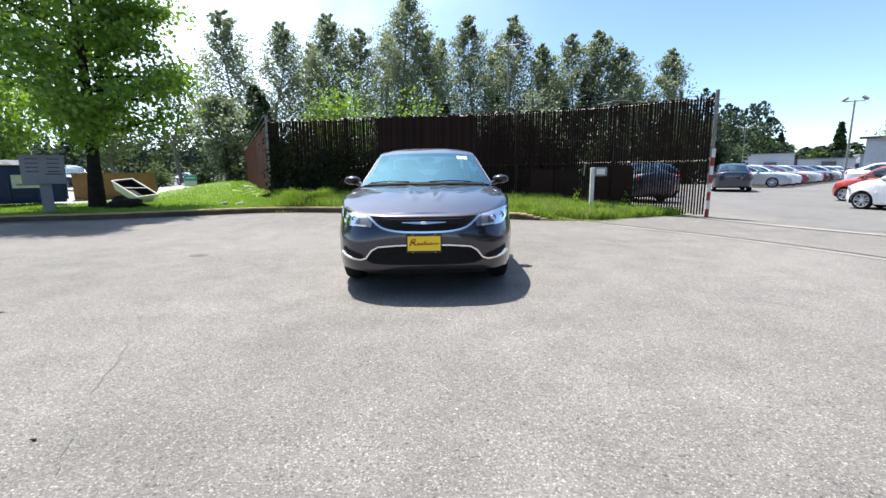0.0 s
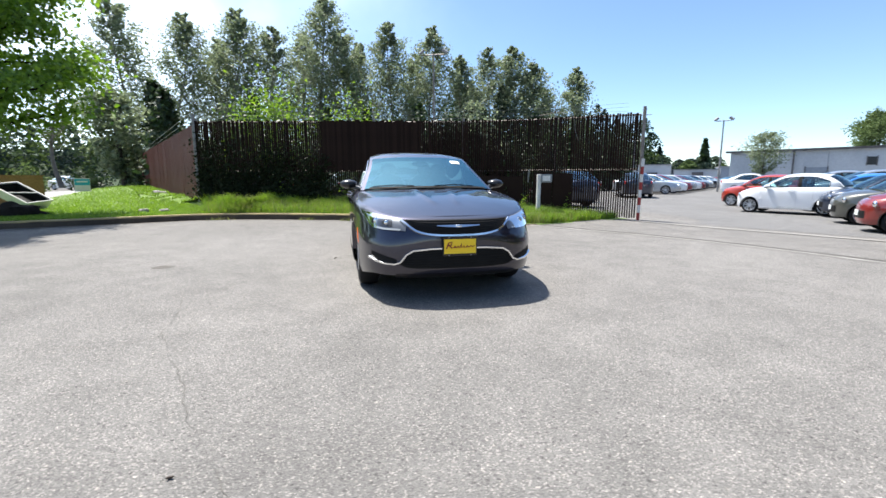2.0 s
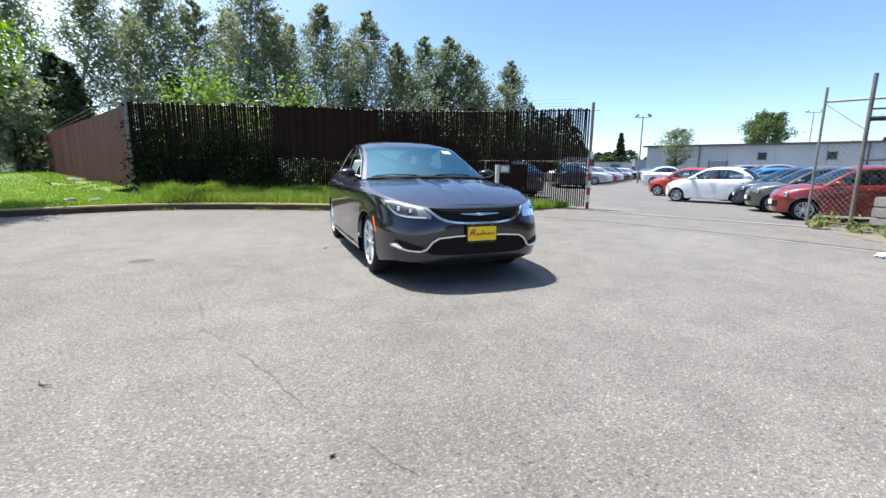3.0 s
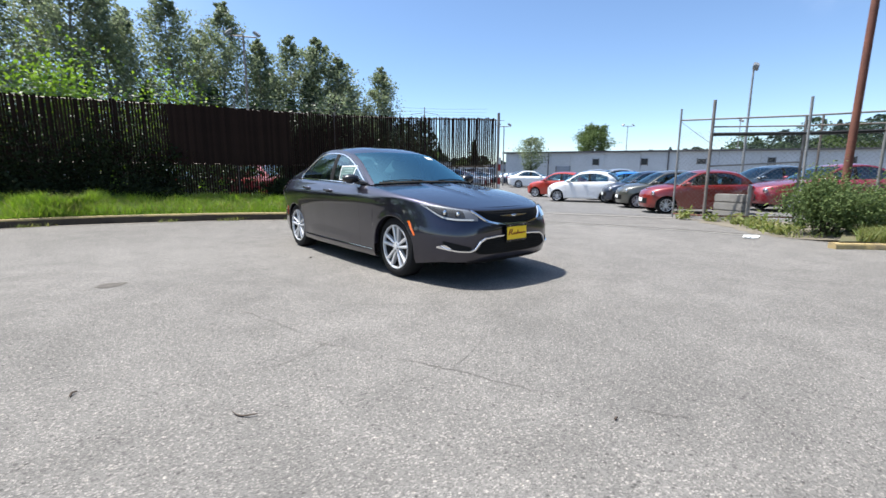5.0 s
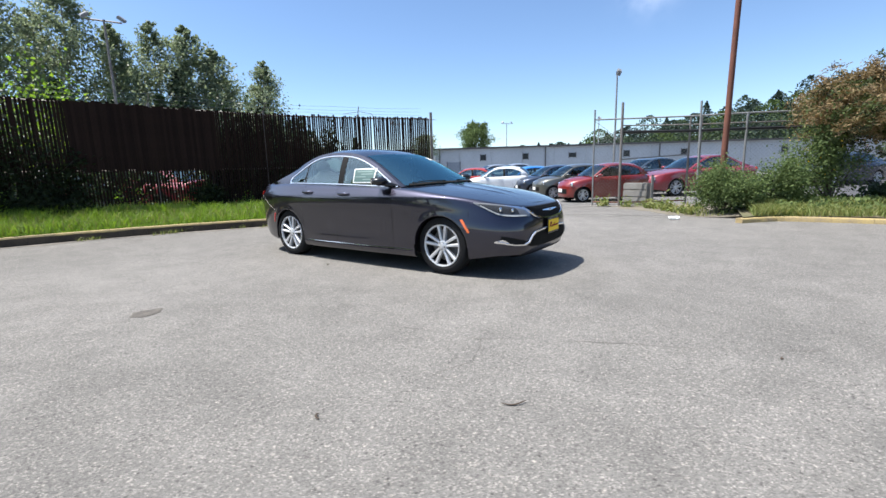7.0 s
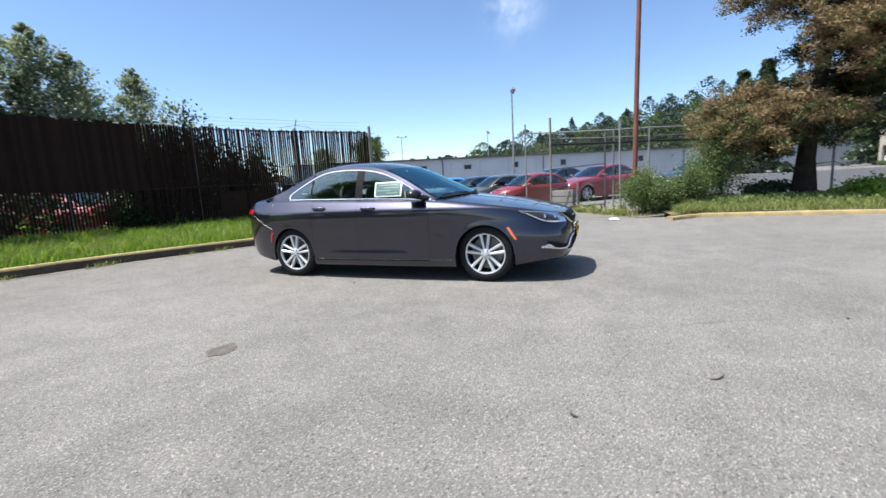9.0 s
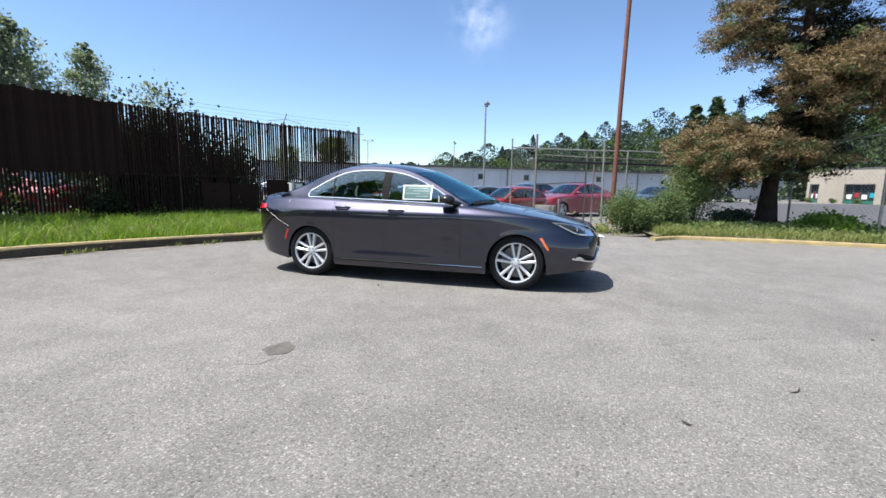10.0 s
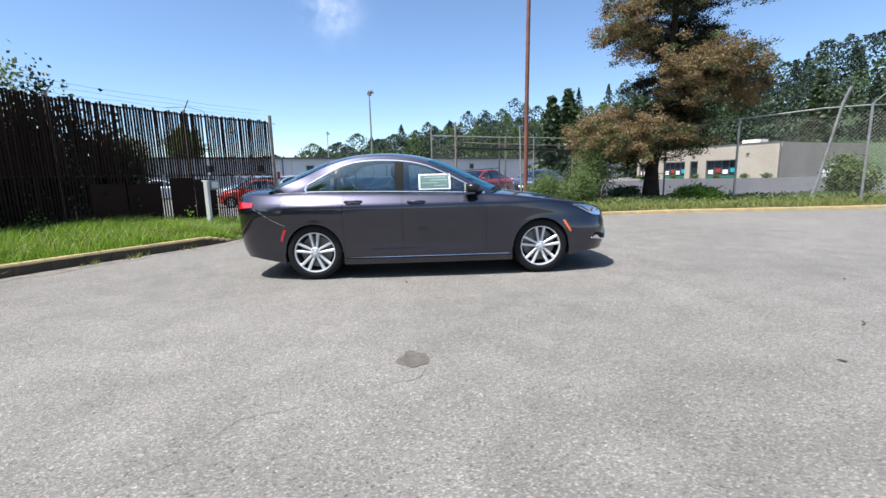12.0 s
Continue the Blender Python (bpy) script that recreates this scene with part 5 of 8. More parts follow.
def wheel(parent, x, y, sh, side, detail=True, steer=0.0):
    """Tyre, rim and spokes; the outer face looks along side * x."""
    r = sh.wr
    hub = Matrix.Translation((x, y, r)) @ Matrix.Rotation(steer, 4, "Z") @ Matrix.Diagonal((side, 1, 1, 1))
    rr = r * 0.725
    tw = 0.205
    prof = [(-tw, rr), (-tw - 0.004, r * 0.80), (-tw + 0.012, r * 0.95), (-tw + 0.035, r * 0.995), (-0.10, r), (-0.04, r * 0.995), (-0.012, r * 0.95), (0.004, r * 0.82), (-0.002, rr + 0.012), (-0.012, rr)]
    wh_ = part("wheel", Geo().lathe(prof, (0, 0, 0), n=40 if detail else 20).move(hub), "rubber", parent, "black tyre on a silver alloy wheel", smooth=40)
    rim = [(-0.012, rr + 0.002), (-0.002, rr - 0.003), (-0.006, rr - 0.014), (-0.03, rr - 0.018)]
    part("rim", Geo().lathe(rim, (0, 0, 0), n=40 if detail else 20).move(hub), "alloy", wh_, smooth=30)
    part("barrel", Geo().lathe([(-0.03, rr - 0.018), (-0.15, rr - 0.035), (-0.16, 0.02)], (0, 0, 0), n=40 if detail else 20).move(hub), "barrel", wh_, smooth=30)
    part("brake_disc", Geo().lathe([(-0.115, rr * 0.78), (-0.105, rr * 0.78), (-0.105, 0.03)], (0, 0, 0), n=24).move(hub), "steel", wh_)
    sp = Geo()
    for k in range(5):
        for e in (-1, 1):
            a0 = 2 * math.pi * k / 5 + 0.31
            a_in, a_out = a0 + e * 0.34, a0 + e * 0.215
            c0, c1 = Vector((-0.028, math.cos(a_in) * 0.048, math.sin(a_in) * 0.048)), Vector((-0.016, math.cos(a_out) * (rr - 0.012), math.sin(a_out) * (rr - 0.012)))
            d = (c1 - c0).normalized()
            o = Vector((1, 0, 0)).cross(d).normalized()
            w0, w1 = 0.0135, 0.0175
            pts = []
            for c, w in ((c0, w0), (c1, w1)):
                pts += [c - o * w + Vector((-0.035, 0, 0)), c - o * w, c - o * w * 0.5 + Vector((0.009, 0, 0)), c + o * w * 0.5 + Vector((0.009, 0, 0)), c + o * w, c + o * w + Vector((-0.035, 0, 0))]
            sp.add(pts, [(i, i + 1, i + 7, i + 6) for i in range(5)])
    part("spokes", sp.move(hub), "alloy", wh_, "silver twin spokes", smooth=30)
    part("hub_cap", Geo().lathe([(-0.05, 0.062), (-0.02, 0.060), (-0.012, 0.05), (-0.012, 0.026), (-0.007, 0.024), (-0.006, 0.0)], (0, 0, 0), n=20).move(hub), "alloy", wh_, smooth=40)
    if detail:
        for k in range(5):
            a = 2 * math.pi * k / 5 + 0.31 + math.pi / 5
            part("lug_nut", Geo().lathe([(-0.03, 0.009), (-0.008, 0.008), (-0.006, 0.0)], (0, math.cos(a) * 0.042, math.sin(a) * 0.042), n=8).move(hub), "steel", wh_)
    # dark wheel well
    ar = sh.arch + 0.005
    well = Geo().grid([[hub @ Vector((-0.30 * e - 0.012, math.cos(math.pi * k / 20) * ar * 0.995, math.sin(math.pi * k / 20) * ar * 0.995)) for k in range(-2, 23)] for e in (0.0, 1.0)])
    part("wheel_well", well, "matblack", parent, smooth=40)
    disc = [hub @ Vector((-0.312, 0, 0))] + [hub @ Vector((-0.312, math.cos(math.pi * k / 20) * ar, math.sin(math.pi * k / 20) * ar)) for k in range(-4, 25)]
    part("wheel_well", Geo().add(disc, [(0, k, k + 1) for k in range(1, 29)]), "matblack", parent)


def seat(parent, x, y, z, mat, wide=0.5, res=8):
    s = part("seat", Geo().blob((x, y, z), (wide / 2, 0.27, 0.10), res), mat, parent, smooth=60)
    part("backrest", Geo().blob((0, 0, 0), (wide / 2, 0.085, 0.32), res).move(Matrix.Translation((x, y + 0.30, z + 0.30)) @ Matrix.Rotation(radians(-18), 4, "X")), mat, s, smooth=60)
    part("headrest", Geo().blob((x, y + 0.43, z + 0.66), (0.12, 0.055, 0.09), res), mat, s, smooth=60)


def strip_on(path, w, t, n=4):
    """A flat moulding along a path of (point, outward)."""
    rows = []
    for i, (p, o) in enumerate(path):
        a, b = path[max(0, i - 1)][0], path[min(len(path) - 1, i + 1)][0]
        d = (b - a).normalized()
        s = o.cross(d).normalized()
        rows.append([p - s * w / 2, p - s * w * 0.3 + o * t, p + s * w * 0.3 + o * t, p + s * w / 2])
    return Geo().grid(rows)


def car(label, sh, mat, at, rz, group="", lowdetail=False, tint="glass", name="car"):
    """A parked car, front towards its own -y."""
    c = thing(name, label, "car", at, rz, group)
    h = House(sh)
    nc, nr_, hw_ = (6, 12, 9) if lowdetail else (12, 24, 40)
    yf, yr = -sh.wb / 2 - sh.arch - 0.01, sh.wb / 2 + sh.arch + 0.01
    ya, yb = h.fr[0](0.0), h.fr[0](h.last)
    inner = Geo()
    inner.f, inner.v = [], []
    for s in (-1, 1):
        g = flank(sh, yf, yr, s, 24, 6, scale=0.965, ztop=None)
        inner.add(g.v, g.f)
    part("inner_shell", inner, "matblack", c)
    doors = [y for y in (sh.rail[0][0] + 0.06, sh.door, sh.wb / 2 - sh.arch - 0.01)]
    body = part("body", end_cap(sh, -1, yf, sh.nose_z), mat, c, smooth=35)
    part("bumper", end_cap(sh, 1, yr, sh.tail_z), mat, c, "rear bumper and corner panel", smooth=35)
    for s in (-1, 1):
        part("fender", flank(sh, yf, doors[0] - 0.0015, s, nc, nr_), mat, c, smooth=35)
        d1 = part("door", flank(sh, doors[0] + 0.0015, doors[1] - 0.0015, s, nc, nr_, zlow=sh.sill + 0.05), mat, c, smooth=35)
        d2 = part("door", flank(sh, doors[1] + 0.0015, doors[2] - 0.0015, s, nc, nr_, zlow=sh.sill + 0.05), mat, c, smooth=35)
        part("quarter_panel", flank(sh, doors[2] + 0.0015, yr, s, nc, nr_), mat, c, smooth=35)
        sill = Geo().grid([[Vector((s * (sh.at_y(y, z).x + o), y, z)) for z, o in ((sh.sill - 0.035, -0.06), (sh.sill - 0.03, -0.012), (sh.sill - 0.005, 0.004), (sh.sill + 0.04, 0.005), (sh.sill + 0.047, -0.01))] for y in np.linspace(-sh.wb / 2 + sh.arch, sh.wb / 2 - sh.arch, 16)])
        part("side_sill", sill, mat, c, smooth=35)
        for d, y in ((d1, doors[1] - 0.17), (d2, doors[2] - 0.13)):
            if lowdetail and d is d2 and sh.two_door:
                continue
            zz = sh.top(y) - 0.10
            p = sh.at_y(y, zz)
            part("door_handle", Geo().tube([Vector((s * (p.x - 0.005), y + 0.11, zz)), Vector((s * (p.x + 0.028), y + 0.085, zz + 0.003)), Vector((s * (p.x + 0.03), y - 0.06, zz + 0.003)), Vector((s * (p.x - 0.005), y - 0.10, zz))], [0.008, 0.014, 0.014, 0.008], 8), mat, d, smooth=60)
            if not lowdetail:
                part("handle_recess", Geo().blob((s * (p.x - 0.002), y, zz - 0.004), (0.006, 0.055, 0.022), 8), "chrome", d, smooth=60)
    ff, fr_ = sh.split(-1, yf), sh.split(1, yr)
    ys_f = [yy for yy in np.linspace(-sh.lf(sh.ytop(ff, -1)) * sup(ff, sh.n_front(sh.ytop(ff, -1))) + 0.06, ya + 0.02, 18)]
    part("hood", lid(sh, -1, ys_f, sh.hood, ff, hw_), mat, c, smooth=30)
    ys_b = [yy for yy in np.linspace(sh.lr(sh.ytop(fr_, 1)) * sup(fr_, sh.nr) - 0.06, yb - 0.04, 10)]
    part("boot_lid", lid(sh, 1, ys_b, sh.deck, fr_, hw_), mat, c, smooth=30)
    f0, f1, e = sh.roof_from, sh.roof_to, 0.945
    part("windscreen", h.sheet(0.05, f0, -e, e, out=0.004), "windscreen" if not lowdetail else tint, c, "tinted windscreen", smooth=40)
    part("rear_window", h.sheet(f1, h.last - 0.08, -e, e, out=0.004), tint, c, smooth=40)
    part("roof", h.sheet(f0, f1, -1, 1, 8 if lowdetail else 16, 10 if lowdetail else 20), mat, c, smooth=40)
    for s in (-1, 1):
        for v0, v1, nm in ((0, f0, "front_pillar"), (f1, h.last, "rear_pillar")):
            g = h.sheet(v0, v1, e * s, s, 12, 3)
            part(nm, g, mat, c, smooth=40)
        fw = sh.frame

        def hi(v):
            return min(0.98, fw * (1 + 1.3 * step(0.45 * sh.dlo, sh.dlo, h.fr[0](v)) ** 2) / max(0.06, h.depth(v)))

        va, vb = h.v_at(ya + (0.12 if not lowdetail else 0.18)), h.v_at(sh.dlo)
        vp0, vp1 = h.v_at(sh.door - 0.02), h.v_at(sh.door + 0.085)
        part("window_frame", h.wall(0, h.last, 0.0, hi, s, 30, 2), mat, c, smooth=40)
        part("window_frame", h.wall(0, va, hi, 1.0, s, 6, 3), mat, c, smooth=40)
        part("rear_pillar", h.wall(vb, h.last, hi, 1.0, s, 8, 4), mat, c, smooth=40)
        part("side_window", h.wall(va, vp0, hi, 1.0, s, 12, 6, 0.0), tint, c, smooth=40)
        part("side_window", h.wall(vp1, vb, hi, 1.0, s, 14, 6, 0.0), tint, c, smooth=40)
        part("centre_pillar", h.wall(vp0, vp1, hi, 1.0, s, 2, 6, 0.004), "matblack", c)
        trim = "black" if lowdetail else "chrome"
        tw = 0.021 if not lowdetail else 0.014
        for f in (hi, 1.0):
            path = []
            for i in range(31):
                v = va - 0.25 + (vb - va + 0.25) * i / 30
                w = f(v) if callable(f) else 0.975
                p = h.side(v, w, 0.002)
                path.append((Vector((p.x * s, p.y, p.z)), Vector((s, 0, 0.60 if callable(f) else 0.5)).normalized()))
            part("window_trim", strip_on(path, tw * 0.9 if callable(f) else tw * 0.7, 0.006), trim, c, smooth=40)
        tip = []
        for i in range(7):
            w = hi(vb) + (1 - hi(vb)) * i / 6
            p = h.side(vb + 0.10 * math.sin(math.pi * i / 6), w, 0.003)
            tip.append((Vector((p.x * s, p.y, p.z)), Vector((s, 0, 0.35)).normalized()))
        part("window_trim", strip_on(tip, tw * 1.2, 0.006), trim, c, smooth=40)
        # mirror
        my = ya + 0.20
        mx = sh.at_y(my, sh.top(my), 9).x
        mz = sh.top(my) + 0.07
        mir = part("mirror", Geo().blob((s * (mx + 0.085), my + 0.02, mz), (0.105, 0.088, 0.054), 10), "black" if not lowdetail else mat, c, smooth=60)
        part("mirror_foot", Geo().tube([(s * (mx - 0.055), my - 0.13, mz - 0.055), (s * (mx - 0.03), my - 0.06, mz - 0.05), (s * (mx + 0.05), my + 0.01, mz - 0.03)], [0.010, 0.034, 0.025], 8), "black", mir, smooth=60)
        part("mirror_glass", Geo().box((s * (mx + 0.085), my + 0.105, mz), (0.13, 0.016, 0.08)), "chrome", mir, bevel=0.004)
        for yw in (-sh.wb / 2, sh.wb / 2):
            wheel(c, s * (sh.at_y(yw, sh.wr + sh.arch).x - 0.040), yw, sh, s, not lowdetail)
        # arch lip
        for yw in (-sh.wb / 2, sh.wb / 2):
            lip = []
            for k in range(25):
                t = math.pi * k / 24
                y, z = yw + sh.arch * math.cos(t), sh.wr + sh.arch * math.sin(t)
                p = sh.at_y(y, z)
                lip.append([Vector((s * p.x, y, z)), Vector((s * (p.x - 0.004), yw + (sh.arch - 0.010) * math.cos(t), sh.wr + (sh.arch - 0.010) * math.sin(t))), Vector((s * (p.x - 0.05), yw + (sh.arch - 0.012) * math.cos(t), sh.wr + (sh.arch - 0.012) * math.sin(t)))])
            part("arch_lip", Geo().grid(lip), mat, c, smooth=50)
    floor_z = sh.sill + 0.02
    part("floor_pan", Geo().box((0, 0.05, floor_z), (2 * sh.w(0.3) - 0.46, 2 * 0.78 * sh.lf(0.3), 0.06)), "matblack", c)
    for yw in (-sh.wb / 2, sh.wb / 2):
        part("axle", Geo().tube([(-0.6, yw, sh.wr), (0.6, yw, sh.wr)], 0.05, 6), "matblack", c)
    part("dashboard", Geo().blob((0, ya + 0.22, sh.top(ya) - 0.05), (0.70, 0.34, 0.10), 8), "cabin", c, smooth=60)
    sy = sh.door - 0.12
    for s in (-1, 1):
        seat(c, s * 0.36, sy - 0.20, 0.58, "cabin", 0.5, 5 if lowdetail else 8)
    seat(c, -0.3, sy + 0.62, 0.60, "cabin", 0.62, 5 if lowdetail else 8)
    seat(c, 0.3, sy + 0.62, 0.60, "cabin", 0.62, 5 if lowdetail else 8)
    sw = Geo()
    ring = [Vector((0.37 + 0.18 * math.cos(2 * math.pi * k / 24), 0, 0.18 * math.sin(2 * math.pi * k / 24))) for k in range(25)]
    sw.tube(ring, 0.016, 6)
    sw.box((0.37, 0.0, 0), (0.30, 0.03, 0.06))
    tilt = Matrix.Translation((0, ya + 0.60, sh.top(ya) - 0.07)) @ Matrix.Rotation(radians(-25), 4, "X")
    part("steering_wheel", sw.move(tilt), "black", c, smooth=60)
    part("rear_shelf", Geo().box((0, sh.dlo + 0.15, sh.top(sh.dlo) - 0.06), (1.2, 0.5, 0.05)), "cabin", c, bevel=0.015)
    return c, h


def sedan_shape():
    k = 0.973

    def long(rows):
        return [(r[0] * k, *r[1:]) for r in rows]

    sh = Shape(
        2.742 * k,
        [(z, l * k) for z, l in ((0.18, 2.20), (0.24, 2.268), (0.30, 2.298), (0.42, 2.318), (0.55, 2.32), (0.66, 2.30), (0.72, 2.265), (0.78, 2.20), (0.9, 2.05))],
        [(z, l * k) for z, l in ((0.2, 2.28), (0.3, 2.35), (0.45, 2.395), (0.65, 2.41), (0.8, 2.41), (0.92, 2.40), (1.02, 2.37), (1.1, 2.33))],
        [(0.12, 0.868), (0.2, 0.900), (0.27, 0.913), (0.36, 0.917), (0.46, 0.920), (0.58, 0.927), (0.70, 0.935), (0.80, 0.940), (0.850, 0.940), (0.872, 0.931), (0.905, 0.905), (0.96, 0.860), (1.0, 0.826), (1.08, 0.78)],
        long([(-2.25, 0.762), (-2.1, 0.782), (-1.9, 0.820), (-1.6, 0.868), (-1.2, 0.920), (-0.72, 0.967), (0.0, 0.99), (0.8, 1.01), (1.5, 1.025), (1.95, 1.025), (2.25, 1.03), (2.40, 1.03)]),
        long([(-2.25, 0.762), (-2.15, 0.788), (-1.95, 0.838), (-1.6, 0.908), (-1.2, 0.966), (-0.95, 1.0), (-0.6, 1.005)]),
        long([(1.6, 1.09), (1.95, 1.085), (2.2, 1.08), (2.31, 1.065), (2.42, 1.03)]),
        long([(-0.76, 0.974, 0.80), (-0.50, 1.118, 0.735), (-0.25, 1.250, 0.675), (0.0, 1.355, 0.645), (0.25, 1.410, 0.622), (0.60, 1.431, 0.605), (0.95, 1.402, 0.60), (1.25, 1.315, 0.605), (1.50, 1.205, 0.62), (1.75, 1.105, 0.68), (1.92, 1.035, 0.74)]),
        long([(-1.02, 1.0), (-0.74, 1.125), (-0.44, 1.262), (-0.13, 1.385), (0.2, 1.458), (0.58, 1.484), (0.95, 1.462), (1.28, 1.392), (1.56, 1.292), (1.83, 1.168), (2.0, 1.09)]),
        0.328, 0.346, sill=0.205, nf=4.7, soften=0.8)
    sh.door, sh.dlo, sh.frame, sh.nose_z, sh.tail_z, sh.two_door = 0.30 * k, 1.45 * k, 0.050, 0.252, 0.27, False
    return sh


def hatch_shape():
    sh = Shape(
        2.30,
        [(0.12, 1.66), (0.2, 1.72), (0.35, 1.76), (0.55, 1.76), (0.7, 1.72), (0.82, 1.60), (0.95, 1.4)],
        [(0.2, 1.70), (0.35, 1.76), (0.6, 1.78), (0.85, 1.76), (1.0, 1.70), (1.15, 1.62)],
        [(0.12, 0.74), (0.2, 0.78), (0.35, 0.80), (0.6, 0.815), (0.8, 0.812), (0.92, 0.785), (1.05, 0.74)],
        [(-1.72, 0.80), (-1.5, 0.83), (-1.2, 0.88), (-0.75, 0.94), (0, 0.97), (0.8, 0.99), (1.4, 1.0), (1.7, 1.0)],
        [(-1.72, 0.80), (-1.55, 0.88), (-1.2, 0.96), (-0.85, 1.0), (-0.6, 1.01)],
        [(1.2, 1.06), (1.5, 1.05), (1.65, 1.03), (1.75, 1.0)],
        [(-0.78, 0.945, 0.72), (-0.58, 1.09, 0.68), (-0.38, 1.23, 0.64), (-0.16, 1.345, 0.60), (0.1, 1.40, 0.575), (0.45, 1.415, 0.56), (0.8, 1.40, 0.55), (1.1, 1.35, 0.555), (1.3, 1.25, 0.575), (1.47, 1.12, 0.62), (1.56, 1.01, 0.68)],
        [(-0.98, 1.0), (-0.76, 1.14), (-0.52, 1.28), (-0.27, 1.40), (0.05, 1.475), (0.45, 1.49), (0.85, 1.475), (1.18, 1.42), (1.38, 1.32), (1.55, 1.19), (1.64, 1.07)],
        0.29, 0.335, sill=0.21, nf=3.3, nr=3.6)
    sh.door, sh.dlo, sh.frame, sh.nose_z, sh.tail_z, sh.two_door = 0.33, 1.18, 0.05, 0.2, 0.26, True
    return sh


def suv_shape():
    sh = Shape(
        2.62,
        [(0.15, 2.02), (0.25, 2.10), (0.4, 2.15), (0.65, 2.15), (0.82, 2.12), (0.95, 2.02), (1.1, 1.8)],
        [(0.25, 2.10), (0.4, 2.16), (0.7, 2.18), (1.0, 2.15), (1.15, 2.10)],
        [(0.15, 0.83), (0.25, 0.87), (0.4, 0.90), (0.7, 0.915), (0.95, 0.91), (1.05, 0.88), (1.2, 0.83)],
        [(-2.1, 0.94), (-1.8, 0.98), (-1.3, 1.03), (-0.75, 1.07), (0, 1.09), (1.0, 1.12), (1.8, 1.13), (2.1, 1.13)],
        [(-2.1, 0.94), (-1.95, 1.01), (-1.5, 1.08), (-1.0, 1.12), (-0.6, 1.13)],
        [(1.5, 1.18), (1.85, 1.17), (2.0, 1.15), (2.12, 1.13)],
        [(-0.85, 1.075, 0.80), (-0.62, 1.22, 0.75), (-0.40, 1.38, 0.70), (-0.15, 1.51, 0.665), (0.15, 1.575, 0.64), (0.6, 1.60, 0.63), (1.2, 1.585, 0.62), (1.6, 1.54, 0.62), (1.78, 1.43, 0.64), (1.92, 1.29, 0.68), (2.0, 1.15, 0.73)],
        [(-1.08, 1.12), (-0.82, 1.27), (-0.55, 1.43), (-0.25, 1.57), (0.12, 1.655), (0.6, 1.68), (1.22, 1.665), (1.66, 1.61), (1.86, 1.48), (2.0, 1.33), (2.08, 1.19)],
        0.345, 0.395, sill=0.26, nf=4.0, nr=5.0)
    sh.door, sh.dlo, sh.frame, sh.nose_z, sh.tail_z, sh.two_door = 0.28, 1.62, 0.055, 0.24, 0.3, False
    return sh


SEDAN, HATCH, SUV = sedan_shape(), hatch_shape(), suv_shape()


def nose_patch(sh, xs, lo, hi, out=0.006, rows=6):
    """A panel lying on the nose between two height lines over x."""
    g = []
    for x in xs:
        a, b = lo(x), hi(x)
        g.append([sh.front(x, a + (b - a) * k / rows, out) for k in range(rows + 1)][::-1])
    return Geo().grid(g)


def nose_strip(sh, pts, w, t, out=0.006, sub=6):
    path = []
    fine = []
    for (x0, z0), (x1, z1) in zip(pts[:-1], pts[1:]):
        for k in range(sub):
            fine.append((x0 + (x1 - x0) * k / sub, z0 + (z1 - z0) * k / sub))
    fine.append(pts[-1])
    for x, z in fine:
        p = sh.front(x, z, out)
        e = 0.01
        dx = (sh.front(x + e, z) - sh.front(x - e, z))
        dz = (sh.front(x, z + e) - sh.front(x, z - e))
        path.append((p, dz.cross(dx).normalized() if dz.cross(dx).normalized().y < 0 else dx.cross(dz).normalized()))
    return strip_on(path, w, t)


# the parked saloon
hero, hero_house = car("dark grey metallic four-door saloon with chrome trim on the asphalt", SEDAN, "car_grey", (-0.05, -0.023, 0), 1.6)
lin = np.linspace
# upper grille with its winged chrome lower edge
smile = smooth_curve([0.0, 0.20, 0.33, 0.40, 0.45, 0.505], [0.614, 0.620, 0.640, 0.668, 0.708, 0.752])
ghi = smooth_curve([0.0, 0.25, 0.46, 0.62, 0.72], [0.754, 0.754, 0.751, 0.748, 0.746])
grille_rows = []
for k in range(49):
    fx = -0.54 + 1.08 * k / 48
    zt = SEDAN.ytop(abs(fx), -1)
    col = []
    for j in range(9):
        z0 = min(smile(min(0.505, abs(fx) * 0.925)), zt - 0.014)
        z = z0 + (zt - 0.024 - z0) * j / 8
        p = SEDAN.at_x(abs(fx), z, -1, zt)
        col.append(Vector((p.x if fx > 0 else -p.x, p.y - 0.004, p.z + 0.002)))
    grille_rows.append(col[::-1])
grille = part("grille", Geo().grid(grille_rows), "matblack", hero, "black mesh grille with a chrome wing")
bars = Geo()
for k in range(1, 7):
    f = k / 7
    bars.tube([SEDAN.front(x, smile(abs(x)) + (ghi(abs(x)) - smile(abs(x))) * f, 0.008) for x in lin(-0.46, 0.46, 25)], 0.0035, 4)
part("grille_mesh", bars, "matblack", grille)
part("chrome_edge", nose_strip(SEDAN, [(x, smile(abs(x)) - 0.006) for x in lin(-0.505, 0.505, 25)], 0.027, 0.012, sub=2), "chrome", grille, smooth=50)
wing = Geo()
for s in (-1, 1):
    wing.grid([[SEDAN.front(s * x, 0.690 + dz * (1 - 0.6 * x / 0.17) + 0.03 * x, 0.022) for x in lin(0.0, 0.195, 8)] for dz in (0.012, 0.0, -0.012)])
wing.blob(tuple(SEDAN.front(0, 0.689, 0.018)), (0.035, 0.01, 0.015), 8)
part("emblem", wing, "chrome", grille, "chrome winged emblem", smooth=60)


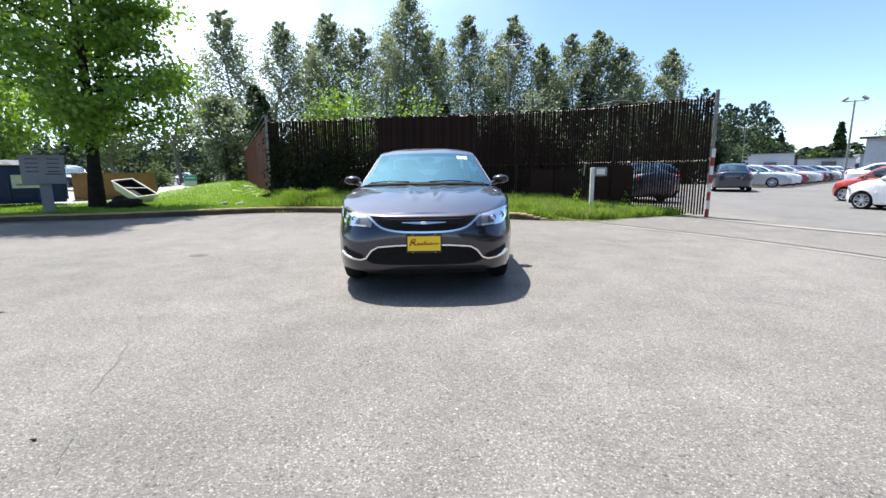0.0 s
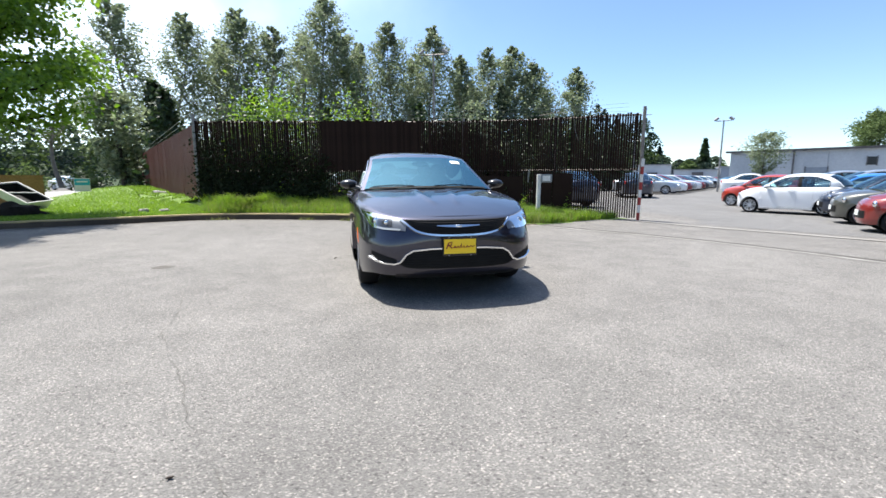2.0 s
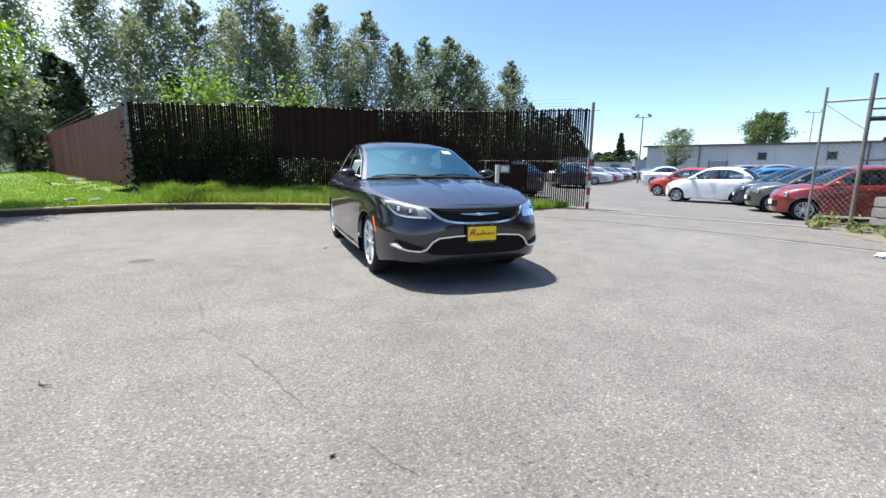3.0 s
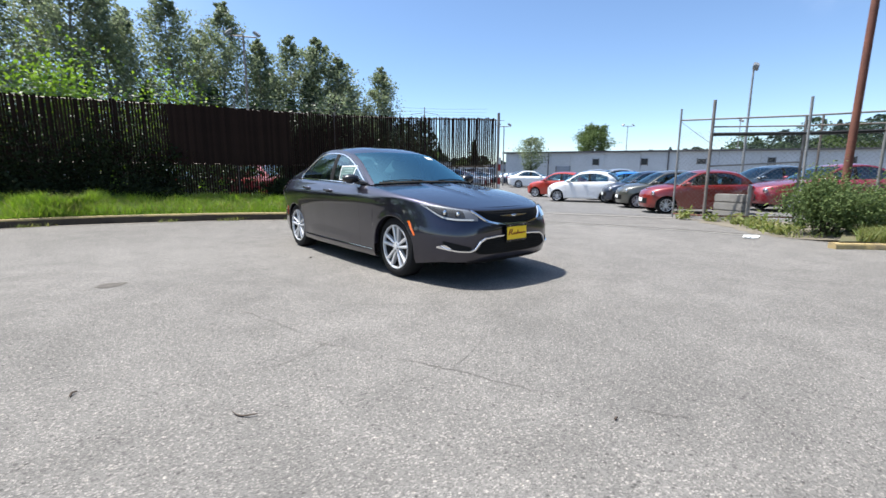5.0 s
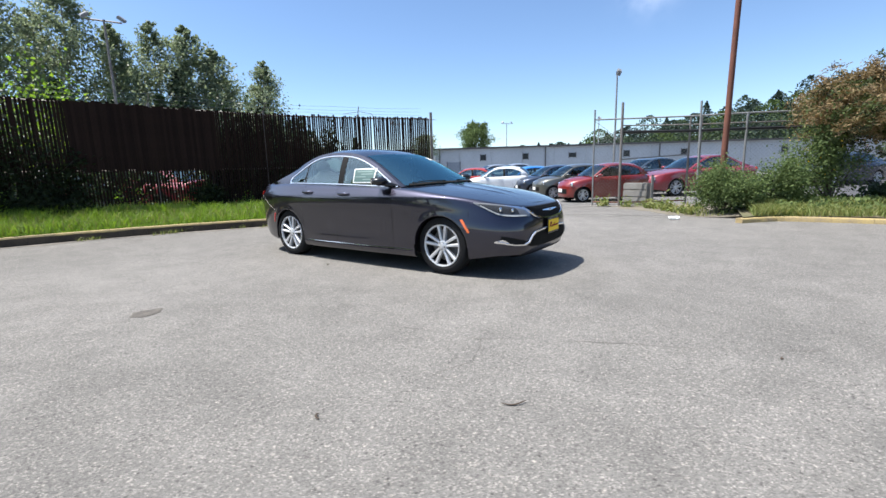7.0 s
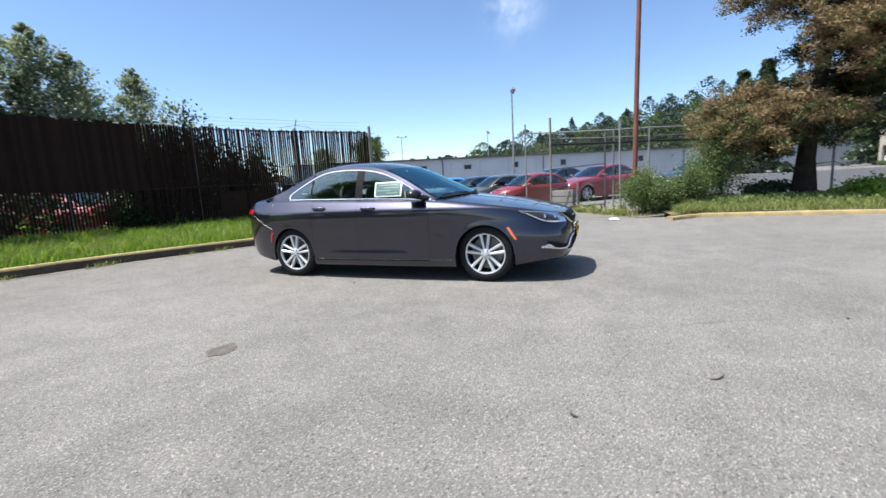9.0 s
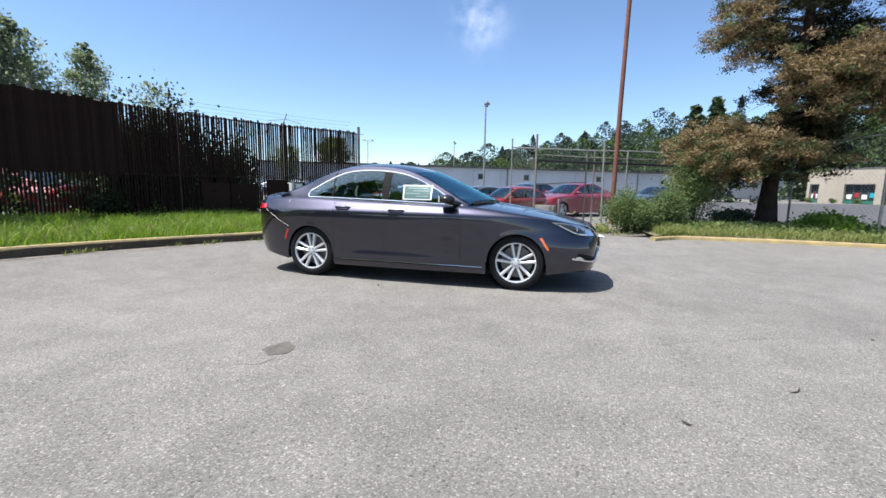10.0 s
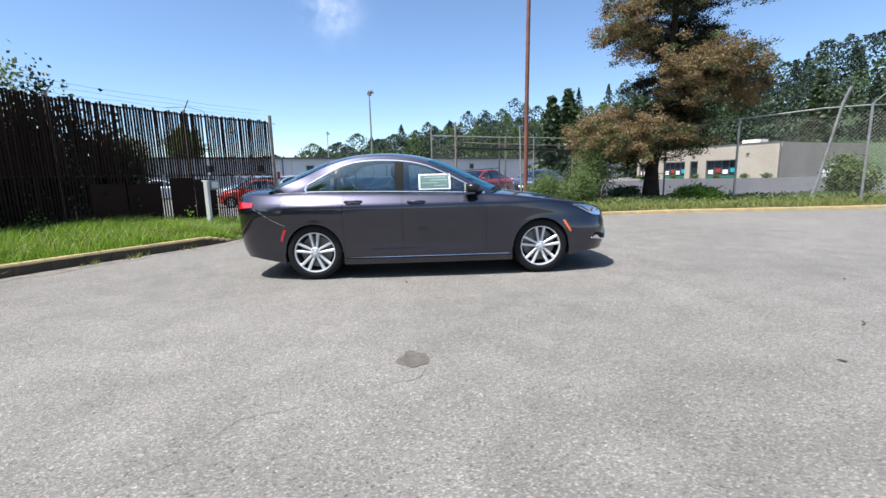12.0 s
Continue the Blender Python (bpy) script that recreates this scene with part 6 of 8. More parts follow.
def lamp_band(sh, th0, th1, lo, hi, out, n=22, rows=6, s=1):
    """A sheet round the front corner between two heights that change along it."""
    g = []
    for i in range(n + 1):
        f = i / n
        th = th0 + (th1 - th0) * f
        col = []
        for k in range(rows + 1):
            q = sh.corner(th, lo(f) + (hi(f) - lo(f)) * k / rows, out)
            col.append(Vector((s * q.x, q.y, q.z)))
        g.append(col if s > 0 else col[::-1])
    return Geo().grid(g)


# headlamps wrap from the grille round the corner on to the fender
for s in (-1, 1):
    hlo = smooth_curve([0.0, 0.1, 0.5, 0.75, 1.0], [0.652, 0.655, 0.662, 0.690, 0.796])
    hhi = smooth_curve([0.0, 0.05, 0.1, 0.25, 0.5, 0.75, 1.0], [0.690, 0.728, 0.750, 0.764, 0.783, 0.800, 0.812])
    th0, th1 = 1.317, 0.74
    hl = part("headlight", lamp_band(SEDAN, th0, th1, hlo, hhi, 0.006, s=s), "lampgrey", hero, "swept-back clear headlight", smooth=40)
    for f, r in ((0.36, 0.024), (0.60, 0.028)):
        p = SEDAN.corner(th0 + (th1 - th0) * f, (hlo(f) + hhi(f)) / 2 + 0.004, 0.010)
        part("projector", Geo().blob((s * p.x, p.y, p.z), (r, 0.014, r), 8), "chrome", hl, smooth=60)
        part("projector_ring", Geo().blob((s * p.x, p.y + 0.006, p.z), (r * 1.5, 0.008, r * 1.25), 8), "darkgrey", hl, smooth=60)
    part("bezel", lamp_band(SEDAN, th0 - 0.14, th1 + 0.04, lambda f: hlo(0.69 * f + 0.24) + 0.026, lambda f: hhi(0.69 * f + 0.24) - 0.012, 0.009, s=s), "darkgrey", hl)
    part("light_strip", lamp_band(SEDAN, th0 - 0.05, th1 + 0.05, lambda f: hlo(0.06 + 0.88 * f) + 0.003, lambda f: hlo(0.06 + 0.88 * f) + 0.017, 0.012, rows=2, s=s), "white", hl)
    part("lens", lamp_band(SEDAN, th0, th1, hlo, hhi, 0.020, s=s), "lens", hl, smooth=40)
# lower intake, chrome moulding, fog recesses
llo = smooth_curve([-0.54, -0.45, 0.0, 0.45, 0.54], [0.365, 0.326, 0.312, 0.326, 0.365])
lhi = smooth_curve([-0.54, -0.43, 0.0, 0.43, 0.54], [0.380, 0.476, 0.490, 0.476, 0.380])
intake = part("lower_grille", nose_patch(SEDAN, lin(-0.54, 0.54, 37), llo, lhi, 0.004), "matblack", hero, "wide black lower grille")
mesh_bars = Geo()
for k in range(1, 7):
    f = k / 7
    mesh_bars.tube([SEDAN.front(x, llo(x) + (lhi(x) - llo(x)) * f, 0.007) for x in lin(-0.50, 0.50, 21)], 0.004, 4)
part("grille_mesh", mesh_bars, "matblack", intake)
for s in (-1, 1):
    part("chrome_moulding", nose_strip(SEDAN, [(s * x, z) for x, z in ((0.775, 0.405), (0.73, 0.382), (0.66, 0.366), (0.57, 0.362), (0.52, 0.380), (0.47, 0.447), (0.41, 0.482), (0.25, 0.495), (0.0, 0.499))], 0.023, 0.011, 0.008), "chrome", hero, "bright chrome bumper moulding", smooth=50)
    ex = lin(0.695, 0.79, 9) if s > 0 else -lin(0.79, 0.695, 9)
    part("moulding_end", nose_patch(SEDAN, ex, lambda x: 0.366 + 0.25 * (abs(x) - 0.695), lambda x: 0.372 + 0.25 * (abs(x) - 0.695) + 0.042 * max(0, 1 - abs(abs(x) - 0.75) / 0.055), 0.012, 3), "chrome", hero)
    fx = lin(0.555, 0.76, 12) if s > 0 else -lin(0.76, 0.555, 12)
    part("fog_recess", nose_patch(SEDAN, fx, lambda x: 0.368 + 0.25 * max(0, abs(x) - 0.70), lambda x: 0.400 + 0.30 * (abs(x) - 0.55), 0.005), "matblack", hero)
    my = [Vector((s * (SEDAN.at_y(y, z).x + 0.0025), y, z)) for y, z in ((-1.591, 0.63), (-1.620, 0.635), (-1.678, 0.55), (-1.705, 0.495), (-1.685, 0.49), (-1.649, 0.545))]
    part("side_marker", Geo().add(my + [Vector((q.x - s * 0.02, q.y, q.z)) for q in my], [(0, 1, 2, 3, 4, 5) if s > 0 else (5, 4, 3, 2, 1, 0)] + [(i, (i + 1) % 6, (i + 1) % 6 + 6, i + 6) for i in range(6)]), "amber", hero, "orange side marker lamp")
    my = [Vector((s * (SEDAN.at_y(y, z).x + 0.006), y, z)) for y, z in ((1.640, 0.60), (1.674, 0.605), (1.708, 0.53), (1.717, 0.475), (1.693, 0.47), (1.676, 0.54))]
    part("side_marker", Geo().add(my + [Vector((q.x - s * 0.02, q.y, q.z)) for q in my], [(0, 1, 2, 3, 4, 5) if s < 0 else (5, 4, 3, 2, 1, 0)] + [(i, (i + 1) % 6, (i + 1) % 6 + 6, i + 6) for i in range(6)]), "redlens", hero, "red side marker lamp")
    # tail lamp wraps round the corner
    rows = []
    for k in range(12):
        y = 2.04 + (2.322 - 2.04) * (k / 11) ** 0.8
        row = []
        for j in range(5):
            z = (0.84 + 0.03 * (1 - k / 11)) + (0.10 - 0.05 * (1 - k / 11)) * j / 4
            q = SEDAN.at_y(min(y, SEDAN.lr(z) * 0.996), z)
            row.append(Vector((s * (q.x + 0.007), y, z)))
        rows.append(row)
    part("tail_light", Geo().grid(rows), "redlens", hero, "red tail light", smooth=50)
    # chrome-lit seam from tail lamp to arch, wiper and antenna details
    seam = [(Vector((s * (SEDAN.at_y(y, z).x + 0.0015), y, z)), Vector((s, 0, 0))) for y, z in ((2.043, 0.855), (1.927, 0.79), (1.810, 0.72), (1.654, 0.645))]
    part("bumper_seam", strip_on(seam, 0.005, 0.001), "steel", hero)
    part("sill_trim", strip_on([(Vector((s * (SEDAN.at_y(y, 0.262).x + 0.004), y, 0.262)), Vector((s, 0, 0.3))) for y in lin(-0.95, 0.92, 12)], 0.008, 0.003), "chrome", hero)
    part("wiper", Geo().tube([hero_house.top(0.10, s * 0.15 - 0.1) + Vector((0, 0, 0.016)), hero_house.top(0.17, s * 0.45 - 0.1) + Vector((0, 0, 0.018)), hero_house.top(0.12, s * 0.75 - 0.08) + Vector((0, 0, 0.016))], 0.006, 5), "matblack", hero)
part("cowl", hero_house.sheet(-0.0, 0.14, -0.88, 0.88, 3, 14, 0.007), "matblack", hero)
lip_rows = []
for x in lin(-0.56, 0.56, 40):
    e = (x / 0.56) ** 4
    lip_rows.append([SEDAN.front(x, 0.225, -0.18), SEDAN.front(x, 0.215, -0.08), SEDAN.front(x, 0.222, -0.02 - 0.02 * e), SEDAN.front(x, 0.242, -0.004 - 0.01 * e), SEDAN.front(x, 0.262, 0.002)])
part("lower_lip", Geo().grid(lip_rows), "matblack", hero, "black lower lip", smooth=40)
plate = part("dealer_plate", Geo().box((0, -2.285, 0.515), (0.312, 0.014, 0.172)), "black", hero, "black plate frame with a yellow dealer card", bevel=0.004)
part("card", Geo().box((0, -2.294, 0.515), (0.288, 0.006, 0.128)), "plate_yellow", plate)
# slanting red script drawn as plain strokes, and the small bolts of the frame
for pts, w in ((((-0.125, 0.497), (-0.105, 0.548), (-0.075, 0.553), (-0.080, 0.530), (-0.112, 0.522)), 0.008), (((-0.100, 0.524), (-0.072, 0.500)), 0.008), (((-0.060, 0.500), (-0.048, 0.518), (-0.036, 0.500)), 0.008), (((-0.028, 0.502), (-0.020, 0.520), (-0.010, 0.502)), 0.007),
               (((-0.002, 0.504), (0.010, 0.540), (0.014, 0.504)), 0.007), (((0.024, 0.504), (0.034, 0.518), (0.044, 0.504)), 0.008), (((0.054, 0.504), (0.066, 0.520), (0.074, 0.504)), 0.008), (((0.082, 0.507), (0.100, 0.520), (0.112, 0.507), (0.130, 0.520)), 0.006)):
    part("print_bar", Geo().tube([(x, -2.2985, z) for x, z in pts], w * 0.72, 6), "plate_red", plate)
for x, z in ((-0.10, 0.593), (0.10, 0.593), (-0.10, 0.437), (0.10, 0.437)):
    part("bolt", Geo().tube([(x, -2.290, z), (x, -2.297, z)], 0.007, 8), "steel", plate)


def on_window(y0, y1, z0, z1, out):
    """An upright rectangle lying on the passenger side glass."""
    rows = []
    for i in range(7):
        y = y0 + (y1 - y0) * i / 6
        v = hero_house.v_at(y)
        rz, zt = hero_house.fr[1](v), SEDAN.top(y)
        row = [hero_house.side(v, (rz - (z0 + (z1 - z0) * k / 5)) / (rz - zt), out) for k in range(6)]
        rows.append([Vector((-p.x, p.y, p.z)) for p in row])
    return Geo().grid(rows)


sheet_ = part("price_sheet", on_window(-0.28, 0.095, 1.025, 1.205, 0.003), "paper", hero, "white-bordered price sheet in the window")
part("sheet_print", on_window(-0.262, 0.077, 1.039, 1.191, 0.005), "papergreen", sheet_)
for z, y0, y1 in ((1.160, -0.22, 0.03), (1.128, -0.24, -0.04), (1.095, -0.13, 0.06), (1.062, -0.23, -0.08)):
    part("print_bar", on_window(y0, y1, z, z + 0.012, 0.007), "papergrey", sheet_)
for s in (-1, 1):
    vq = hero_house.v_at(1.06)
    part("quarter_bar", hero_house.wall(vq, vq + 0.09, 0.05, 1.0, s, 2, 6, 0.004), "black", hero)
part("screen_sticker", hero_house.sheet(2.3, 2.62, 0.60, 0.80, 2, 3, 0.007), "paper", hero, "white sticker on the windscreen")
part("rear_mirror", Geo().blob((0, -0.18, 1.30), (0.11, 0.02, 0.035), 7), "black", hero, smooth=60)

# neighbours in the storage yard
def lamps(c, sh):
    for s in (-1, 1):
        zc = sh.top(sh.y0) - 0.11
        part("headlight", Geo().blob(tuple(sh.front(s * sh.w(zc) * 0.68, zc, 0.0)), (0.10, 0.05, 0.085), 8), "chrome", c, "clear headlight", smooth=60)
        zt = sh.top(sh.y1) - 0.14
        q = sh.at_y(sh.lr(zt) * 0.93, zt)
        part("tail_light", Geo().blob((s * q.x * 0.97, q.y, q.z), (0.05, 0.07, 0.10), 8), "redlens", c, smooth=60)
    part("lower_grille", Geo().grid([[sh.front(x, z, 0.006) for z in (0.52, 0.46, 0.40, 0.34)] for x in lin(-0.42, 0.42, 13)]), "matblack", c)
    part("number_plate", Geo().box((0, -sh.lf(0.45) - 0.012, 0.46), (0.32, 0.012, 0.13)), "paper", c)


def yard_car(kind, colour, label, x, y, rz, group="cars in the storage yard"):
    sh = {"hatch": HATCH, "suv": SUV, "sedan": SEDAN}[kind]
    c, _ = car(label, sh, "car_" + colour, (x, y, 0.004), rz, group, True)
    lamps(c, sh)
    if kind == "hatch":
        c.scale = (0.85, 0.85, 0.85)
    return c


white_hatch = yard_car("hatch", "white", "small rounded white hatchback parked inside the gate", 12.77, 5.68, 204)
yard_car("hatch", "red", "small orange-red hatchback behind the white one", 15.1, 8.85, 204)
olive = yard_car("hatch", "olive", "small olive-grey hatchback parked in the row by the gate", 11.95, 2.0, 226)
yard_car("hatch", "darkred", "small dark red hatchback parked beside the chain-link gate", 10.62, 0.42, 226)
navy = yard_car("hatch", "navy", "dark navy hatchback parked in the row", 13.5, 3.55, 226)
blue = yard_car("hatch", "blue", "bright blue hatchback parked in the row", 15.3, 5.6, 222)
crimson = yard_car("sedan", "crimson", "crimson saloon parked behind the chain-link gate", 14.7, -1.7, 228)
slate = yard_car("sedan", "slate", "slate blue saloon parked behind the chain-link gate", 16.4, 0.5, 230)
silver = yard_car("sedan", "silver", "silver saloon parked in the storage yard", 20.6, 9.4, 226)
dark_saloon = yard_car("sedan", "navy", "dark blue saloon at the head of a long row", 16.0, 18.8, 152)
sedan_s = yard_car("sedan", "silver", "silver saloon in the storage yard", 20.3, 23.6, 50)
sedan_w = yard_car("sedan", "white", "white saloon in the storage yard", 22.3, 25.3, 50)
crimson_h = yard_car("sedan", "crimson", "crimson saloon in the storage yard", 24.2, 27.0, 50)

def joined(parts, name, parent):
    """One mesh from several parts, with all their materials."""
    v, f, idx, mats, smooth = [], [], [], [], []
    for o in parts:
        base = len(v)
        v += [tuple(p.co) for p in o.data.vertices]
        m = o.data.materials[0]
        if m not in mats:
            mats.append(m)
        for p in o.data.polygons:
            f.append(tuple(base + k for k in p.vertices))
            idx.append(mats.index(m))
            smooth.append(p.use_smooth)
    me = bpy.data.meshes.new(name)
    me.from_pydata(v, [], f)
    for m in mats:
        me.materials.append(m)
    me.polygons.foreach_set("material_index", idx)
    me.polygons.foreach_set("use_smooth", smooth)
    me.set_sharp_from_angle(angle=radians(35))
    me.update()
    ob = new(name, me)
    ob.parent = parent
    return ob


def far_car(src, x, y, rz, label):
    """A car with fewer parts, for the rows that stay far off."""
    c = thing("car", label, "car", (x, y, 0.004), rz, "cars in the far rows")
    kids = [o for o in src.children_recursive if o.type == "MESH"]
    wheels = [o for o in src.children if o.name.startswith("wheel") and not o.name.startswith("wheel_well")]
    taken = set()
    for w in wheels:
        group = [w, *w.children_recursive]
        taken |= set(group)
        joined(group, "wheel", c)
    glazing = [o for o in kids if o not in taken and any(k in o.name for k in ("windscreen", "side_window", "rear_window"))]
    taken |= set(glazing)
    lights = [o for o in kids if o.name.startswith(("headlight", "tail_light"))]
    taken |= set(lights)
    inside = [o for o in kids if o not in taken and o.name.startswith(("seat", "backrest", "headrest", "dashboard", "steering", "rear_shelf", "floor_pan", "axle", "wheel_well", "inner_shell"))]
    taken |= set(inside)
    joined(glazing, "glazing", c)
    joined(lights, "lights", c)
    joined(inside, "interior", c)
    joined([o for o in kids if o not in taken], "body", c)
    return c


rr = random.Random(11)
pool = [far_car(sedan_s, 26.1, 28.8, 49, "silver saloon in a far row"), far_car(sedan_w, 28.1, 30.5, 50, "white saloon in a far row"), far_car(crimson_h, 30.0, 32.2, 51, "crimson saloon in a far row"),
        far_car(dark_saloon, 32.0, 34.0, 49, "dark blue saloon in a far row"), far_car(silver, 33.9, 35.7, 50, "silver saloon in a far row"), far_car(navy, 35.9, 37.4, 51, "dark blue hatchback in a far row"), far_car(white_hatch, 37.8, 39.1, 49, "small white hatchback in a far row")]
for k in range(4):
    copy_thing(rr.choice(pool), pose(39.8 + 1.95 * k, 40.8 + 1.72 * k, 0.004, 0, 0, 50 + rr.uniform(-3, 3)))
for k in range(16):
    copy_thing(rr.choice(pool), pose(27.0 + 2.1 * k, 20.5 + 2.3 * k, 0.004, 0, 0, 35 + rr.uniform(-3, 3)))
for k in range(18):
    copy_thing(rr.choice(pool), pose(33.0 + 2.5 * k, 58.0 + 1.2 * k, 0.004, 0, 0, 200 + rr.uniform(-3, 3)))
for k in range(16):
    copy_thing(rr.choice(pool), pose(46.0 + 2.6 * k, 82.0 + 1.0 * k, 0.004, 0, 0, 20 + rr.uniform(-3, 3)))
for k in range(7):
    copy_thing(rr.choice(pool), pose(21.5 + 2.3 * k, 11.5 + 1.1 * k, 0.004, 0, 0, 226 + rr.uniform(-4, 4)))
# behind the slatted fence
pool += [far_car(slate, -1.6, 12.2, 200, "slate blue saloon behind the slatted fence"), far_car(crimson, 1.3, 11.8, 196, "crimson saloon behind the slatted fence")]
for k, (x, y, src, r) in enumerate(((4.2, 11.0, pool[2], 188), (7.2, 11.6, pool[3], 190), (9.4, 14.6, pool[5], 190), (-4.6, 12.6, pool[3], 200))):
    copy_thing(src, pose(x, y, 0.004, 0, 0, r))
for k in range(5):
    copy_thing(rr.choice(pool), pose(23.0 + 2.7 * k, -6.5 - 0.4 * k, 0.004, 0, 0, 235 + rr.uniform(-5, 5)))
# across the street
copy_thing(pool[3], pose(-33.0, 33.2, 0.22, 0, 0, 130))
dark_suv = yard_car("suv", "navy", "dark SUV parked across the street", -25.1, 23.5, 48, "cars across the street")
dark_suv.location.z = 0.24
copy_thing(pool[1], pose(-31, 48.0, 0.06, 0, 0, 70))
copy_thing(pool[6], pose(34.5, -36.5, 0.004, 0, 0, 80))


# ---- trees and shrubs ----
def tree(name, label, at, h, crown, mat, bark, leaf, n_limbs, n_leaf, seed, first=0.25, rise=0.6, trunk_r=0.15, profile=None, spread=0.35, turn=0.0, group="", lean=0.0, stretch=1.5):
    """Tapered trunk, limbs and a crown of leaf clumps with gaps."""
    r = np.random.default_rng(seed)
    t = thing(name, label, "tree", at, turn, group)
    wood = Geo()
    bend = r.normal(size=2) * 0.03 * h
    axis = [Vector((bend[0] * math.sin(k * 0.7), bend[1] * math.sin(k * 0.5 + 1) + lean * h * (k / 8) ** 1.5, h * 0.97 * k / 8)) for k in range(9)]
    part("trunk", wood.tube(axis, [trunk_r * (1.25 if k == 0 else 1) * (1 - k / 8.6) for k in range(9)], 9), bark, t, smooth=60)
    limbs, centres = Geo(), []
    profile = profile or (lambda f: math.sin(math.pi * min(1, f * 0.93 + 0.07)) ** 0.7)
    for k in range(n_limbs):
        f = first + (1 - first) * ((k + r.uniform(0, 1)) / n_limbs) ** 0.9
        f = min(f, 0.985)
        a = k * 2.399 + r.normal() * 0.5
        i = f * 8 / 1.0
        j = min(int(i), 7)
        p0 = axis[j].lerp(axis[j + 1], i - j)
        length = crown * profile((f - first) / (1 - first)) * r.uniform(0.65, 1.15)
        d = Vector((math.cos(a), math.sin(a), 0))
        pts = [p0 + d * length * s + Vector((0, 0, rise * length * (s**1.3))) + Vector(r.normal(size=3) * 0.05 * length * s) for s in (0, 0.35, 0.7, 1.0)]
        rad = trunk_r * 0.34 * (1 - f * 0.7)
        limbs.tube(pts, [rad, rad * 0.7, rad * 0.45, rad * 0.15], 5)
        for s in (0.4, 0.65, 0.85, 1.0):
            q = pts[0].lerp(pts[1], s / 0.35) if s < 0.35 else (pts[1].lerp(pts[2], (s - 0.35) / 0.35) if s < 0.7 else pts[2].lerp(pts[3], (s - 0.7) / 0.3))
            centres.append((q, length * spread * (0.5 + 0.5 * s)))
    part("branchwork", limbs, bark, t, smooth=60, kind="stuff")
    per = max(4, n_leaf // len(centres))
    pos = np.concatenate([np.array(q) + r.normal(size=(per, 3)) * (max(rad, 0.25 * leaf) * np.array((1, 1, 0.75))) * 0.62 for q, rad in centres])
    part("crown", card_mesh("crown", pos, leaf, r, mat, stretch=stretch), None, t)
    return t


TALL = lambda f: 0.10 + (0.42 + 0.58 * math.sin(math.pi * min(1, 0.28 + 0.5 * f))) * (1 - f**2.2)
alders = [tree("alder_tree", "tall slender alder with grey-green leaves behind the fence", (-19.8, 36.4, 0), 16.0, 2.9, "leaf_alder", "palebark", 0.15, 64, 10000, 21, 0.22, 0.75, 0.2, TALL, 0.30, group="row of tall trees"),
          tree("alder_tree", "tall slender alder with grey-green leaves behind the fence", (-11.9, 39.3, 0), 17.0, 3.0, "leaf_alder", "palebark", 0.15, 70, 11500, 22, 0.2, 0.8, 0.22, TALL, 0.32, group="row of tall trees"),
          tree("alder_tree", "tall narrow alder with a broken crown behind the fence", (2.7, 40.8, 0), 16.9, 2.6, "leaf_alder", "palebark", 0.15, 66, 10000, 23, 0.25, 0.8, 0.2, TALL, 0.36, group="row of tall trees"),
          tree("alder_tree", "leafy upright alder behind the fence", (17.2, 37.7, 0), 12.8, 2.4, "leaf_alder", "palebark", 0.15, 60, 9500, 24, 0.15, 0.8, 0.18, TALL, 0.36, group="row of tall trees")]
spots = [(-16.0, 38.0, 15.2, 1), (-14.0, 41.5, 14.0, 0), (-8.95, 40.0, 15.0, 0), (-6.2, 43.0, 15.5, 2), (-4.2, 40.7, 18.0, 1), (-1.8, 41.8, 15.5, 0), (-0.3, 44.0, 15.0, 2), (5.0, 43.0, 14.0, 0), (6.7, 40.4, 16.0, 2), (9.7, 39.9, 13.3, 3), (12.7, 39.2, 14.0, 2), (15.2, 38.4, 13.8, 3), (20.5, 36.3, 11.6, 3), (11.2, 43, 11.5, 3), (18.9, 40, 10.5, 3)]
HTS = (16.0, 17.0, 16.9, 12.8)
for k, (x, y, hgt, src) in enumerate(spots):
    s = 1.045 * hgt / HTS[src]
    cp = copy_thing(alders[src], pose(x, y, 0, 0, 0, 67 * k))
    cp.scale = (0.94 * s, 0.94 * s, s)


def conifer(name, label, at, h, r0, mat, seed, n=30, leaf=0.3, group=""):
    r = np.random.default_rng(seed)
    t = thing(name, label, "tree", at, 0, group)
    part("trunk", Geo().tube([(0, 0, 0), (0, 0, h * 0.98)], [h * 0.02, 0.02], 7), "bark", t, smooth=60)
    pos = []
    for k in range(n):
        f = (k + 0.5) / n
        z = h * (0.06 + 0.93 * f)
        for j in range(7):
            a = r.uniform(0, 2 * math.pi)
            ln = r0 * (1 - f) ** 0.8 * r.uniform(0.7, 1.1) + 0.1
            for s in np.linspace(0.2, 1, 6):
                pos.append((math.cos(a) * ln * s + r.normal() * 0.1, math.sin(a) * ln * s + r.normal() * 0.1, z - 0.25 * ln * s + r.normal() * 0.1))
                pos.append((math.cos(a + 0.1) * ln * s + r.normal() * 0.15, math.sin(a + 0.1) * ln * s + r.normal() * 0.15, z - 0.3 * ln * s + r.normal() * 0.12))
    part("crown", card_mesh("crown", pos, leaf, r, mat, flat=0.3), None, t)
    return t


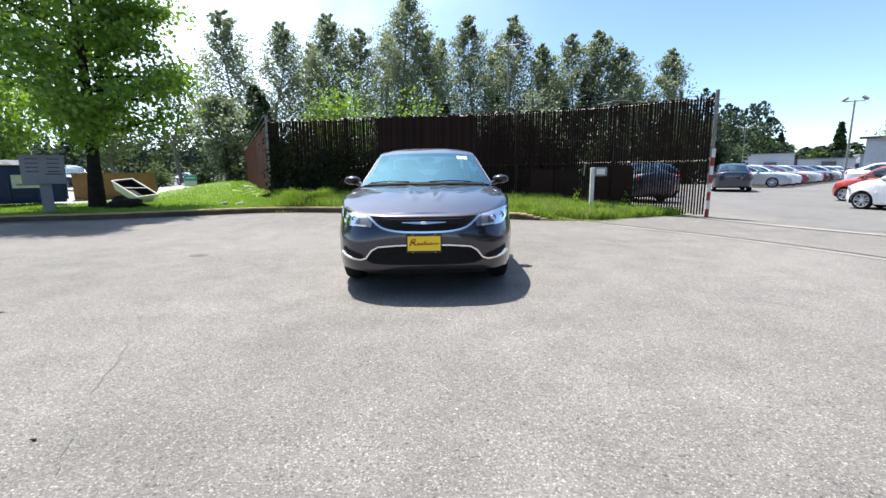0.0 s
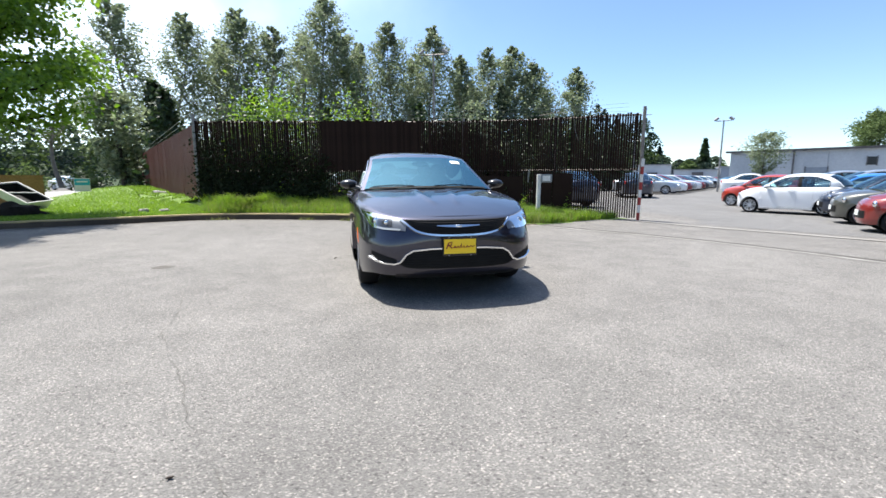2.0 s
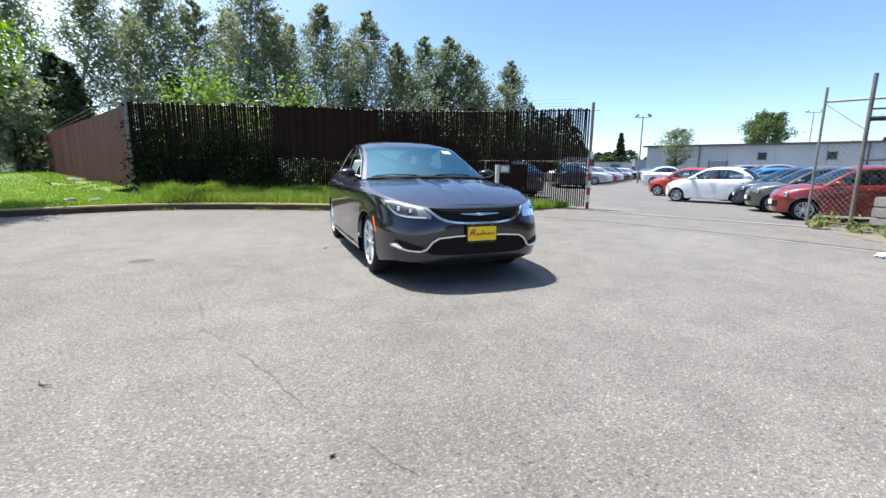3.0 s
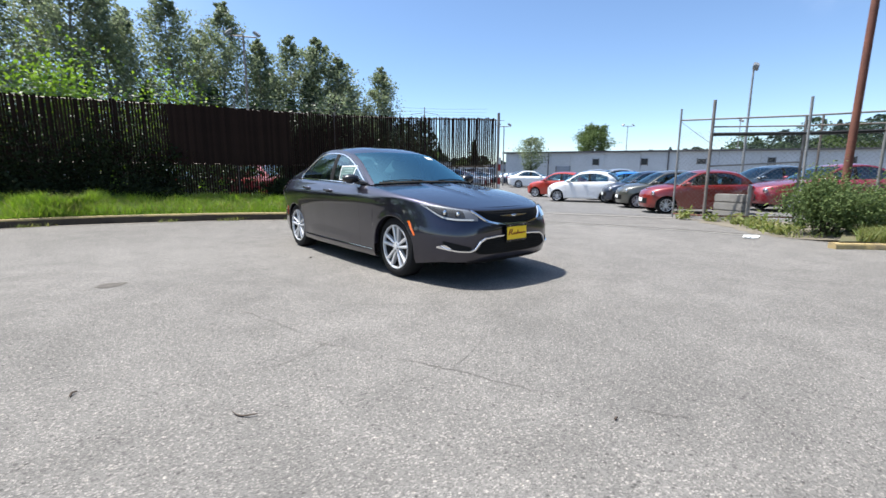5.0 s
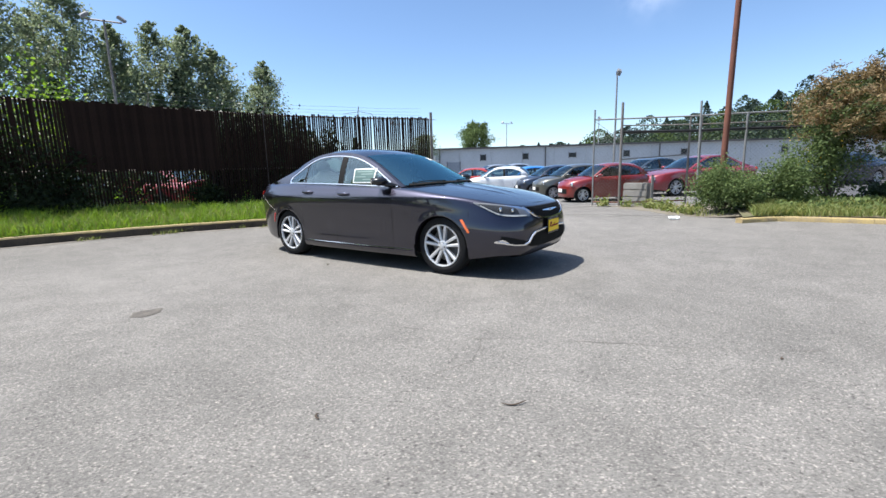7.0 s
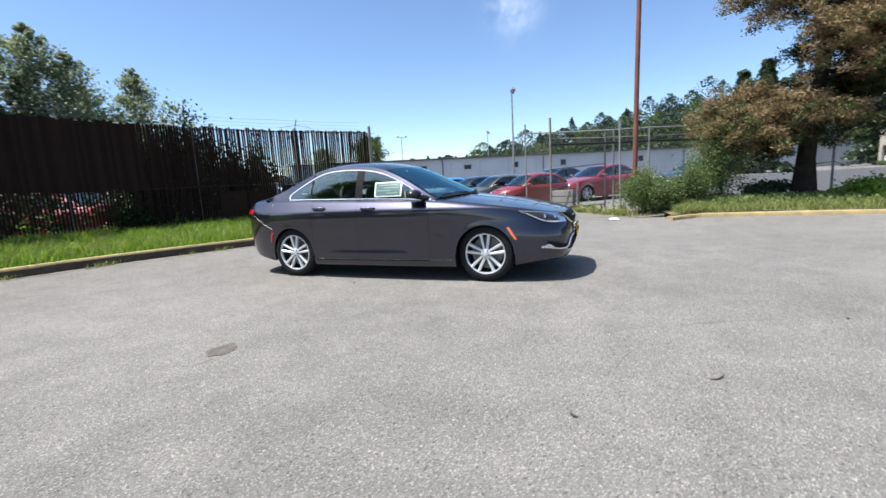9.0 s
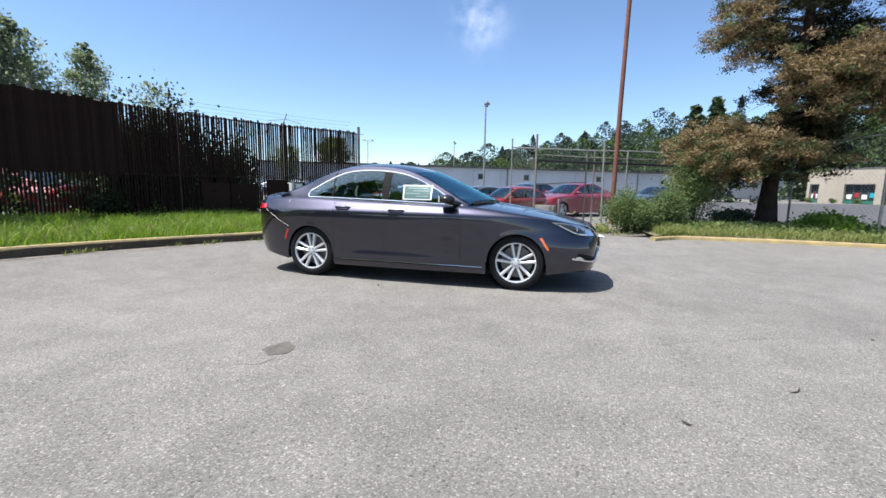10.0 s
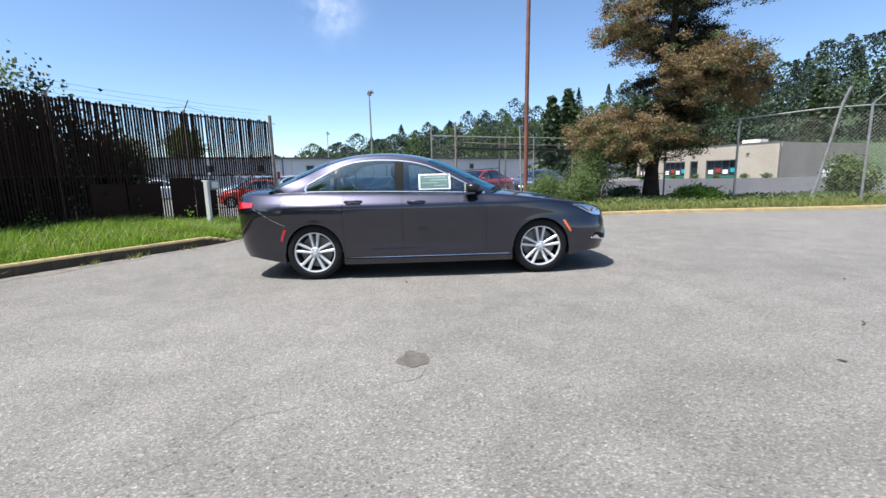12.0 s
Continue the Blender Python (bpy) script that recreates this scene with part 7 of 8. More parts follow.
firs = [conifer("fir_tree", "dark narrow fir among the taller trees", (13.6, 38.0, 0), 10.4, 1.7, "leaf_dark", 5, group="dark firs")]
for x, y, s in ((-16.5, 33.5, 0.85), (0.0, 34.5, 0.72), (8.0, 36, 0.7), (10.8, 35, 0.74), (16.0, 35.0, 0.72), (19.0, 33, 0.6), (-9.5, 35, 0.8), (-3.5, 36, 0.72), (5.0, 37, 0.8)):
    cp = copy_thing(firs[0], pose(x, y, 0, 0, 0, 40 * x))
    cp.scale = (s * 1.3, s * 1.3, s)


def shrub(name, label, at, size, mat, n, leaf, seed, cat="shrub", group="", bark="bark", gaps=0.6):
    """Stems from the base and leaves on an uneven crown."""
    r = np.random.default_rng(seed)
    t = thing(name, label, cat, at, 0, group)
    stems, pos = Geo(), []
    k = 16
    for i in range(k):
        a, el = r.uniform(0, 2 * math.pi), r.uniform(0.35, 1.5)
        ln = r.uniform(0.7, 1.05)
        tip = Vector((math.cos(a) * math.cos(el) * size[0] * ln, math.sin(a) * math.cos(el) * size[1] * ln, (0.15 + 0.85 * math.sin(el)) * size[2] * ln))
        stems.tube([(0, 0, -0.05), tip * 0.5 + Vector((0, 0, 0.1 * size[2])), tip], [0.02, 0.012, 0.004], 5)
        m = n // k
        s = r.uniform(0.25, 1.0, m) ** 0.6
        q = np.array(tip)[None] * s[:, None] + r.normal(size=(m, 3)) * np.array(size) * 0.17 * gaps / 0.6
        q[:, 2] = np.abs(q[:, 2]) + 0.02
        pos.append(q)
    part("woody_base", stems, bark, t, smooth=60)
    part("foliage", card_mesh("foliage", np.concatenate(pos), leaf, r, mat), None, t)
    return t


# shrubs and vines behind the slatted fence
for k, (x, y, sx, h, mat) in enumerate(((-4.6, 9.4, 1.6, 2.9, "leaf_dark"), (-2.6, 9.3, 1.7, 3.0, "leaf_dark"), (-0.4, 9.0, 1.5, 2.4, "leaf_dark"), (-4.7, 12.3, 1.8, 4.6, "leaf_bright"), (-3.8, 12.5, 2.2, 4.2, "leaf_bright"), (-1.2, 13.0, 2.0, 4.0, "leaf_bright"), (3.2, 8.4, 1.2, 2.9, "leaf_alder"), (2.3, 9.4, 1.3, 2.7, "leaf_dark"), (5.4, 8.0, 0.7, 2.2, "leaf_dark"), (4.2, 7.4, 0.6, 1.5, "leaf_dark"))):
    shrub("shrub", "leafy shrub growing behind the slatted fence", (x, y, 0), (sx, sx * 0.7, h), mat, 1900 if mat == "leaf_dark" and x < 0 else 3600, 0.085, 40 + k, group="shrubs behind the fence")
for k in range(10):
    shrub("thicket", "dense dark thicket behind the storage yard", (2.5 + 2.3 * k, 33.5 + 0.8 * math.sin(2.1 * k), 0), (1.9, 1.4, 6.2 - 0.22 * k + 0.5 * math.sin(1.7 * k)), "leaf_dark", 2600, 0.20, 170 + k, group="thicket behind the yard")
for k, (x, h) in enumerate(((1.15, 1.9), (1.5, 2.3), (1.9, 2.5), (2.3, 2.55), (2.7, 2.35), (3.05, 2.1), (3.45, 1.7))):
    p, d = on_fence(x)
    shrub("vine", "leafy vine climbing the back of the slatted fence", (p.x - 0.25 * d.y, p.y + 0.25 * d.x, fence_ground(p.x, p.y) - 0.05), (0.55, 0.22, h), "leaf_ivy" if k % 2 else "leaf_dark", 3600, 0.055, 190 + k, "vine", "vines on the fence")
creep = np.random.default_rng(23)
for k in range(9):
    x = -5.3 + 0.42 * k
    p, d = on_fence(x)
    z0 = fence_ground(p.x, p.y)
    vine = thing("ivy", "dark ivy climbing over the slatted fence", "ivy", (p.x, p.y, z0), math.degrees(math.atan2(d.y, d.x)), "ivy on the fence")
    stems, leaves = Geo(), []
    for m in range(5):
        u, top = creep.uniform(-0.3, 0.3), creep.uniform(0.6, 1.7)
        pts = [(u + 0.10 * math.sin(2.3 * q + m), -0.03, top * q / 6) for q in range(7)]
        stems.tube(pts, 0.006, 4)
        for q in pts[1:]:
            leaves.append(np.array(q) + creep.normal(size=(24, 3)) * (0.15, 0.035, 0.17) - (0, 0.02, 0))
    leaves = np.concatenate(leaves)
    leaves[:, 2] = np.clip(leaves[:, 2], 0.02, 2.45)
    part("vine_stem", stems, "bark", vine, kind="stuff")
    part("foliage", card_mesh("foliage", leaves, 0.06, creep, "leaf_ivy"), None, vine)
tree("alder_sapling", "thin young alder sprouting above the fence", (2.9, 8.3, 0), 3.7, 0.6, "leaf_alder", "bark", 0.05, 26, 800, 61, 0.5, 0.8, 0.03)

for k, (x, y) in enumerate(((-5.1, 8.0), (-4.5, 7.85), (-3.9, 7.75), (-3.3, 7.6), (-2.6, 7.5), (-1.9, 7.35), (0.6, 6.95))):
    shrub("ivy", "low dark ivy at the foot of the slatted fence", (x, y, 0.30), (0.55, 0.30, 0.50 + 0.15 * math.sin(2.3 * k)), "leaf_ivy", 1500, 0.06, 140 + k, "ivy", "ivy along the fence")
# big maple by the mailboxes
# trunk and limbs use the bark whose colour already holds the shade
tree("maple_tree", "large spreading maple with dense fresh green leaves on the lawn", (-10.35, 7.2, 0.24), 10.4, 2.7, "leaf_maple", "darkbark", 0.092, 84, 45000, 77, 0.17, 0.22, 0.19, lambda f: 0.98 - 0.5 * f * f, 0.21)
tree("maple_tree", "maple at the edge of the lawn with bright green leaves", (-17.0, 6.0, 0.5), 9.0, 3.6, "leaf_maple", "bark", 0.2, 40, 7000, 78, 0.22, 0.45, 0.24, lambda f: 0.95 - 0.5 * f * f, 0.36)
# trees beyond the lawn
tree("street_tree", "dense grey-green tree beside the long fence", (-17.0, 28.4, 0.0), 7.2, 1.9, "leaf_alder", "bark", 0.17, 40, 7000, 81, 0.1, 0.5, 0.2, None, 0.4)
tree("street_tree", "thin pale tree across the street", (-25.0, 36.0, 0.5), 10.0, 3.4, "leaf_bush", "palebark", 0.16, 46, 3600, 83, 0.3, 0.7, 0.18, None, 0.35)
tree("street_tree", "sparse grey-green tree across the street", (-29.0, 33.0, 0.5), 7.0, 2.4, "leaf_bush", "palebark", 0.16, 36, 3000, 84, 0.2, 0.5, 0.2, None, 0.4)
tree("street_tree", "green tree across the street", (-36.0, 30.0, 0.5), 8.5, 3.8, "leaf_maple", "bark", 0.26, 36, 5000, 85, 0.15, 0.5, 0.2, None, 0.4)
tree("street_tree", "green tree across the street", (-42.0, 24.0, 0.5), 8.0, 3.8, "leaf_bright", "bark", 0.28, 36, 4600, 86, 0.15, 0.5, 0.2, None, 0.4)
conifer("fir_tree", "dark evergreen behind the long fence", (-13.0, 26.2, 0), 6.9, 2.2, "leaf_dark", 87, 30, 0.28)
for k in range(9):
    shrub("hedge_shrub", "clipped green hedge shrub across the street", (-24.5 - 3.0 * k, 38.5 - 2.6 * k, 0.0), (1.9, 1.5, 1.8 + 0.3 * math.sin(k * 2)), "leaf_bush" if k % 2 else "leaf_dark", 1100, 0.18, 90 + k, group="hedge across the street")
shrub("hedge_shrub", "dark clipped shrub at the end of the long fence", (-17.6, 31.6, 0.5), (0.9, 0.9, 1.1), "leaf_dark", 1500, 0.12, 99)


# the browned cedar on the verge
def cedar(at, h, seed):
    r = np.random.default_rng(seed)
    t = thing("cedar_tree", "old cedar with browned drooping needles and a leaning trunk", "tree", at)
    axis = [Vector((0.10 * math.sin(k * 0.9) - 0.03 * k, -0.06 * k + 0.05 * math.sin(k), h * k / 9)) for k in range(10)]
    part("trunk", Geo().tube(axis, [0.23 * (1.35 if k == 0 else 1) * (1 - k / 9.8) for k in range(10)], 10), "darkbark", t, smooth=60)
    # boughs: bearing in degrees, height and reach in metres
    boughs = [(69, 5.6, 2.2), (45, 5.8, 1.8), (95, 5.5, 2.0), (75, 6.4, 1.9), (110, 6.2, 1.6), (85, 5.2, 1.5), (40, 7.3, 1.2), (100, 7.6, 1.0), (160, 7.4, 1.0),
              (249, 6.4, 3.0), (230, 6.7, 2.5), (262, 6.9, 2.8), (215, 6.3, 2.0), (245, 3.9, 2.6), (228, 4.1, 2.5), (215, 4.5, 2.2), (195, 4.2, 2.0), (170, 4.3, 1.7), (255, 3.5, 2.6), (235, 3.3, 2.3), (180, 3.6, 1.9),
              (69, 2.2, 2.7), (82, 2.7, 2.2), (55, 2.0, 2.4), (95, 2.4, 2.3), (75, 3.1, 1.5), (100, 1.9, 2.3), (130, 2.0, 2.0), (150, 2.4, 1.9), (110, 1.7, 2.1), (175, 2.2, 1.7), (200, 2.4, 1.7),
              (270, 4.8, 2.2), (285, 5.4, 2.0), (300, 4.5, 1.8), (275, 4.0, 2.0)]
    for k in range(20):
        f = k / 19
        boughs.append((-40 + 137.5 * k + r.normal() * 8, 2.0 + (h - 2.4) * f, (2.1 - 1.3 * f) * r.uniform(0.7, 1.1)) if k > 11 else (-70 + 6 * k + r.normal() * 8, 2.0 + 5.0 * r.uniform(), r.uniform(1.2, 2.0)))
    wood, tones = Geo(), {"brown": [], "green": [], "dark": []}
    for deg, z, ln in boughs:
        i = min(max((z - 0.3) / h * 9, 0), 8.99)
        p0 = axis[int(i)].lerp(axis[int(i) + 1], i - int(i))
        d = Vector((math.cos(radians(deg)), math.sin(radians(deg)), 0))
        side = Vector((-d.y, d.x, 0))
        up = r.uniform(0.12, 0.3)
        pts = [p0, p0 + d * ln * 0.4 + Vector((0, 0, up * ln * 0.8)), p0 + d * ln * 0.75 + Vector((0, 0, up * ln)), p0 + d * ln + Vector((0, 0, up * ln - 0.10))]
        wood.tube(pts, [0.05, 0.035, 0.018, 0.006], 5)
        # boughs turned from the sun get their shade as a darker needle colour
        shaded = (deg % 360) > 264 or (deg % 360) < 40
        for m in range(int(18 + 17 * ln)):
            s_ = r.uniform(0.25, 1.08)
            q = p0.lerp(pts[2], min(1, s_ / 0.75)) if s_ < 0.75 else pts[2].lerp(pts[3], min(1, (s_ - 0.75) / 0.25))
            wide = 0.66 * (1 - 0.55 * abs(s_ - 0.65)) * r.normal() * 0.62
            c = np.array(q + side * wide + d * (s_ - 0.9) * 0.15) + (0, 0, 0.21 * r.normal() - 0.30 * abs(wide) - 0.10)
            # sprays hanging below a bough take the dark tone as shade
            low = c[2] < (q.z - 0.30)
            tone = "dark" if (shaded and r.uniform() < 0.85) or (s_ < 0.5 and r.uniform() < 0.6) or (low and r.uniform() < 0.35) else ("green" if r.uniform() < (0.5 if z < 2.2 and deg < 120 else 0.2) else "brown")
            flow = np.array(d + side * np.sign(wide) * 0.5)
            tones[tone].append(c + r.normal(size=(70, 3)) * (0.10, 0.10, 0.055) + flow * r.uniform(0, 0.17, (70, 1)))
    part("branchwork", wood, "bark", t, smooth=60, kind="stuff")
    for tone, mat, label in (("brown", "needle_brown", "browned needle sprays"), ("green", "needle_green", "dull green needle sprays"), ("dark", "needle_dark", "dark inner needle sprays and sprays toned dark for shade")):
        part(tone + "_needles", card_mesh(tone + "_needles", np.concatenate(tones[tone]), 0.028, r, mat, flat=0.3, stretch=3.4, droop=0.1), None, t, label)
    dead = Geo()
    for k in range(14):
        f, a = r.uniform(0.08, 0.6), r.uniform(0, 6.28)
        i = min(f * 9, 8.99)
        p0 = axis[int(i)].lerp(axis[int(i) + 1], i - int(i))
        dead.tube([p0, p0 + Vector((math.cos(a) * 0.6, math.sin(a) * 0.6, 0.05)), p0 + Vector((math.cos(a) * 1.1, math.sin(a) * 1.1, -0.15))], [0.018, 0.01, 0.004], 4)
    part("dead_branchwork", dead, "bark", t, kind="stuff")
    return t


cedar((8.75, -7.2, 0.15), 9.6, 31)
shrub("broom_shrub", "rounded grey-green broom bush at the kerb beside the gate", (6.95, -3.38, 0.02), (0.92, 0.90, 1.08), "leaf_bush", 15000, 0.032, 51, gaps=0.5)
shrub("broom_shrub", "rounded grey-green broom bush behind the kerb", (7.55, -4.35, 0.12), (0.70, 0.75, 1.05), "leaf_bush", 9000, 0.032, 52, gaps=0.5)
shrub("broom_shrub", "tall loose broom shrub with a few yellow flowers", (8.3, -5.3, 0.2), (0.9, 0.9, 2.0), "leaf_bush", 10000, 0.034, 53)
flo = np.random.default_rng(8)
solo("broom_flower", card_mesh("broom_flower", np.array((8.3, -5.2, 1.4)) + flo.normal(size=(60, 3)) * (0.45, 0.45, 0.4), 0.022, flo, "plate_yellow"), None, "small yellow flowers on the broom shrub", "flowers", "stuff")
shrub("bramble", "low tangle of brambles under the cedar", (8.2, -8.6, 0.15), (1.1, 1.0, 0.45), "leaf_bright", 4000, 0.06, 54)
shrub("bramble", "low dark tangle round the cedar's trunk", (9.3, -6.6, 0.2), (0.9, 0.9, 0.4), "leaf_dark", 3000, 0.06, 55)
shrub("laurel_bush", "round green bush behind the chain-link fence", (8.3, -13.4, 0.2), (0.85, 0.85, 1.15), "leaf_bush", 6000, 0.075, 56)
tree("yard_tree", "small young tree in front of the warehouse", (35.5, 28.4, 0), 5.2, 1.6, "leaf_alder", "bark", 0.10, 34, 5200, 57, 0.25, 0.6, 0.07)
tree("yard_tree", "broad tree behind the warehouse roof", (66.9, 41.4, 0), 9.9, 3.1, "leaf_bush", "bark", 0.17, 54, 15000, 58, 0.3, 0.5, 0.25, None, 0.26)


for k, (x, y) in enumerate(hedge_spots):
    shrub("hedge_shrub", "low clipped shrub at the foot of the commercial building", (x, y, 0), (0.8, 0.6, 0.55), "leaf_bush", 500, 0.09, 210 + k, group="shrubs before the building")

# wooded hills
def woods(name, label, line, seed, layers=3, trees=90, card=1.0, per=170, deep=16.0):
    """Far woods: crowns of many clumps along a ridge, in several depths."""
    r = np.random.default_rng(seed)
    P = np.array(line, float)
    s = np.r_[0, np.cumsum(np.hypot(np.diff(P[:, 0]), np.diff(P[:, 1])))]
    tones = {"light": [], "mid": [], "dark": []}
    hill = []
    for u in np.linspace(0, s[-1], 40):
        x, y, z = (np.interp(u, s, P[:, k]) for k in range(3))
        n = math.hypot(x, y)
        hill.append([(x * (1 + k * deep * 0.8 / n), y * (1 + k * deep * 0.8 / n), zz * z) for k, zz in ((-1.5, -0.02), (0, 0.25), (1, 0.45), (3, 0.72), (5, 0.72))])
    for L in range(layers):
        for k in range(trees):
            u = (k + r.uniform()) / trees * s[-1]
            x, y, z = (np.interp(u, s, P[:, j]) for j in range(3))
            n = math.hypot(x, y)
            back = deep * L
            x, y = x * (1 + back / n), y * (1 + back / n)
            top = z * (1 + back / n) * (0.62 + 0.38 * (L + 1) / layers) * r.uniform(0.84, 1.05)
            base = z * (0.12 + 0.5 * L / layers)
            h = max(3.0, top - base + 2)
            w = r.uniform(0.36, 0.62) * min(h, 10)
            spiky = r.uniform() < 0.13
            top += 0.7 * r.normal()
            m = per
            f = r.uniform(0, 1, m) ** 0.8
            rad = w * ((1 - f) ** 0.8 * 0.9 if spiky else np.sqrt(np.clip(1 - (2 * f - 0.95) ** 2, 0.02, 1)))
            a = r.uniform(0, 2 * np.pi, m)
            q = rad * np.sqrt(r.uniform(0.05, 1, m))
            tone = "dark" if spiky or r.uniform() < 0.3 + 0.15 * L else ("light" if r.uniform() < 0.35 else "mid")
            tones[tone].append(np.stack([x + q * np.cos(a), y + q * np.sin(a), top - h + f * h], 1))
    solo(name + "_ground", Geo().grid(hill), "hillside", "dark wooded slope under the far trees", "hill", "structure", smooth=60)
    for tone, sets in tones.items():
        solo(name, card_mesh(name, np.concatenate(sets), card, r, "woods_" + tone, stretch=1.2), None, label, "woods", "stuff")


woods("hill_woods", "mixed green woods on the hill behind the buildings", [(100, 62, 7), (107, 40, 7.6), (113, 12, 13.0), (113, -13, 18.5), (107, -38, 20.5), (92, -56, 23.5), (76, -66, 23.5), (62, -72, 23), (46, -78, 23), (20, -90, 23)], 71, 3, 90, 0.44, 1000)
woods("far_woods", "dark wooded hill beyond the car yard", [(84, 190, 30), (100, 172, 30), (113, 160, 26), (121, 153, 10), (150, 130, 6), (170, 90, 6)], 72, 2, 40, 0.95, 420)
woods("near_woods", "line of trees behind the tall row", [(-75, 60, 9), (-45, 75, 9), (-20, 78, 8), (10, 76, 8), (40, 72, 7), (58, 84, 5)], 73, 2, 60, 0.55, 300, 8.0)
conifer("fir_tree", "tall dark fir on the skyline", (135.5, 150, 0), 17, 3.4, "leaf_dark", 75, 26, 1.0)
for k, (x, y, s) in enumerate(((52.6, -14.6, 11.0), (52.2, -16.6, 11.8), (70, -33, 13.5), (72.5, -35.5, 14.5), (75, -37.5, 13.0), (60, -55, 15.0))):
    conifer("fir_tree", "dark fir standing out of the wooded slope", (x, y, 0), s, 3.0, "leaf_dark", 130 + k, 40, 0.45, "firs on the slope")

# ---- things on the left lawn ----
mb_ = thing("mailbox_cluster", "grey metal cluster mailbox with small doors on a square pedestal", "mailbox", (-10.27, 5.34, 0.30), 43)
part("pedestal", Geo().box((0, 0, 0.245), (0.24, 0.24, 0.83)), "boxgrey", mb_, bevel=0.01)
cab = part("cabinet", Geo().box((0, 0, 1.0), (0.86, 0.44, 0.70)), "boxgrey", mb_, bevel=0.012)
part("cap", Geo().box((0, 0, 1.365), (0.92, 0.50, 0.04)), "boxgrey", mb_, bevel=0.01)
for i in range(2):
    for j in range(4):
        part("mail_door", Geo().box((-0.205 + 0.41 * i, -0.224, 1.27 - 0.105 * j), (0.38, 0.012, 0.095)), "boxgrey", cab, bevel=0.003)
        part("lock", Geo().box((-0.205 + 0.41 * i, -0.233, 1.285 - 0.105 * j), (0.24, 0.008, 0.022)), "darkgrey", cab)
part("parcel_door", Geo().box((-0.205, -0.224, 0.77), (0.38, 0.012, 0.22)), "boxgrey", cab, bevel=0.003)
part("parcel_door", Geo().box((0.205, -0.224, 0.77), (0.38, 0.012, 0.22)), "boxgrey", cab, bevel=0.003)
part("mail_slot", Geo().box((0.205, -0.234, 0.905), (0.34, 0.01, 0.025)), "darkgrey", cab)

dm = thing("dumpster", "dark blue steel dumpster with a white sign on its side", "dumpster", (-13.95, 8.55, 0.20), 46)
body_ = Geo().add([(-1.0, -0.7, 0.1), (1.0, -0.7, 0.1), (1.0, 0.7, 0.1), (-1.0, 0.7, 0.1), (-1.05, -0.85, 1.25), (1.05, -0.85, 1.25), (1.05, 0.75, 1.45), (-1.05, 0.75, 1.45)], [(3, 2, 1, 0), (4, 5, 6, 7), (0, 1, 5, 4), (1, 2, 6, 5), (2, 3, 7, 6), (3, 0, 4, 7)])
part("bin", body_, "bluedump", dm, bevel=0.02)
part("lid", Geo().box((0, 0, 0), (2.16, 1.66, 0.06)).move(Matrix.Translation((0, -0.05, 1.39)) @ Matrix.Rotation(radians(7), 4, "X")), "darkgrey", dm, "black plastic lid", bevel=0.015)
for s in (-0.7, 0, 0.7):
    part("rib", Geo().box((s + 0.3, -0.80, 0.7), (0.07, 0.05, 1.0)), "bluedump", dm)
sg_ = part("sign", Geo().box((0.15, -0.85, 0.80), (0.9, 0.02, 0.42)), "white", dm, "white sign with worn lettering")
part("lettering_bar", Geo().box((0.05, -0.863, 0.88), (0.30, 0.006, 0.12)), "plate_yellow", sg_)
part("lettering_bar", Geo().box((0.15, -0.863, 0.70), (0.7, 0.006, 0.05)), "boxgrey", sg_)
gdm = thing("dumpster", "long dark green dumpster across the lawn", "dumpster", (-17.9, 18.6, 0.30), 38)
part("bin", Geo().box((0, 0, 0.50), (3.0, 1.6, 0.9)), "greendump", gdm, bevel=0.03)
part("rim", Geo().box((0, 0, 0.97), (3.1, 1.7, 0.08)), "greendump", gdm, bevel=0.02)

wb_ = thing("wooden_crate", "weathered orange plywood crate on the lawn", "crate", (-13.6, 12.2, lawn_z(-13.6, 12.2) - 0.02), 40)
for (x, y, sx, sy) in ((0, -0.50, 2.75, 0.03), (0, 0.50, 2.75, 0.03), (-1.36, 0, 0.03, 0.97), (1.36, 0, 0.03, 0.97)):
    part("panel", Geo().box((x, y, 0.50), (sx, sy, 1.00)), "plywood", wb_, bevel=0.004)
part("lid", Geo().box((0, 0, 1.014), (2.82, 1.06, 0.025)), "plywood", wb_, bevel=0.004)
tub = thing("truck_cap", "white framed shell with a dark inside lying tilted on the lawn", "shell", (-10.85, 9.45, 0.72), 0)
ax = Vector((0.86, -0.30, -0.42)).normalized()
ay = (Vector((0.35, 0.93, 0.10)) - ax * ax.dot(Vector((0.35, 0.93, 0.10)))).normalized()
mt = Matrix((ax, ay, ax.cross(ay))).transposed().to_4x4()
shell = Geo().add([mt @ Vector(p) for p in [(-0.66, -0.36, 0), (0.66, -0.36, 0), (0.66, 0.36, 0), (-0.66, 0.36, 0), (-0.58, -0.28, -0.3), (0.58, -0.28, -0.3), (0.58, 0.28, -0.3), (-0.58, 0.28, -0.3)]], [(0, 1, 5, 4), (1, 2, 6, 5), (2, 3, 7, 6), (3, 0, 4, 7), (4, 5, 6, 7)])
part("shell", shell, "white", tub)
frame_ = Geo()
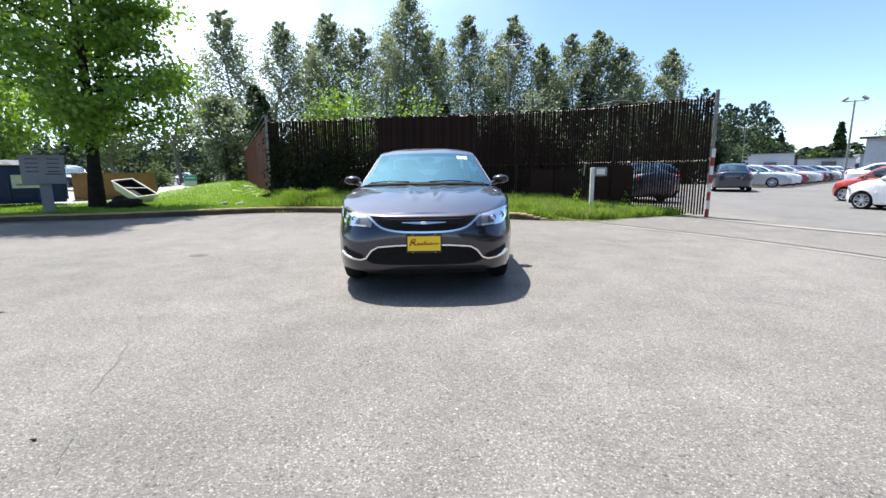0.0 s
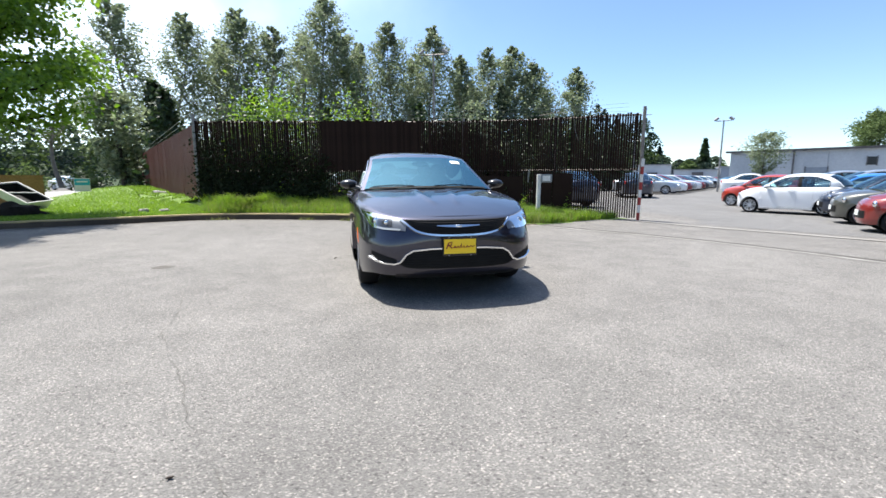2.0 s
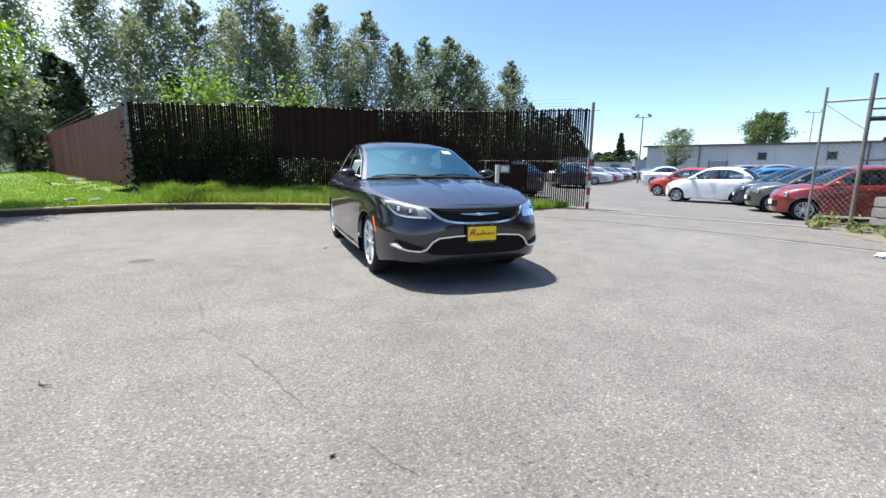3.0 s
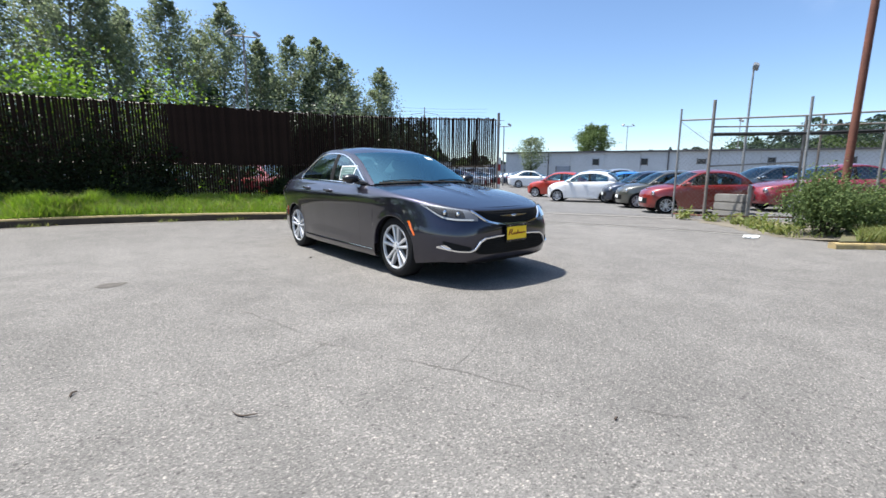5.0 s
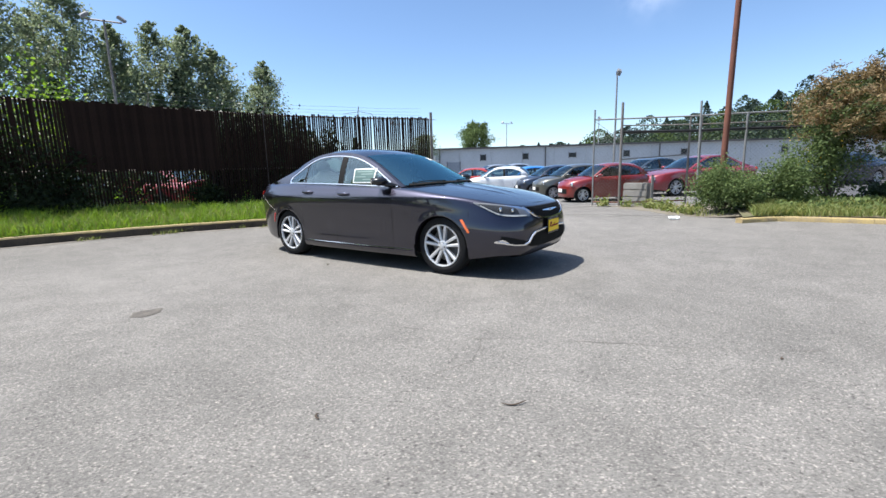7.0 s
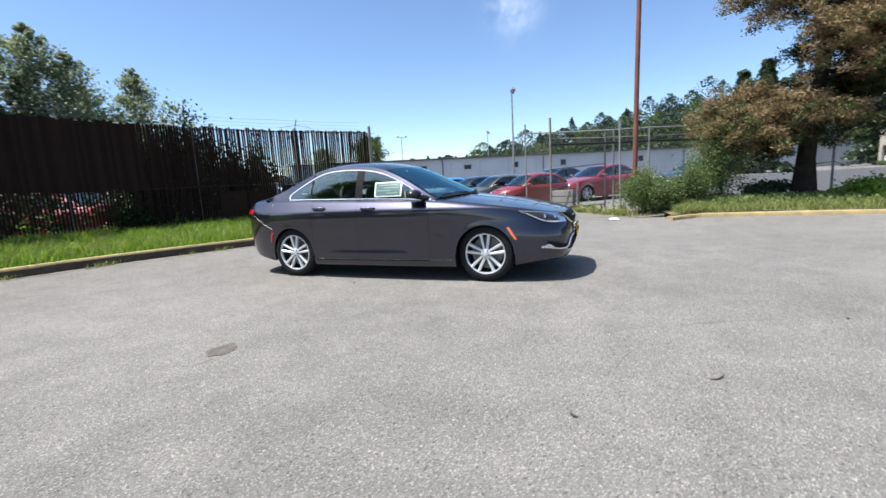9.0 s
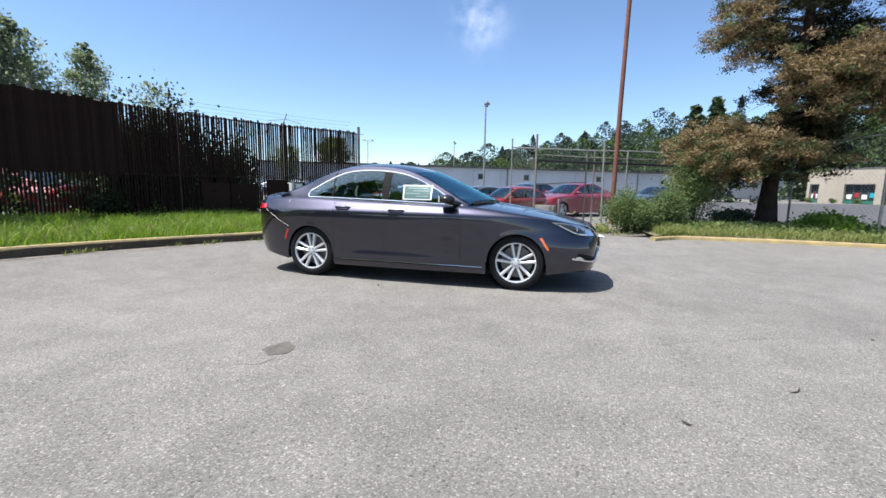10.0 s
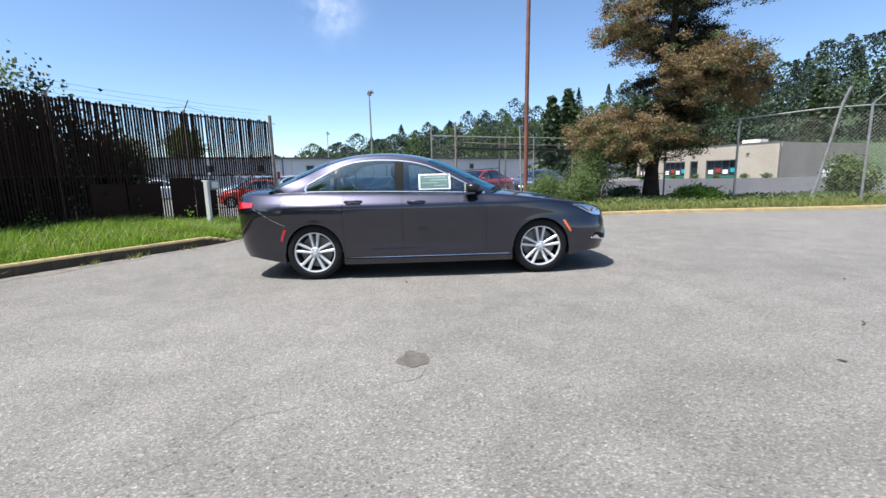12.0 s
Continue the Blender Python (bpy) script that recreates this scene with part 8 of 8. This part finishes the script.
for a, b in (((-0.66, -0.36), (0.66, -0.36)), ((0.66, -0.36), (0.66, 0.36)), ((0.66, 0.36), (-0.66, 0.36)), ((-0.66, 0.36), (-0.66, -0.36))):
    frame_.tube([mt @ Vector((*a, 0.01)), mt @ Vector((*b, 0.01))], 0.024, 6)
part("rim", frame_, "white", tub, smooth=50)
inner = [(-0.63, -0.33, -0.01), (0.63, -0.33, -0.01), (0.63, 0.33, -0.01), (-0.63, 0.33, -0.01), (-0.56, -0.26, -0.27), (0.56, -0.26, -0.27), (0.56, 0.26, -0.27), (-0.56, 0.26, -0.27)]
part("inside", Geo().add([mt @ Vector(p) for p in inner], [(0, 4, 5, 1), (1, 5, 6, 2), (2, 6, 7, 3), (3, 7, 4, 0), (4, 7, 6, 5)]), "matblack", tub, "dark inside of the shell")
part("cross_bar", Geo().tube([mt @ Vector((-0.1, -0.34, 0.0)), mt @ Vector((0.1, 0.34, 0.0))], 0.018, 6), "white", tub)
# the tree's shade is put into the mound's colour
mound = Geo().blob((-9.3, 6.9, 0.26), (0.55, 0.4, 0.30), 10, 3.0, 0.5)
solo("soil_mound", mound, "darkbark", "mound of soil and bark at the maple's foot, toned dark for shade", "mound", smooth=60)
ys_ = thing("yard_sign", "small white and teal sign standing in the lawn", "sign", (-14.0, 18.3, lawn_z(-14.0, 18.3)), 34)
part("panel", Geo().box((0, 0, 0.42), (0.60, 0.02, 0.62)), "white", ys_)
part("printed_band", Geo().box((0, -0.013, 0.55), (0.58, 0.006, 0.30)), "teal", ys_)
part("lettering_bar", Geo().box((0, -0.018, 0.57), (0.4, 0.004, 0.07)), "white", ys_)
for s in (-0.3, 0.3):
    part("stake", Geo().tube([(s, 0.015, -0.1), (s, 0.015, 0.65)], 0.008, 5), "galv", ys_)
for k, (x, y, s) in enumerate(((-6.75, 7.55, 0.12), (-6.2, 7.45, 0.12), (-9.4, 15.2, 0.25))):
    solo("rock", Geo().blob((x, y, lawn_z(x, y) + 0.03), (s * 1.2, s * 0.8, s * 0.6), 8, 7.0 * k, 0.5), "stone", "grey field stone lying in the grass", "rock", group="stones on the lawn", smooth=50)
lt = Geo().blob((5.8, -2.62, 0.02), (0.22, 0.10, 0.03), 8, 4.0, 0.6)
solo("litter", lt, "paper", "crumpled white litter at the kerb", "litter", smooth=30)
